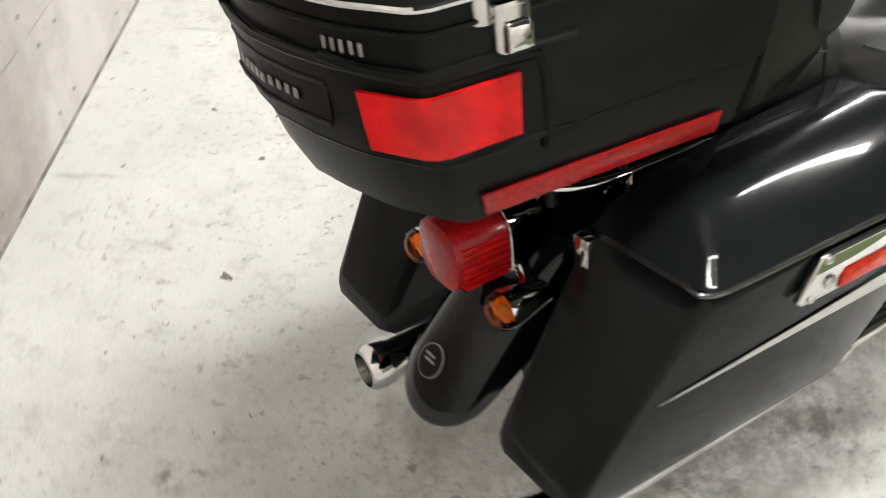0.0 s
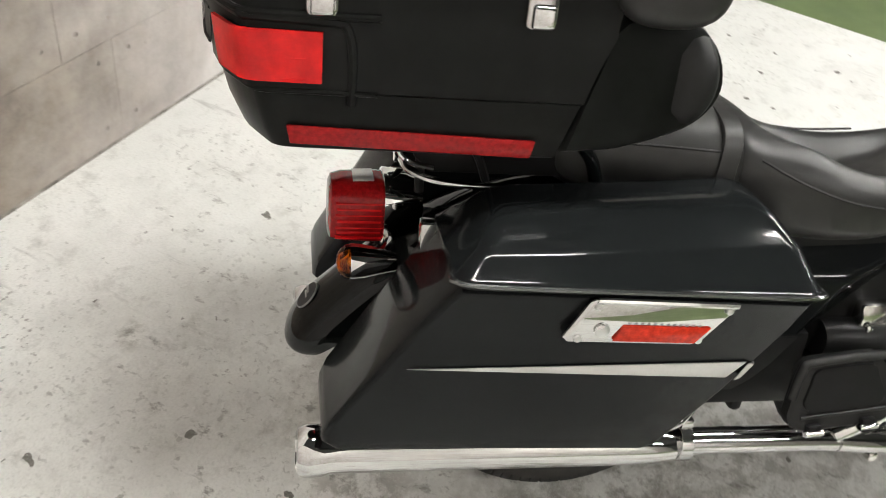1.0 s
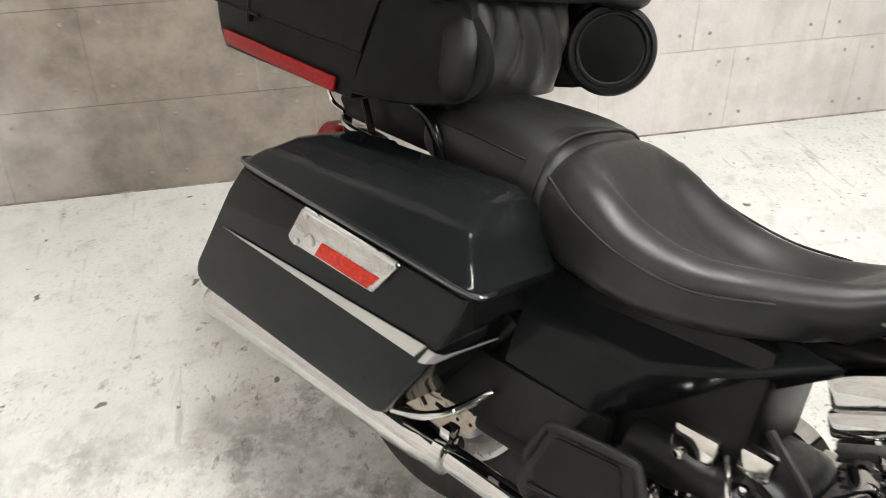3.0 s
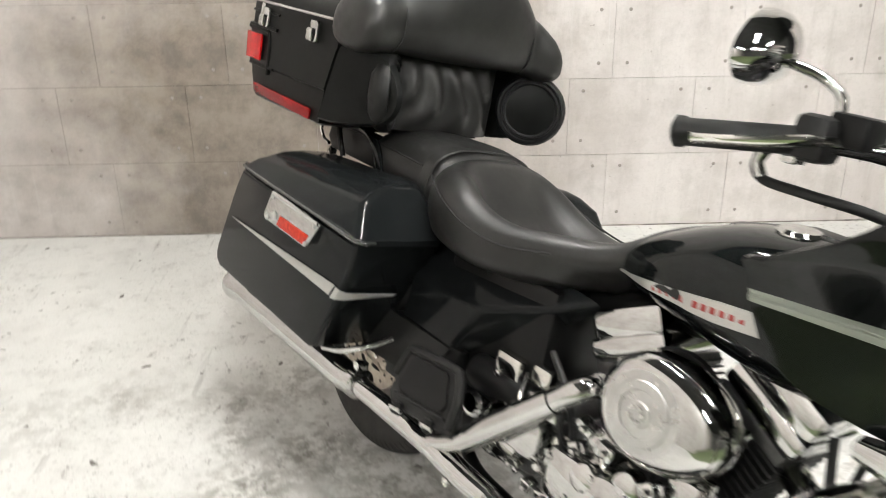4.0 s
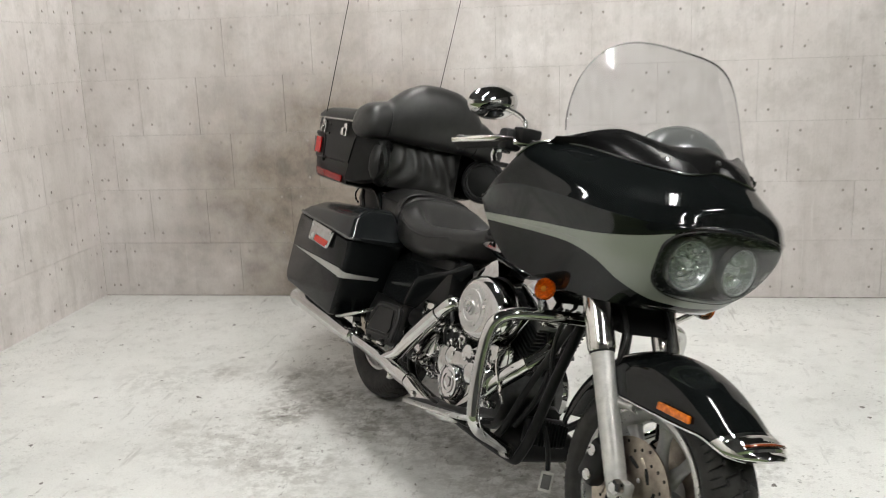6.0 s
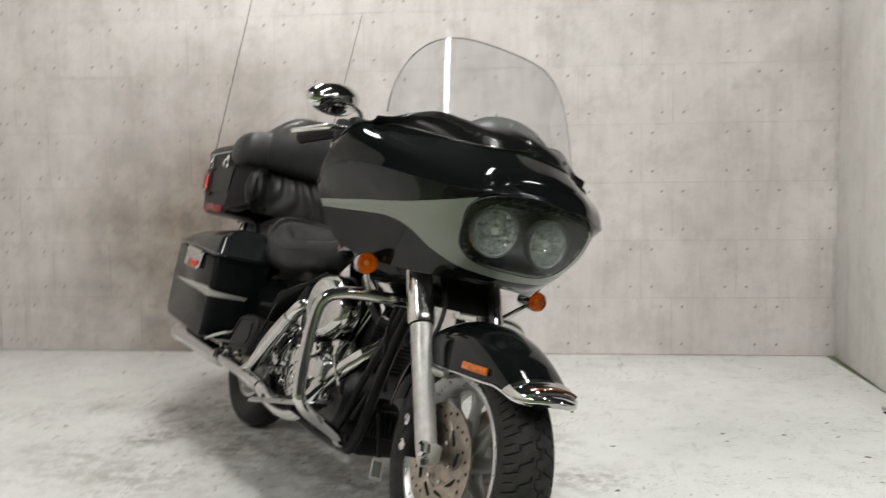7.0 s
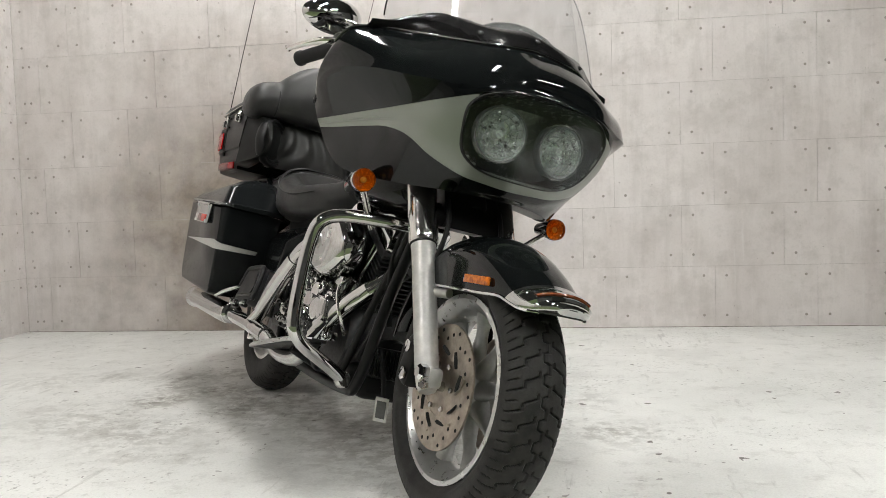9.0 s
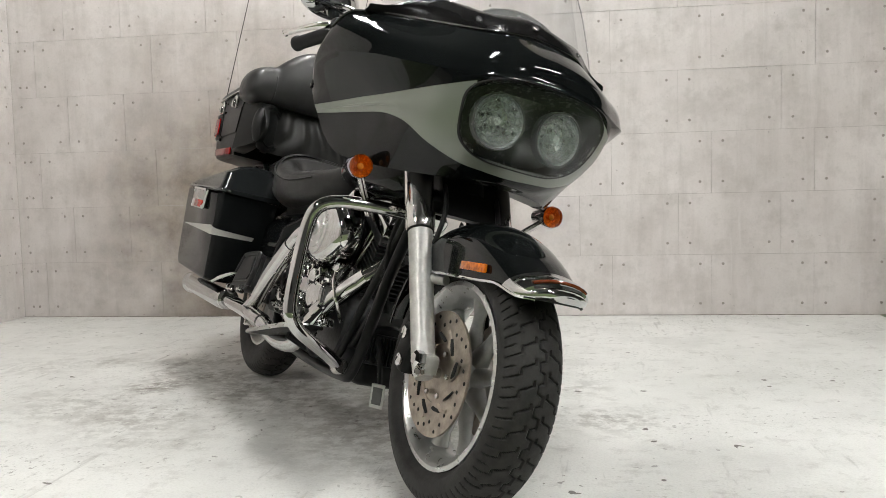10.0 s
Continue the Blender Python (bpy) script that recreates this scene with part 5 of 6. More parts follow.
# backrest: a wrap-around upper roll and a gathered lower pad
roll = [(0.0, 0.000, 0.968, 1.204, 0.066), (0.07, -0.001, 0.968, 1.196, 0.065), (0.120, -0.006, 0.969, 1.172, 0.062), (0.160, -0.012, 0.970, 1.138, 0.058), (0.186, -0.020, 0.968, 1.112, 0.058), (0.215, -0.030, 0.962, 1.104, 0.072), (0.248, -0.034, 0.960, 1.092, 0.080), (0.272, -0.036, 0.966, 1.072, 0.072), (0.285, -0.037, 0.980, 1.048, 0.050), (0.290, -0.037, 0.998, 1.024, 0.014)]
roll_a = spline([r[:3] for r in roll], 5)
roll_b = spline([(r[3], r[4], 0) for r in roll], 5)
half_roll = [(a.x, a.y, a.z, b.x, b.y) for a, b in zip(roll_a, roll_b)]
rings = []
for y, x, low, top, deep in [(-h[0], *h[1:]) for h in half_roll[:0:-1]] + [(h[0] * 1.09, h[1] + 0.12 * max(0.0, h[0] - 0.2), h[2] - 0.10 * max(0.0, h[0] - 0.2), h[3] - 0.35 * max(0.0, h[0] - 0.2), h[4]) for h in half_roll]:
    rings.append([(x + deep * math.copysign(abs(math.cos(a)) ** 0.78, math.cos(a)), y, (low + top) / 2 + (top - low) / 2 * math.copysign(abs(math.sin(a)) ** 0.78, math.sin(a))) for a in (2 * math.pi * k / 24 for k in range(24))])
backrest = part("backrest", loft(rings), VINYL, bike, "padded black vinyl wrap-around backrest")
pad = []
for j in range(15):
    z = 0.800 + 0.185 * j / 14
    row = []
    for i in range(49):
        y = -0.175 + 0.35 * i / 48
        bulge = 0.050 * (1 - abs(y / 0.175) ** 4) * math.sin(math.pi * (0.12 + 0.80 * j / 14)) ** 0.6
        fold = 0.0085 * math.sin(y * (70 + 180 * (z - 0.80)) + 1.8 * math.sin(z * 27 + 9 * y)) * math.sin(math.pi * j / 14) * (1 - abs(y / 0.175) ** 6)
        row.append((-0.055 + 0.10 * (0.985 - z) * 0.4 + bulge + fold, y, z))
    pad.append(row)
bm = bmesh.new()
vs = [[bm.verts.new(p) for p in r] for r in pad]
for a, b in zip(vs, vs[1:]):
    for i in range(48):
        bm.faces.new((a[i], a[i + 1], b[i + 1], b[i]))
part("lower_pad", thicken(bm, 0.05), VINYL, backrest, "gathered vinyl lower pad")
for s in (-1, 1):
    part("roll_seam", tube([(0.012, s * 0.186, 0.974), (0.040, s * 0.186, 1.005), (0.040, s * 0.186, 1.060), (0.006, s * 0.186, 1.098)], 0.0022, 6), STITCH, backrest)

# trunk rack
rack = part("trunk_rack", tube([(-0.42, -0.10, 0.765), (-0.20, -0.115, 0.768), (-0.05, -0.09, 0.76)], 0.008, 10), BLACK_METAL, bike, "black and chrome trunk rack")
part("rack_rail", tube([(-0.42, 0.10, 0.765), (-0.20, 0.115, 0.768), (-0.05, 0.09, 0.76)], 0.008, 10), BLACK_METAL, rack)
part("rack_plate", rbox((-0.30, 0, 0.776), (0.34, 0.22, 0.010), 0.004), BLACK_METAL, rack)
for s in (-1, 1):
    part("rack_strut", tube([(-0.31, s * 0.092, 0.775), (-0.312, s * 0.090, 0.72), (-0.31, s * 0.088, 0.655)], 0.008, 10), BLACK_METAL, rack)
    part("chrome_rail", tube([(-0.335, s * 0.04, 0.690), (-0.325, s * 0.09, 0.690), (-0.27, s * 0.122, 0.684), (-0.14, s * 0.128, 0.680), (0.03, s * 0.130, 0.675)], 0.0058, 10, 6, 0.6), CHROME, rack, "chrome fender rail")
    part("rack_loop", tube([(-0.17, s * 0.115, 0.776), (-0.10, s * 0.128, 0.768), (-0.06, s * 0.126, 0.735), (-0.040, s * 0.120, 0.69)], 0.011, 10), BLACK_PEARL, rack, "black rack loop")
    part("rack_bracket", slab([(x, s * 0.098, z) for x, z in ((-0.31, 0.776), (-0.16, 0.776), (-0.10, 0.745), (-0.05, 0.690), (-0.30, 0.694), (-0.325, 0.72))], (0, s * 0.005, 0), 0.0015), BLACK_METAL, rack, "black rack bracket")
    part("rack_stay", tube([(-0.27, s * 0.112, 0.770), (-0.235, s * 0.125, 0.735), (-0.215, s * 0.120, 0.690)], 0.007, 8), BLACK_METAL, rack)
    part("rack_hook", tube([(-0.335, s * 0.105, 0.765), (-0.350, s * 0.112, 0.735), (-0.330, s * 0.112, 0.712), (-0.295, s * 0.116, 0.706)], 0.0045, 8), CHROME, rack, "small chrome rack hook")
    part("rail_bracket", rbox((-0.20, s * 0.128, 0.668), (0.022, 0.010, 0.030), 0.003), CHROME, rack)
    for x in (-0.215, -0.175):
        part("bolt", lathe([(0.009, 0), (0.009, 0.004), (0.005, 0.006)], (x, s * 0.092, 0.640), (0, s, 0), 12), CHROME, rack)

# ---- rear fender, lamps ----
rear_steps = [(176.5, 0.505, 0.040, 0.004), (174.5, 0.510, 0.066, 0.012), (170, 0.502, 0.078, 0.03), (161, 0.462, 0.080, 0.05), (150, 0.425, 0.084, 0.06), (135, 0.400, 0.086, 0.06), (118, 0.375, 0.088, 0.06), (100, 0.355, 0.088, 0.06), (80, 0.352, 0.088, 0.05), (60, 0.35, 0.086, 0.04)]
rs = [tuple(p) for p in spline([(a, r, w) for a, r, w, _ in rear_steps], 4)]
rd = [p.x for p in spline([(d, 0, 0) for *_, d in rear_steps], 4)]
rear_fender = part("rear_fender", thicken(loft(fender_rings(REAR_AXLE, [(a, r, w, d) for (a, r, w), d in zip(rs, rd)]), caps=False, loop=False), 0.003), BLACK_PEARL, bike, "gloss black rear fender")
ba = min(rs, key=lambda q: abs(q[0] - 166.5))
bd = (REAR_AXLE + Vector((math.cos(radians(164)), 0, math.sin(radians(164)))) * (ba[1] - 0.012) - REAR_AXLE - Vector((math.cos(radians(168)), 0, math.sin(radians(168)))) * (ba[1] + 0.004)).normalized()
bc, bd = REAR_AXLE + Vector((math.cos(radians(ba[0])), 0, math.sin(radians(ba[0])))) * (ba[1] + 0.002), Vector((-bd.z, 0, bd.x)).normalized()
bd = bd if bd.x < 0 else -bd
fb = part("fender_badge", lathe([(0.0265, 0), (0.0265, 0.0025), (0.0255, 0.003), (0.001, 0.0031)], bc, bd, 30), GREY_PRINT, rear_fender, "round embossed badge")
part("badge_inset", lathe([(0.0245, 0.0031), (0.0245, 0.0036), (0.001, 0.0037)], bc, bd, 30), BLACK_METAL, fb)
for h in (-0.010, 0, 0.010):
    part("print_bar", rbox(bc + bd * 0.005 + Vector((0.3, 0, 0.93)) * h, (0.002, 0.022, 0.004), 0.0005, Vector((-1, 0, 0)).rotation_difference(bd).to_matrix()), GREY_PRINT, fb)
tail_body = [[(x, y * k, 0.606 + z * k) for y, z in rounded(0.108, 0.112, 0.040)] for x, k in ((-0.365, 0.92), (-0.39, 1.0), (-0.450, 0.96), (-0.466, 0.88), (-0.470, 0.72))]
tail = part("tail_lamp", loft(tail_body), DARK_RED, bike, "red squared tail lamp with a chrome rim")
part("lamp_rim", loft([[(x, y * k, 0.606 + z * k) for y, z in rounded(0.114, 0.120, 0.042)] for x, k in ((-0.32, 0.86), (-0.345, 1.0), (-0.382, 1.02), (-0.384, 0.97))]), CHROME, tail)
part("plate_lens", slab([(-0.398, -0.024, 0.6595), (-0.432, -0.024, 0.6585), (-0.432, 0.024, 0.6585), (-0.398, 0.024, 0.6595)], (0, 0, 0.003), 0.001), GREY_LENS, tail)
for k, (z, thick) in enumerate(((0.572, 0.0020), (0.582, 0.0030), (0.590, 0.0020), (0.601, 0.0036), (0.612, 0.0020), (0.622, 0.0030), (0.632, 0.0020))):
    part("lens_rib", rbox((-0.422, 0, z), (0.074 - 0.004 * (k % 2), 0.1100, thick), 0.0008), RED_LENS, tail)
for piece in (tail, *tail.children):
    for v in piece.data.vertices:
        v.co += Vector((0.026, 0, -0.018))
for s in (-1, 1):
    sig = turn_signal(Vector((-0.408, s * 0.106, 0.540)), (-1, 0, 0), 0.029)
    part("stalk", tube([(-0.37, s * 0.10, 0.54), (-0.345, s * 0.07, 0.548), (-0.335, 0, 0.552)], 0.012, 10), CHROME, sig)


# ---- saddlebags ----
def saddlebag(s):
    """A hard case with slanting ends, its lid, latch plate and stripes; s = -1 right, 1 left."""
    prof = [(-0.285, 0.628), (0.232, 0.606), (0.215, 0.560), (0.146, 0.432), (0.070, 0.316), (0.048, 0.306), (-0.440, 0.328), (-0.457, 0.343), (-0.456, 0.362), (-0.449, 0.380), (-0.337, 0.559), (-0.326, 0.576), (-0.292, 0.620)]

    def side(y, shrink):
        cx, cz = -0.10, 0.48
        return [(cx + (x - cx) * shrink, y + (0.61 - z) * 0.16 * (abs(y) / 0.345) ** 3, cz + (z - cz) * shrink) for x, z in prof]

    rings = [side(y, k) for y, k in ((-0.130, 0.93), (-0.138, 0.985), (-0.155, 1.0), (-0.30, 1.0), (-0.322, 1.0), (-0.332, 0.9975), (-0.3390, 0.991), (-0.3435, 0.980), (-0.3450, 0.966))]
    bm = loft(rings)
    body = part("saddlebag", flip(bm) if s > 0 else bm, GREEN_PEARL, bike, "gloss dark saddlebag with a silver stripe")

    def lid_ring(z_rear, z_front, x0, x1, y0, y1, r):
        w, h = x1 - x0, y1 - y0
        out = []
        for a, b in rounded(w, h, r):
            x = (x0 + x1) / 2 + a
            t = (x - x0) / w
            out.append((x, (y0 + y1) / 2 + b, z_rear + (z_front - z_rear) * t))
        return out

    lid = [lid_ring(*q) for q in ((0.629, 0.607, -0.285, 0.238, -0.341, -0.134, 0.022), (0.631, 0.609, -0.293, 0.247, -0.349, -0.128, 0.026), (0.641, 0.621, -0.293, 0.247, -0.349, -0.128, 0.026), (0.644, 0.624, -0.287, 0.242, -0.343, -0.131, 0.024), (0.662, 0.681, -0.268, 0.205, -0.324, -0.140, 0.020), (0.667, 0.687, -0.260, 0.198, -0.315, -0.146, 0.020), (0.688, 0.709, -0.240, 0.182, -0.282, -0.154, 0.024), (0.698, 0.720, -0.215, 0.165, -0.250, -0.160, 0.024), (0.700, 0.723, -0.18, 0.14, -0.225, -0.170, 0.022))]
    bm = loft(lid)
    part("lid", flip(bm) if s > 0 else bm, GREEN_PEARL, body, "gloss dark saddlebag lid")

    def skin(z):
        return -0.3465 + (0.61 - z) * 0.16

    def on_skin(pts, out=0.001):
        return [(x, s * -(skin(z) - out), z) for x, z in pts]

    part("stripe", slab(on_skin([(-0.345, 0.492), (0.138, 0.466), (0.162, 0.497)], 0.0), (0, s * 0.0025, 0), 0.0008), SILVER, body, "tapering silver stripe")
    wrap = [(0.150, 0.3290, 0.4655), (0.160, 0.3250, 0.466), (0.1675, 0.312, 0.4665), (0.1690, 0.260, 0.468), (0.1700, 0.185, 0.470)]
    band = [[(x + 0.016 * k, s * y, z + 0.029 * k * (1 - 0.6 * i / 4)) for k in (0, 1)] for i, (x, y, z) in enumerate(wrap)]
    part("front_stripe", thicken(loft(band, loop=False), 0.002), SILVER, body, "silver stripe round the front edge")
    plate_pts = [(-0.140, 0.560), (-0.132, 0.552), (0.052, 0.545), (0.066, 0.551), (0.110, 0.612), (-0.100, 0.622), (-0.110, 0.618)]
    plate = part("latch_plate", slab([(x, s * 0.3440 if z < 0.6 else s * 0.3480, z) for x, z in plate_pts], (0, s * 0.011, 0), 0.003), CHROME, body, "chrome latch plate with a red reflector")
    part("plate_lip", tube([(-0.100, s * 0.358, 0.620), (0.106, s * 0.358, 0.611)], 0.005, 8, 2), CHROME, plate)
    part("reflector", slab([(x, s * 0.3552, z) for x, z in ((-0.068, 0.555), (0.054, 0.550), (0.074, 0.575), (-0.056, 0.580))], (0, s * 0.004, 0), 0.0012), ORANGE_RED, plate, "red reflector strip")
    part("lock", lathe([(0.011, 0), (0.011, 0.004), (0.008, 0.006), (0.001, 0.006)], (-0.086, s * 0.3555, 0.572), (0, s, 0), 20), ALLOY, plate)
    for x, z in ((-0.098, 0.611), (0.094, 0.603), (-0.118, 0.558), (0.060, 0.5535)):
        part("rivet", lathe([(0.006, 0), (0.005, 0.003), (0.001, 0.004)], (x, s * (0.3590 if z > 0.6 else 0.3550), z), (0, s, 0), 12), ALLOY, plate)
    for k in range(12):
        part("print_bar", rbox((-0.048 + 0.0095 * k, s * 0.3560, 0.5835 - 0.0005 * k), (0.005, 0.002, 0.004), 0.0004), GREY_PRINT, plate)
    part("bag_rail", tube([(0.185, s * 0.17, 0.375), (0.165, s * 0.22, 0.352), (0.125, s * 0.255, 0.328), (0.06, s * 0.262, 0.309)], 0.008, 10), CHROME, body, "chrome saddlebag guard rail")
    # Painted highlight: a silver bead follows the lid's lower lip.
    part("lid_bead", tube([(-0.288, s * 0.30, 0.6375), (-0.286, s * 0.344, 0.637), (-0.14, s * 0.3505, 0.6315), (0.10, s * 0.3505, 0.6225), (0.236, s * 0.347, 0.6170), (0.2475, s * 0.31, 0.616)], 0.0042, 8, 4), HIGHLIGHT_EDGE, body, "silver bead painted as a lid edge highlight")
    part("hinge", rbox((-0.30, s * 0.150, 0.610), (0.03, 0.03, 0.05), 0.006), CHROME, body)
    if s > 0:
        for piece in (body, *body.children_recursive):
            for v in piece.data.vertices:
                v.co.y += 0.056
    return body


for s in (-1, 1):
    saddlebag(s)

# ---- exhaust ----
def muffler(s):
    y = s * 0.220
    body = part("muffler", lathe([(0.027, 0.155), (0.031, 0.135), (0.035, 0.10), (0.036, 0.05), (0.037, -0.41), (0.038, -0.440), (0.0415, -0.450), (0.0430, -0.466), (0.042, -0.480), (0.037, -0.490), (0.032, -0.492), (0.029, -0.46)], (0, y, 0.256), (1, 0, -0.012), 32, caps=False), CHROME, bike, "long chrome muffler")
    part("muffler_clamp", lathe([(0.033, -0.012), (0.036, -0.010), (0.036, 0.010), (0.033, 0.012)], (0.155, y, 0.260), (1, 0, 0), 24), CHROME, body)
    part("clamp_bolt", rbox((0.155, y - s * 0.0, 0.302), (0.022, 0.030, 0.020), 0.004), CHROME, body)
    return body


for s in (-1, 1):
    muffler(s)
front_pipe = part("front_exhaust_pipe", tube([(1.050, -0.03, 0.510), (1.090, -0.055, 0.492), (1.078, -0.085, 0.455), (1.016, -0.155, 0.374), (0.950, -0.186, 0.290), (0.89, -0.198, 0.226), (0.80, -0.208, 0.212), (0.70, -0.214, 0.222), (0.60, -0.218, 0.243), (0.40, -0.220, 0.254), (0.14, -0.222, 0.259)], 0.0235, 16), CHROME, bike, "chrome front exhaust pipe with heat shield")
rear_pipe = part("rear_exhaust_pipe", tube([(0.72, -0.10, 0.515), (0.745, -0.17, 0.525), (0.725, -0.20, 0.505), (0.60, -0.212, 0.385), (0.52, -0.218, 0.310), (0.44, -0.220, 0.262)], 0.0215, 16), CHROME, bike, "chrome rear exhaust pipe with heat shield")
for a, b, p in (((0.70, -0.204, 0.482), (0.52, -0.219, 0.312), rear_pipe), ((0.965, -0.183, 0.314), (1.066, -0.104, 0.440), front_pipe), ((0.62, -0.2185, 0.242), (0.45, -0.221, 0.254), front_pipe)):
    part("heat_shield", tube([a, ((a[0] + b[0]) / 2, (a[1] + b[1]) / 2 - 0.003, (a[2] + b[2]) / 2), b], [0.025, 0.0260, 0.025], 16, 4), CHROME, p, "chrome heat shield")
for x in (0.70, 0.52):
    part("shield_clamp", rbox((x, -0.235, 0.225), (0.016, 0.020, 0.018), 0.003), WORN_CHROME, front_pipe)

# ---- engine ----
engine = part("engine", joined(rbox((0.80, 0, 0.30), (0.36, 0.20, 0.20), 0.05, None, 3), lathe([(0.12, -0.105), (0.125, -0.09), (0.125, 0.09), (0.12, 0.105)], (0.86, 0, 0.31), (0, 1, 0), 36)), DARK_CAST, bike, "v-twin engine with chrome covers")
for base, top in (((0.885, 0, 0.38), (0.995, 0, 0.588)), ((0.83, 0, 0.38), (0.734, 0, 0.574))):
    a, b = Vector(base), Vector(top)
    d, n = (b - a).normalized(), (b - a).length
    cyl = part("cylinder", lathe([(0.062, 0), (0.062, n)], a, d, 28), BLACK_METAL, engine, "finned black cylinder")
    fins = []
    u = Vector((0, 1, 0))
    w = d.cross(u)
    q = Matrix((w, u, d)).transposed()
    for k in range(13):
        h = 0.045 + k * (n - 0.07) / 12
        fins.append(rbox(a + d * h, (0.158, 0.160, 0.0045), 0.0, q))
    for fin in fins:
        part("cooling_fin", fin, FIN_BLACK, cyl)
    part("cylinder_head", rbox(a + d * (n - 0.022), (0.152, 0.168, 0.024), 0.005, q), DARK_CAST, cyl, "dark cylinder head")
    part("rocker_housing", rbox(a + d * (n + 0.012), (0.166, 0.174, 0.040), 0.010, q), CHROME, cyl, "chrome rocker housing")
    part("rocker_box", rbox(a + d * (n + 0.053), (0.158, 0.166, 0.060), 0.014, q), CHROME, cyl, "chrome rocker box cover")
    for e in (-0.055, 0.0, 0.055):
        for g in (-0.078, 0.078):
            part("bolt", lathe([(0.006, 0), (0.006, 0.006), (0.003, 0.008)], a + d * (n + 0.060) + w * e + u * g * 0.72, d, 8), CHROME, cyl)
    for e in (-0.014, 0.022):
        part("pushrod_tube", tube([a + u * -0.105 + Vector((e - 0.01, 0, -0.03)), a + d * (n * 0.98) + u * -0.072 + w * e], 0.0095, 10, 2), CHROME, cyl, "chrome pushrod tube")
ac = Vector((0.868, -0.150, 0.541))
cleaner = part("air_cleaner", lathe([(0.090, -0.030), (0.101, -0.024), (0.104, -0.004), (0.102, 0.020), (0.094, 0.036), (0.080, 0.044), (0.074, 0.046)], ac, (0.03, -1, 0.0), 48), CHROME, engine, "oval chrome air cleaner cover")
for v in cleaner.data.vertices:
    if v.co.x > ac.x:
        v.co.x = ac.x + (v.co.x - ac.x) * 1.42
    v.co.z = ac.z + (v.co.z - ac.z) * 0.93
part("cover_insert", lathe([(0.070, 0.044), (0.070, 0.0475), (0.055, 0.049), (0.053, 0.0515), (0.040, 0.0525), (0.038, 0.050), (0.022, 0.052), (0.020, 0.056), (0.001, 0.057)], ac, (0.03, -1, 0.0), 48), ALLOY, cleaner, "stepped satin cover insert")
for k in range(5):
    a = 2 * math.pi * k / 5
    part("insert_screw", rbox(ac + Vector((math.cos(a) * 0.012, -0.058, math.sin(a) * 0.012)), (0.006, 0.004, 0.012), 0.001, Matrix.Rotation(-a, 3, "Y")), CHROME, cleaner)
part("backplate", lathe([(0.088, -0.05), (0.098, -0.045), (0.098, -0.032), (0.088, -0.03)], ac, (0.03, -1, 0.0), 40), BLACK_METAL, cleaner)
cam_c = Vector((0.845, -0.155, 0.312))
cam_cover = part("cam_cover", joined(lathe([(0.098, 0), (0.100, 0.02), (0.090, 0.034), (0.05, 0.038), (0.001, 0.038)], cam_c, (0, -1, 0), 36), rbox(cam_c + Vector((0.10, -0.014, 0.03)), (0.10, 0.035, 0.12), 0.015), rbox(cam_c + Vector((-0.10, -0.014, 0.035)), (0.10, 0.035, 0.10), 0.015)), CHROME, engine, "chrome cam cover")
timer = part("timer_cover", lathe([(0.052, 0.030), (0.054, 0.052), (0.050, 0.060), (0.044, 0.061), (0.043, 0.058), (0.034, 0.058), (0.033, 0.061), (0.025, 0.061), (0.024, 0.058), (0.016, 0.058), (0.015, 0.062), (0.001, 0.063)], cam_c, (0, -1, 0), 40), CHROME, cam_cover, "ringed timer cover")
for dx, dz, rr, dy in ((0.070, 0.045, 0.036, 0.046), (0.112, 0.010, 0.026, 0.036), (-0.060, 0.062, 0.030, 0.040), (0.020, 0.092, 0.028, 0.034), (0.062, -0.038, 0.024, 0.036)):
    part("cover_boss", lathe([(rr, 0.0), (rr, dy * 0.55), (rr * 0.86, dy * 0.85), (rr * 0.5, dy), (0.0005, dy * 1.03)], cam_c + Vector((dx, 0, dz)), (0.12, -1, 0.10), 20), CHROME, cam_cover)
part("cover_nose", loft([[(cam_c.x + 0.135 + a * k, cam_c.y - dy, cam_c.z + 0.055 + b * k) for a, b in rounded(0.075, 0.085, 0.02)] for dy, k in ((0.0, 1.0), (0.030, 0.92), (0.040, 0.7), (0.036, 0.55))]), CHROME, cam_cover, "faceted chrome cover nose")
for a in (0.6, 2.2, 3.9, 5.4):
    part("timer_screw", lathe([(0.004, 0), (0.004, 0.003), (0.002, 0.004)], cam_c + Vector((math.cos(a) * 0.047, -0.060, math.sin(a) * 0.047)), (0, -1, 0), 8), CHROME, timer)
for k in range(7):
    a = 2 * math.pi * k / 7 + 0.3
    part("bolt", lathe([(0.007, 0), (0.007, 0.007), (0.003, 0.009)], cam_c + Vector((math.cos(a) * 0.085, -0.030, math.sin(a) * 0.085)), (0, -1, 0), 8), CHROME, cam_cover)
for x, z in ((0.775, 0.425), (0.95, 0.425)):
    part("tappet_block", rbox((x, -0.125, z), (0.062, 0.06, 0.075), 0.012), CHROME, engine, "chrome tappet block")
part("gearbox", joined(rbox((0.55, 0, 0.33), (0.24, 0.20, 0.20), 0.04, None, 3), rbox((0.56, -0.115, 0.345), (0.16, 0.05, 0.15), 0.03, None, 3)), DARK_CAST, engine, "dark cast gearbox")
part("gearbox_cover", lathe([(0.062, 0), (0.064, 0.018), (0.052, 0.03), (0.001, 0.034)], (0.555, -0.135, 0.345), (0, -1, 0), 30), CHROME, engine, "chrome gearbox end cover")
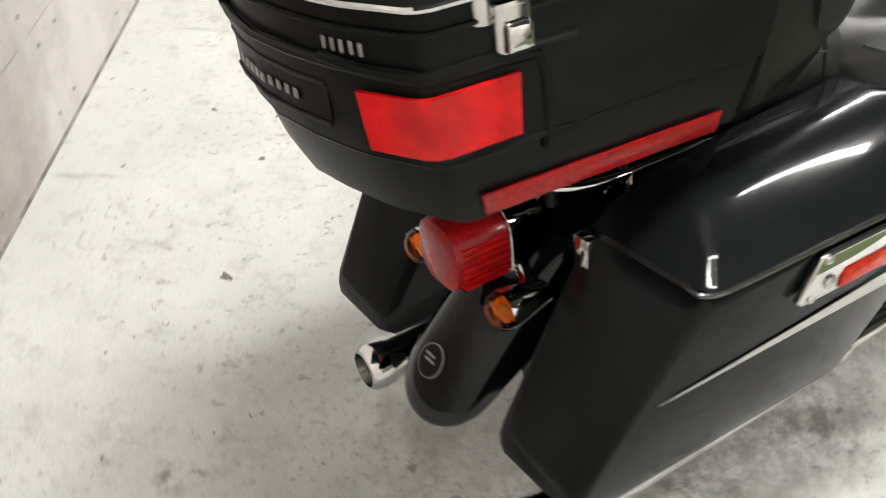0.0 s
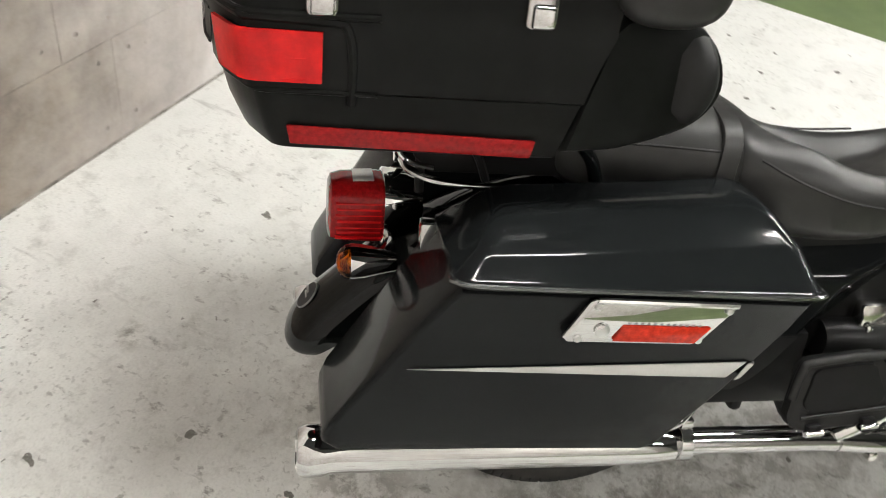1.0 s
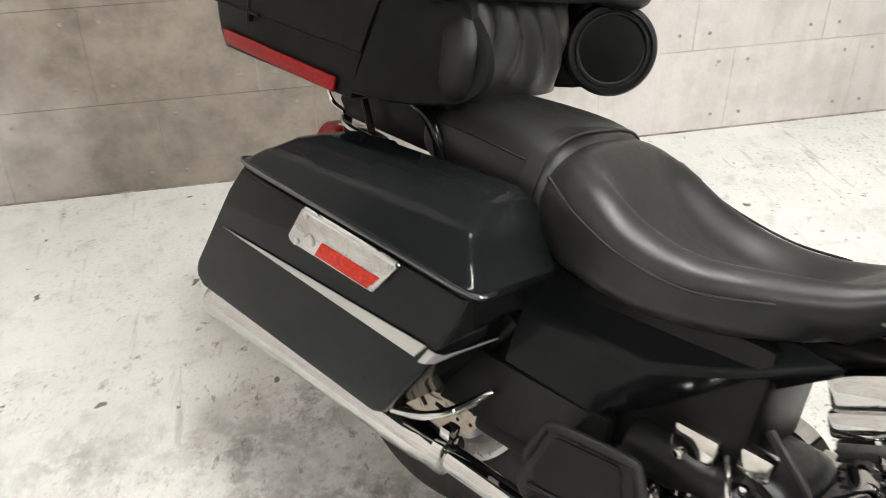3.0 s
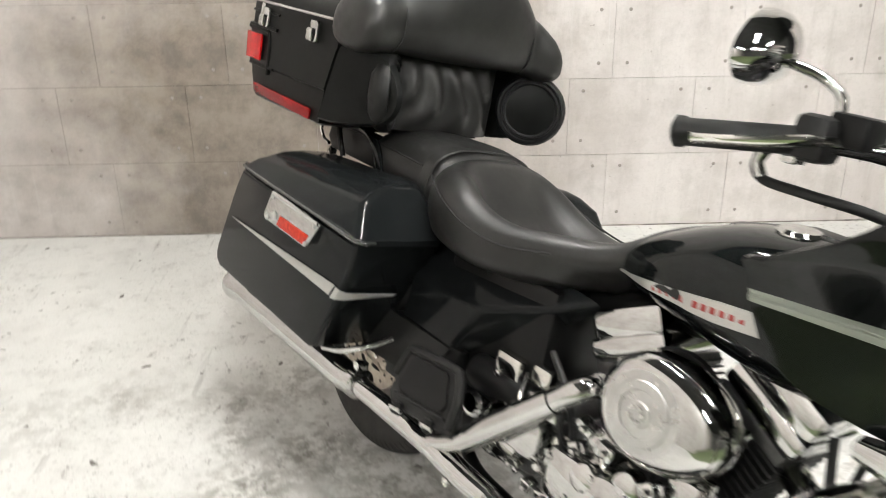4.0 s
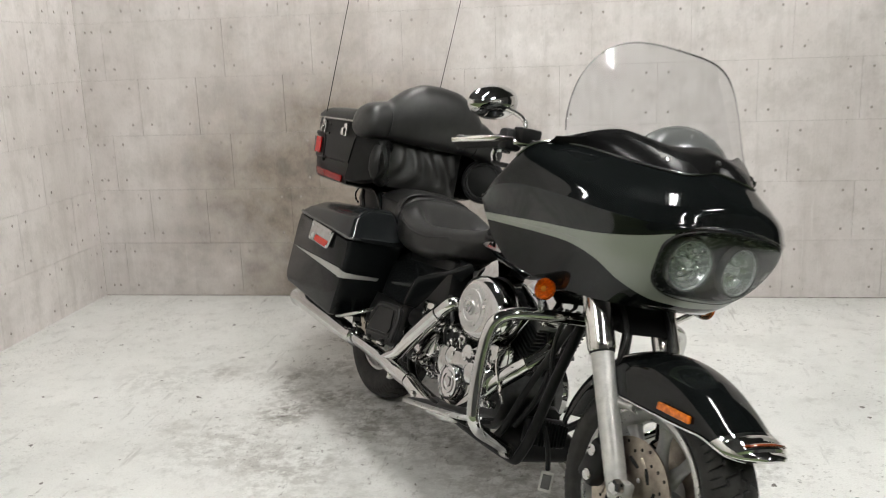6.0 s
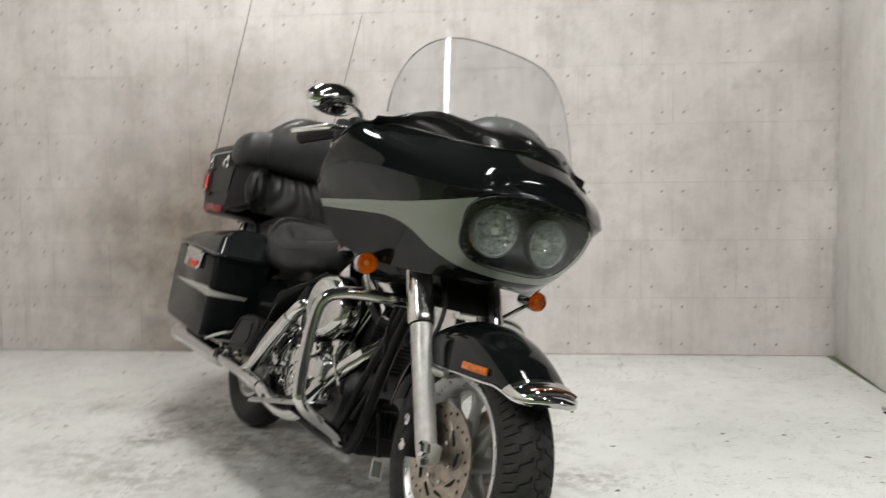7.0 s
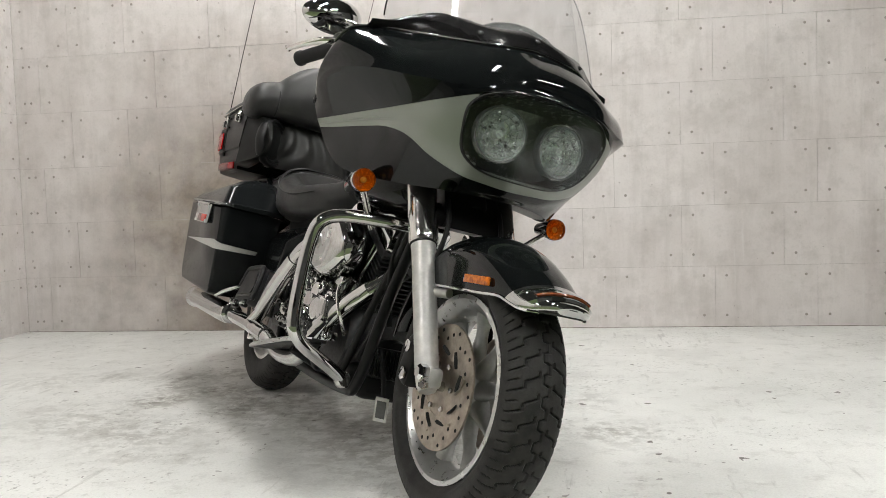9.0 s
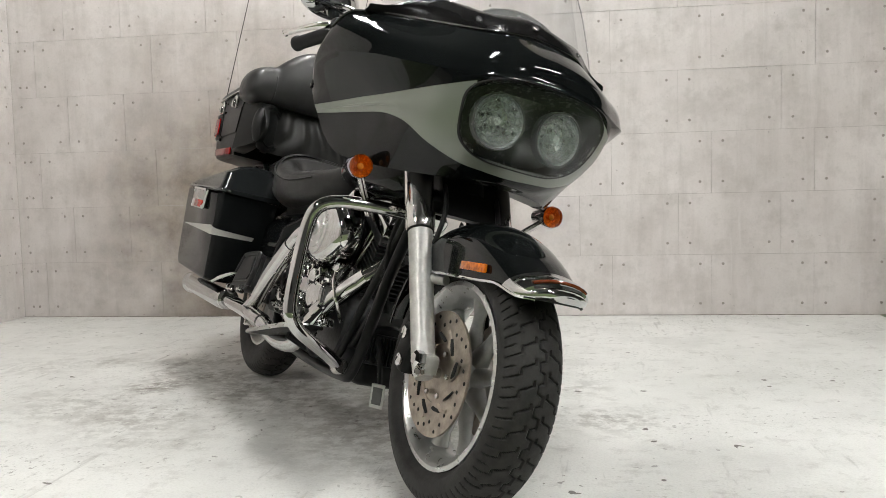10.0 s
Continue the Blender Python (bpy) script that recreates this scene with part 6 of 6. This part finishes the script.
part("front_engine_mount", joined(rbox((1.035, 0, 0.205), (0.13, 0.19, 0.085), 0.025, None, 3), rbox((1.065, 0, 0.250), (0.05, 0.12, 0.05), 0.014, None, 3)), BLACK_METAL, engine, "black mount ahead of the crankcase")
part("oil_filter", lathe([(0.036, 0), (0.038, 0.008), (0.038, 0.07), (0.030, 0.084), (0.001, 0.086)], (1.00, 0.0, 0.28), (1, 0, 0.1), 24), BLACK_METAL, engine)
reg_turn = Matrix.Rotation(radians(-14), 3, "Z")
reg_c = Vector((1.112, -0.035, 0.262))
regulator = part("voltage_regulator", rbox(reg_c, (0.030, 0.125, 0.078), 0.010, reg_turn, 3), BLACK_METAL, engine, "finned black regulator")
for k in range(13):
    part("regulator_fin", rbox(reg_c + reg_turn @ Vector((0.019, -0.054 + 0.009 * k, 0)), (0.018, 0.0032, 0.070 - 0.0012 * abs(k - 6) ** 1.4), 0.001, reg_turn), BLACK_METAL, regulator)
part("loom", tube([(1.215, -0.085, 0.620), (1.150, -0.092, 0.500), (1.085, -0.104, 0.370), (1.035, -0.115, 0.250), (0.99, -0.12, 0.19)], 0.0105, 10, 5), BLACK_PLASTIC, engine, "black sleeved wiring loom")
hose = spline([(1.190, -0.060, 0.500), (1.165, -0.075, 0.480), (1.130, -0.090, 0.455), (1.100, -0.100, 0.430)], 5)
part("corrugated_hose", tube(hose, [0.0095 if k % 2 else 0.0125 for k in range(len(hose))], 10, 1), BLACK_PLASTIC, engine, "black corrugated hose")
part("primary_cover", joined(lathe([(0.10, 0), (0.10, 0.05), (0.08, 0.07), (0.001, 0.072)], (0.86, 0.09, 0.31), (0, 1, 0), 30), lathe([(0.10, 0), (0.10, 0.05), (0.08, 0.07), (0.001, 0.072)], (0.56, 0.09, 0.33), (0, 1, 0), 30), rbox((0.71, 0.12, 0.325), (0.30, 0.06, 0.16), 0.02)), CHROME, engine, "chrome primary cover")
part("horn_knob", lathe([(0.008, -0.02), (0.024, 0.0), (0.027, 0.010), (0.022, 0.022), (0.010, 0.028), (0.001, 0.029)], (0.479, -0.166, 0.362), (0, -1, 0.1), 24), CHROME, engine)
for pts, r in (([(0.60, -0.12, 0.52), (0.68, -0.145, 0.47), (0.72, -0.150, 0.40), (0.70, -0.14, 0.34)], 0.007), ([(0.56, -0.10, 0.46), (0.64, -0.13, 0.43), (0.74, -0.155, 0.45), (0.80, -0.14, 0.50)], 0.006), ([(1.10, -0.05, 0.60), (1.13, -0.07, 0.48), (1.12, -0.09, 0.36), (1.06, -0.10, 0.26)], 0.008), ([(1.17, -0.09, 0.62), (1.16, -0.10, 0.50), (1.18, -0.08, 0.36)], 0.007)):
    part("cable", tube(pts, r, 8), BLACK_PLASTIC, engine, "black engine cable")
for x, y, z, sx, sz in ((0.515, -0.13, 0.455, 0.07, 0.05), (0.60, -0.125, 0.47, 0.05, 0.04), (0.66, -0.13, 0.345, 0.06, 0.09), (0.47, -0.12, 0.29, 0.10, 0.05)):
    part("engine_bracket", rbox((x, y, z), (sx, 0.03, sz), 0.008), WORN_CHROME if x > 0.5 else BLACK_METAL, engine)
for k in range(9):
    x, z = 0.50 + 0.05 * (k % 5), 0.28 + 0.055 * (k // 5) + 0.10 * (k % 2)
    part("bolt", lathe([(0.008, 0), (0.008, 0.010), (0.004, 0.012)], (x, -0.142, z), (0, -1, 0), 8), CHROME, engine)

mudguard = part("inner_mudguard", rbox((0.325, 0, 0.40), (0.025, 0.20, 0.36), 0.01), BLACK_METAL, bike, "black inner rear mudguard")
part("mudguard_side", rbox((0.24, -0.108, 0.40), (0.20, 0.02, 0.12), 0.008), BLACK_METAL, mudguard)
for s in (-1, 1):
    part("mudguard_flap", rbox((0.27, s * 0.138, 0.355), (0.24, 0.03, 0.15), 0.010), BLACK_METAL, mudguard)
# Black filler added to darken the space beside the gearbox.
part("starter_motor", joined(lathe([(0.034, -0.08), (0.038, -0.07), (0.038, 0.07), (0.034, 0.08)], (0.50, -0.125, 0.405), (1, 0, 0), 24), rbox((0.46, -0.12, 0.315), (0.16, 0.05, 0.10), 0.012)), BLACK_METAL, bike, "black filler added to darken the gearbox side")
rng = random.Random(4)
small = [(0.60, 0.40), (0.66, 0.43), (0.70, 0.375), (0.735, 0.40), (0.755, 0.455), (0.80, 0.43), (0.905, 0.42), (0.93, 0.375), (0.965, 0.345), (0.985, 0.40), (1.00, 0.30), (0.60, 0.30), (0.645, 0.275), (0.70, 0.285), (0.575, 0.345), (0.53, 0.30)]
for x, z in small:
    y = -0.150 - 0.02 * rng.random()
    turn = Matrix.Rotation(rng.uniform(-0.6, 0.6), 3, "Y")
    piece = part("engine_fitting", rbox((x, y, z), (0.022 + 0.024 * rng.random(), 0.030, 0.016 + 0.018 * rng.random()), 0.006, turn, 3), CHROME, engine, "small chrome fitting")
    part("fitting_bolt", lathe([(0.0075, 0), (0.0075, 0.008), (0.004, 0.011)], (x + 0.004, y - 0.014, z), (0.2, -1, 0.15), 8), CHROME, piece)
for k in range(5):
    x = 0.56 + 0.105 * k
    part("oil_line", tube([(x, -0.13, 0.46 - 0.02 * (k % 2)), (x + 0.03, -0.168, 0.425), (x + 0.055, -0.165, 0.37), (x + 0.04, -0.13, 0.31)], 0.0048, 8), BLACK_PLASTIC if k % 2 else WORN_CHROME, engine)
part("gearbox_side_cover", joined(loft([[(0.615 + a, -0.150 - dy, 0.375 + b) for a, b in rounded(0.105 * k, 0.090 * k, 0.025)] for dy, k in ((0, 1.0), (0.018, 1.0), (0.026, 0.9), (0.028, 0.6))])), CHROME, engine, "chrome gearbox side cover")
# Black filler block added to close the bright gap under the seat.
part("battery_box", rbox((0.42, 0, 0.50), (0.32, 0.24, 0.26), 0.02), BLACK_METAL, bike, "black filler block added under the seat")
# ---- frame, side covers ----
frame_bar = part("frame", tube([(1.26, 0, 0.78), (1.235, 0.06, 0.66), (1.20, 0.10, 0.45), (1.14, 0.115, 0.22), (1.04, 0.12, 0.165), (0.60, 0.125, 0.165), (0.42, 0.12, 0.22), (0.36, 0.11, 0.45), (0.30, 0.10, 0.58)], 0.0145, 12), BLACK_METAL, bike, "black tubular frame")
part("frame_rail", tube([(1.26, 0, 0.78), (1.235, -0.06, 0.66), (1.20, -0.10, 0.45), (1.14, -0.115, 0.22), (1.05, -0.12, 0.180), (0.60, -0.115, 0.185), (0.42, -0.11, 0.23), (0.36, -0.11, 0.45), (0.30, -0.10, 0.58)], 0.0145, 12), BLACK_METAL, frame_bar)
part("backbone", tube([(1.27, 0, 0.74), (1.0, 0, 0.70), (0.6, 0, 0.62), (0.1, 0, 0.57)], 0.03, 12), BLACK_METAL, frame_bar)
part("steering_head", lathe([(0.034, -0.1), (0.036, -0.09), (0.036, 0.09), (0.034, 0.1)], (1.29, 0, 0.75), RAKE, 20), BLACK_METAL, frame_bar)
def side_cover(s):
    """A gloss shelf under the seat with a ridge, a flat side, a return edge in front and a separate lower panel."""
    pts = [(0.20, 0.156, 0.534), (0.424, 0.160, 0.541), (0.560, 0.128, 0.587), (0.660, 0.100, 0.638), (0.50, 0.075, 0.640), (0.20, 0.075, 0.625), (0.364, 0.158, 0.431), (0.188, 0.156, 0.433), (0.570, 0.085, 0.556), (0.385, 0.100, 0.420), (0.650, 0.080, 0.618)]
    bm = bmesh.new()
    v = [bm.verts.new((x, s * y, z)) for x, y, z in pts]
    for ids in ((0, 1, 2, 4, 5), (2, 3, 4), (0, 7, 6, 1), (1, 6, 9, 8, 2), (2, 8, 10, 3)):
        bm.faces.new([v[i] for i in ids])
    bmesh.ops.recalc_face_normals(bm, faces=bm.faces)
    inner = [e for e in bm.edges if len(e.link_faces) == 2]
    bmesh.ops.bevel(bm, geom=inner, offset=0.012, segments=5, affect="EDGES", profile=0.5, clamp_overlap=True)
    cover = part("side_cover", thicken(bm, 0.003), GREEN_PEARL, bike, "gloss black side cover")
    part("lower_panel", slab([(x, s * 0.1550, z) for x, z in ((0.110, 0.428), (0.362, 0.426), (0.325, 0.372), (0.298, 0.342), (0.265, 0.318), (0.075, 0.305))], (0, s * 0.004, 0), 0.0015), BLACK_PLASTIC, cover, "satin black lower panel")


for s in (-1, 1):
    part("swingarm", tube([(0.40, s * 0.10, 0.32), (0.2, s * 0.115, 0.318), (-0.03, s * 0.115, 0.315)], 0.021, 12), BLACK_METAL, frame_bar, "black swingarm")
    part("shock_absorber", tube([(0.04, s * 0.125, 0.30), (0.18, s * 0.125, 0.50)], 0.02, 12, 2), BLACK_METAL, frame_bar)
    side_cover(s)


# ---- footboards, guards, stand ----
for s in (-1, 1):
    pc = Vector((0.412, s * 0.236, 0.370))
    face = Matrix.Rotation(radians(s * 14), 3, "X") @ Matrix.Rotation(radians(-6), 3, "Y")
    pad_ring = [[tuple(pc + face @ Vector((a * k * (1 - 0.18 * (b > 0)), s * dy, b * k))) for a, b in rounded(0.200, 0.128, 0.034)] for dy, k in ((-0.014, 0.95), (-0.012, 1.0), (0.008, 1.0), (0.012, 0.95))]
    fp = part("passenger_footboard", loft(pad_ring), BLACK_PLASTIC, bike, "folded black passenger footboard")
    inset = [[tuple(pc + face @ Vector((a * k * (1 - 0.18 * (b > 0)), s * dy, b * k + 0.010))) for a, b in rounded(0.150, 0.078, 0.022)] for dy, k in ((0.010, 1.0), (0.0165, 0.98), (0.0165, 0.9))]
    part("tread_pad", loft(inset), BLACK_METAL, fp)
    arch = [(0.094, -0.050), (0.095, 0.010), (0.080, 0.048), (0.060, 0.060), (-0.056, 0.060), (-0.076, 0.048), (-0.094, 0.000)]
    part("rolled_edge", tube([tuple(pc + face @ Vector((a, s * 0.010, b))) for a, b in arch], 0.0085, 10, 5), BLACK_PLASTIC, fp, "rolled rubber edge")
    part("tread_bar", tube([tuple(pc + face @ Vector((a, s * 0.0135, -0.036))) for a in (-0.078, 0.0, 0.080)], 0.0035, 8, 2), BLACK_PLASTIC, fp)
    for e in (-0.055, 0.045):
        part("hinge_lug", rbox(pc + face @ Vector((e, s * 0.012, -0.062)), (0.026, 0.020, 0.026), 0.004, face), BLACK_METAL, fp)
        part("hinge_pin", lathe([(0.006, -0.016), (0.006, 0.016), (0.003, 0.018)], pc + face @ Vector((e, s * 0.018, -0.064)), face @ Vector((1, 0, 0)), 10), CHROME, fp)
    fb_pts = [(0.76, s * 0.215), (0.735, s * 0.255), (0.75, s * 0.285), (0.80, s * 0.292), (1.02, s * 0.292), (1.085, s * 0.280), (1.115, s * 0.245), (1.11, s * 0.205)]
    lift = lambda x: 0.216 + 0.19 * max(0.0, x - 0.74)
    board = part("rider_footboard", slab([(x, y, lift(x)) for x, y in fb_pts], (0, 0, 0.010), 0.003), BLACK_PLASTIC, bike, "black rider footboard with a silver edge")
    part("board_edge", tube([(x, y + s * 0.003, lift(x) + 0.004) for x, y in fb_pts[1:-1]], 0.009, 8, 4, 0.6), ALLOY, board, "worn silver footboard edge")
    part("board_arm", tube([(0.95, s * 0.24, 0.250), (0.95, s * 0.17, 0.22), (0.95, s * 0.11, 0.20)], 0.012, 10), BLACK_METAL, board)
    part("engine_guard", tube([(1.245, s * 0.045, 0.607), (1.235, s * 0.14, 0.608), (1.205, s * 0.255, 0.602), (1.185, s * 0.308, 0.578), (1.173, s * 0.322, 0.525), (1.173, s * 0.325, 0.42), (1.185, s * 0.326, 0.345), (1.188, s * 0.318, 0.312), (1.170, s * 0.280, 0.278), (1.125, s * 0.195, 0.236), (1.107, s * 0.152, 0.212)], 0.0165, 14), CHROME, bike, "chrome engine guard bar")
    part("guard_foot", lathe([(0.017, -0.016), (0.020, -0.012), (0.020, 0.012), (0.017, 0.016)], (1.104, s * 0.142, 0.205), (1, 0, 0.2), 16), WORN_CHROME, bike)
part("brake_pedal", joined(rbox((1.105, -0.250, 0.278), (0.050, 0.052, 0.012), 0.004, Matrix.Rotation(radians(-30), 3, "Y")), tube([(1.10, -0.24, 0.265), (1.02, -0.19, 0.22), (0.95, -0.15, 0.21)], 0.009, 10)), BLACK_METAL, bike, "black brake pedal")
part("pedal_arm", joined(tube([(1.085, -0.262, 0.300), (0.99, -0.258, 0.276), (0.90, -0.246, 0.256), (0.83, -0.226, 0.244)], 0.0125, 10, 5, 0.6), rbox((0.845, -0.232, 0.250), (0.05, 0.03, 0.014), 0.004)), BLACK_METAL, bike, "black heel and toe pedal arm")
stand_foot = (0.985, 0.225, 0.063)
part("side_stand", joined(tube([(0.93, 0.10, 0.19), (0.96, 0.17, 0.12), stand_foot], 0.013, 10), rbox(stand_foot, (0.09, 0.05, 0.014), 0.005, Matrix.Rotation(radians(LEAN), 3, "X"))), WORN_CHROME, bike, "folded-out side stand")
bracket = part("lower_bracket", joined(rbox((1.205, -0.068, 0.160), (0.006, 0.034, 0.062), 0.002, Matrix.Rotation(radians(-38), 3, "Z") @ Matrix.Rotation(radians(14), 3, "Y"))), FORK_ALLOY, bike, "flat worn metal plate under the frame")
part("bracket_face", rbox((1.2088, -0.0705, 0.160), (0.002, 0.024, 0.044), 0.0005, Matrix.Rotation(radians(-38), 3, "Z") @ Matrix.Rotation(radians(14), 3, "Y")), DARK_CAST, bracket, "dark ribbed face")
part("bracket_arm", tube([(1.200, -0.066, 0.190), (1.195, -0.075, 0.24), (1.17, -0.085, 0.30)], 0.007, 8), BLACK_METAL, bracket)


# ---- wall panels, piece by piece ----
def panel_mesh(w, h, holes):
    """One panel face with its four tie holes sunk in, 6 mm proud of the joints."""
    bm = bmesh.new()
    g = 0.0009
    corners = [bm.verts.new((x, 0, z)) for x, z in ((g, g), (w - g, g), (w - g, h - g), (g, h - g))]
    edges = [bm.edges.new((corners[i], corners[(i + 1) % 4])) for i in range(4)]
    rims = []
    for x, z in holes:
        ring = [bm.verts.new((x + 0.0075 * math.cos(a), 0, z + 0.0075 * math.sin(a))) for a in (2 * math.pi * k / 8 for k in range(8))]
        edges += [bm.edges.new((ring[i], ring[(i + 1) % 8])) for i in range(8)]
        rims.append(ring)
    bmesh.ops.triangle_fill(bm, use_beauty=True, edges=edges)
    for f in [f for f in bm.faces if any(all(v in ring for v in f.verts) for ring in rims)]:
        bm.faces.remove(f)
    for f in bm.faces:
        f.normal_update()
        if f.normal.y > 0:
            f.normal_flip()
    for ring in rims:
        deep = [bm.verts.new((v.co.x, 0.0035, v.co.z)) for v in ring]
        for i in range(8):
            bm.faces.new((ring[i], ring[(i + 1) % 8], deep[(i + 1) % 8], deep[i])).material_index = 1
        bm.faces.new(deep).material_index = 1
    back = [bm.verts.new((v.co.x, 0.006, v.co.z)) for v in corners]
    for i in range(4):
        bm.faces.new((corners[i], corners[(i + 1) % 4], back[(i + 1) % 4], back[i]))
    me = bpy.data.meshes.new("panel")
    bm.to_mesh(me)
    bm.free()
    me.materials.append(WALL)
    me.materials.append(HOLE)
    return me


def panel_wall(parent, length, turn, joints):
    """Rows of panels in offset bond; joints gives the even and the odd rows' (first, next, pitch)."""
    rise, made = 0.3225, {}
    for row in range(math.ceil(HIGH / rise)):
        h = min(rise, HIGH - row * rise)
        first, nxt, pitch = joints[row % 2]
        xs = [0.0, first] + [nxt + k * pitch for k in range(40) if nxt + k * pitch < length - 0.03] + [length]
        for a, b in zip(xs, xs[1:]):
            key = (round(b - a, 3), round(h, 3))
            if key not in made:
                w = b - a
                holes = [(x, z) for x in (0.058, w - 0.058) for z in (0.062, h - 0.050) if w > 0.14 and h > 0.2]
                made[key] = panel_mesh(w, h, holes)
            ob = new("panel", made[key])
            ob.parent = parent
            ob.matrix_local = turn @ Matrix.Translation((a, 0, row * rise))


panel_wall(wall_back, 4.87, Matrix(), ((0.157, 0.880, 0.5145), (0.350, 0.700, 0.5165)))
panel_wall(wall_left, 6.0, Matrix.Rotation(radians(90), 4, "Z") @ Matrix.Translation((-6.0, 0, 0)), ((0.32, 0.867, 0.5145), (0.20, 0.600, 0.5145)))
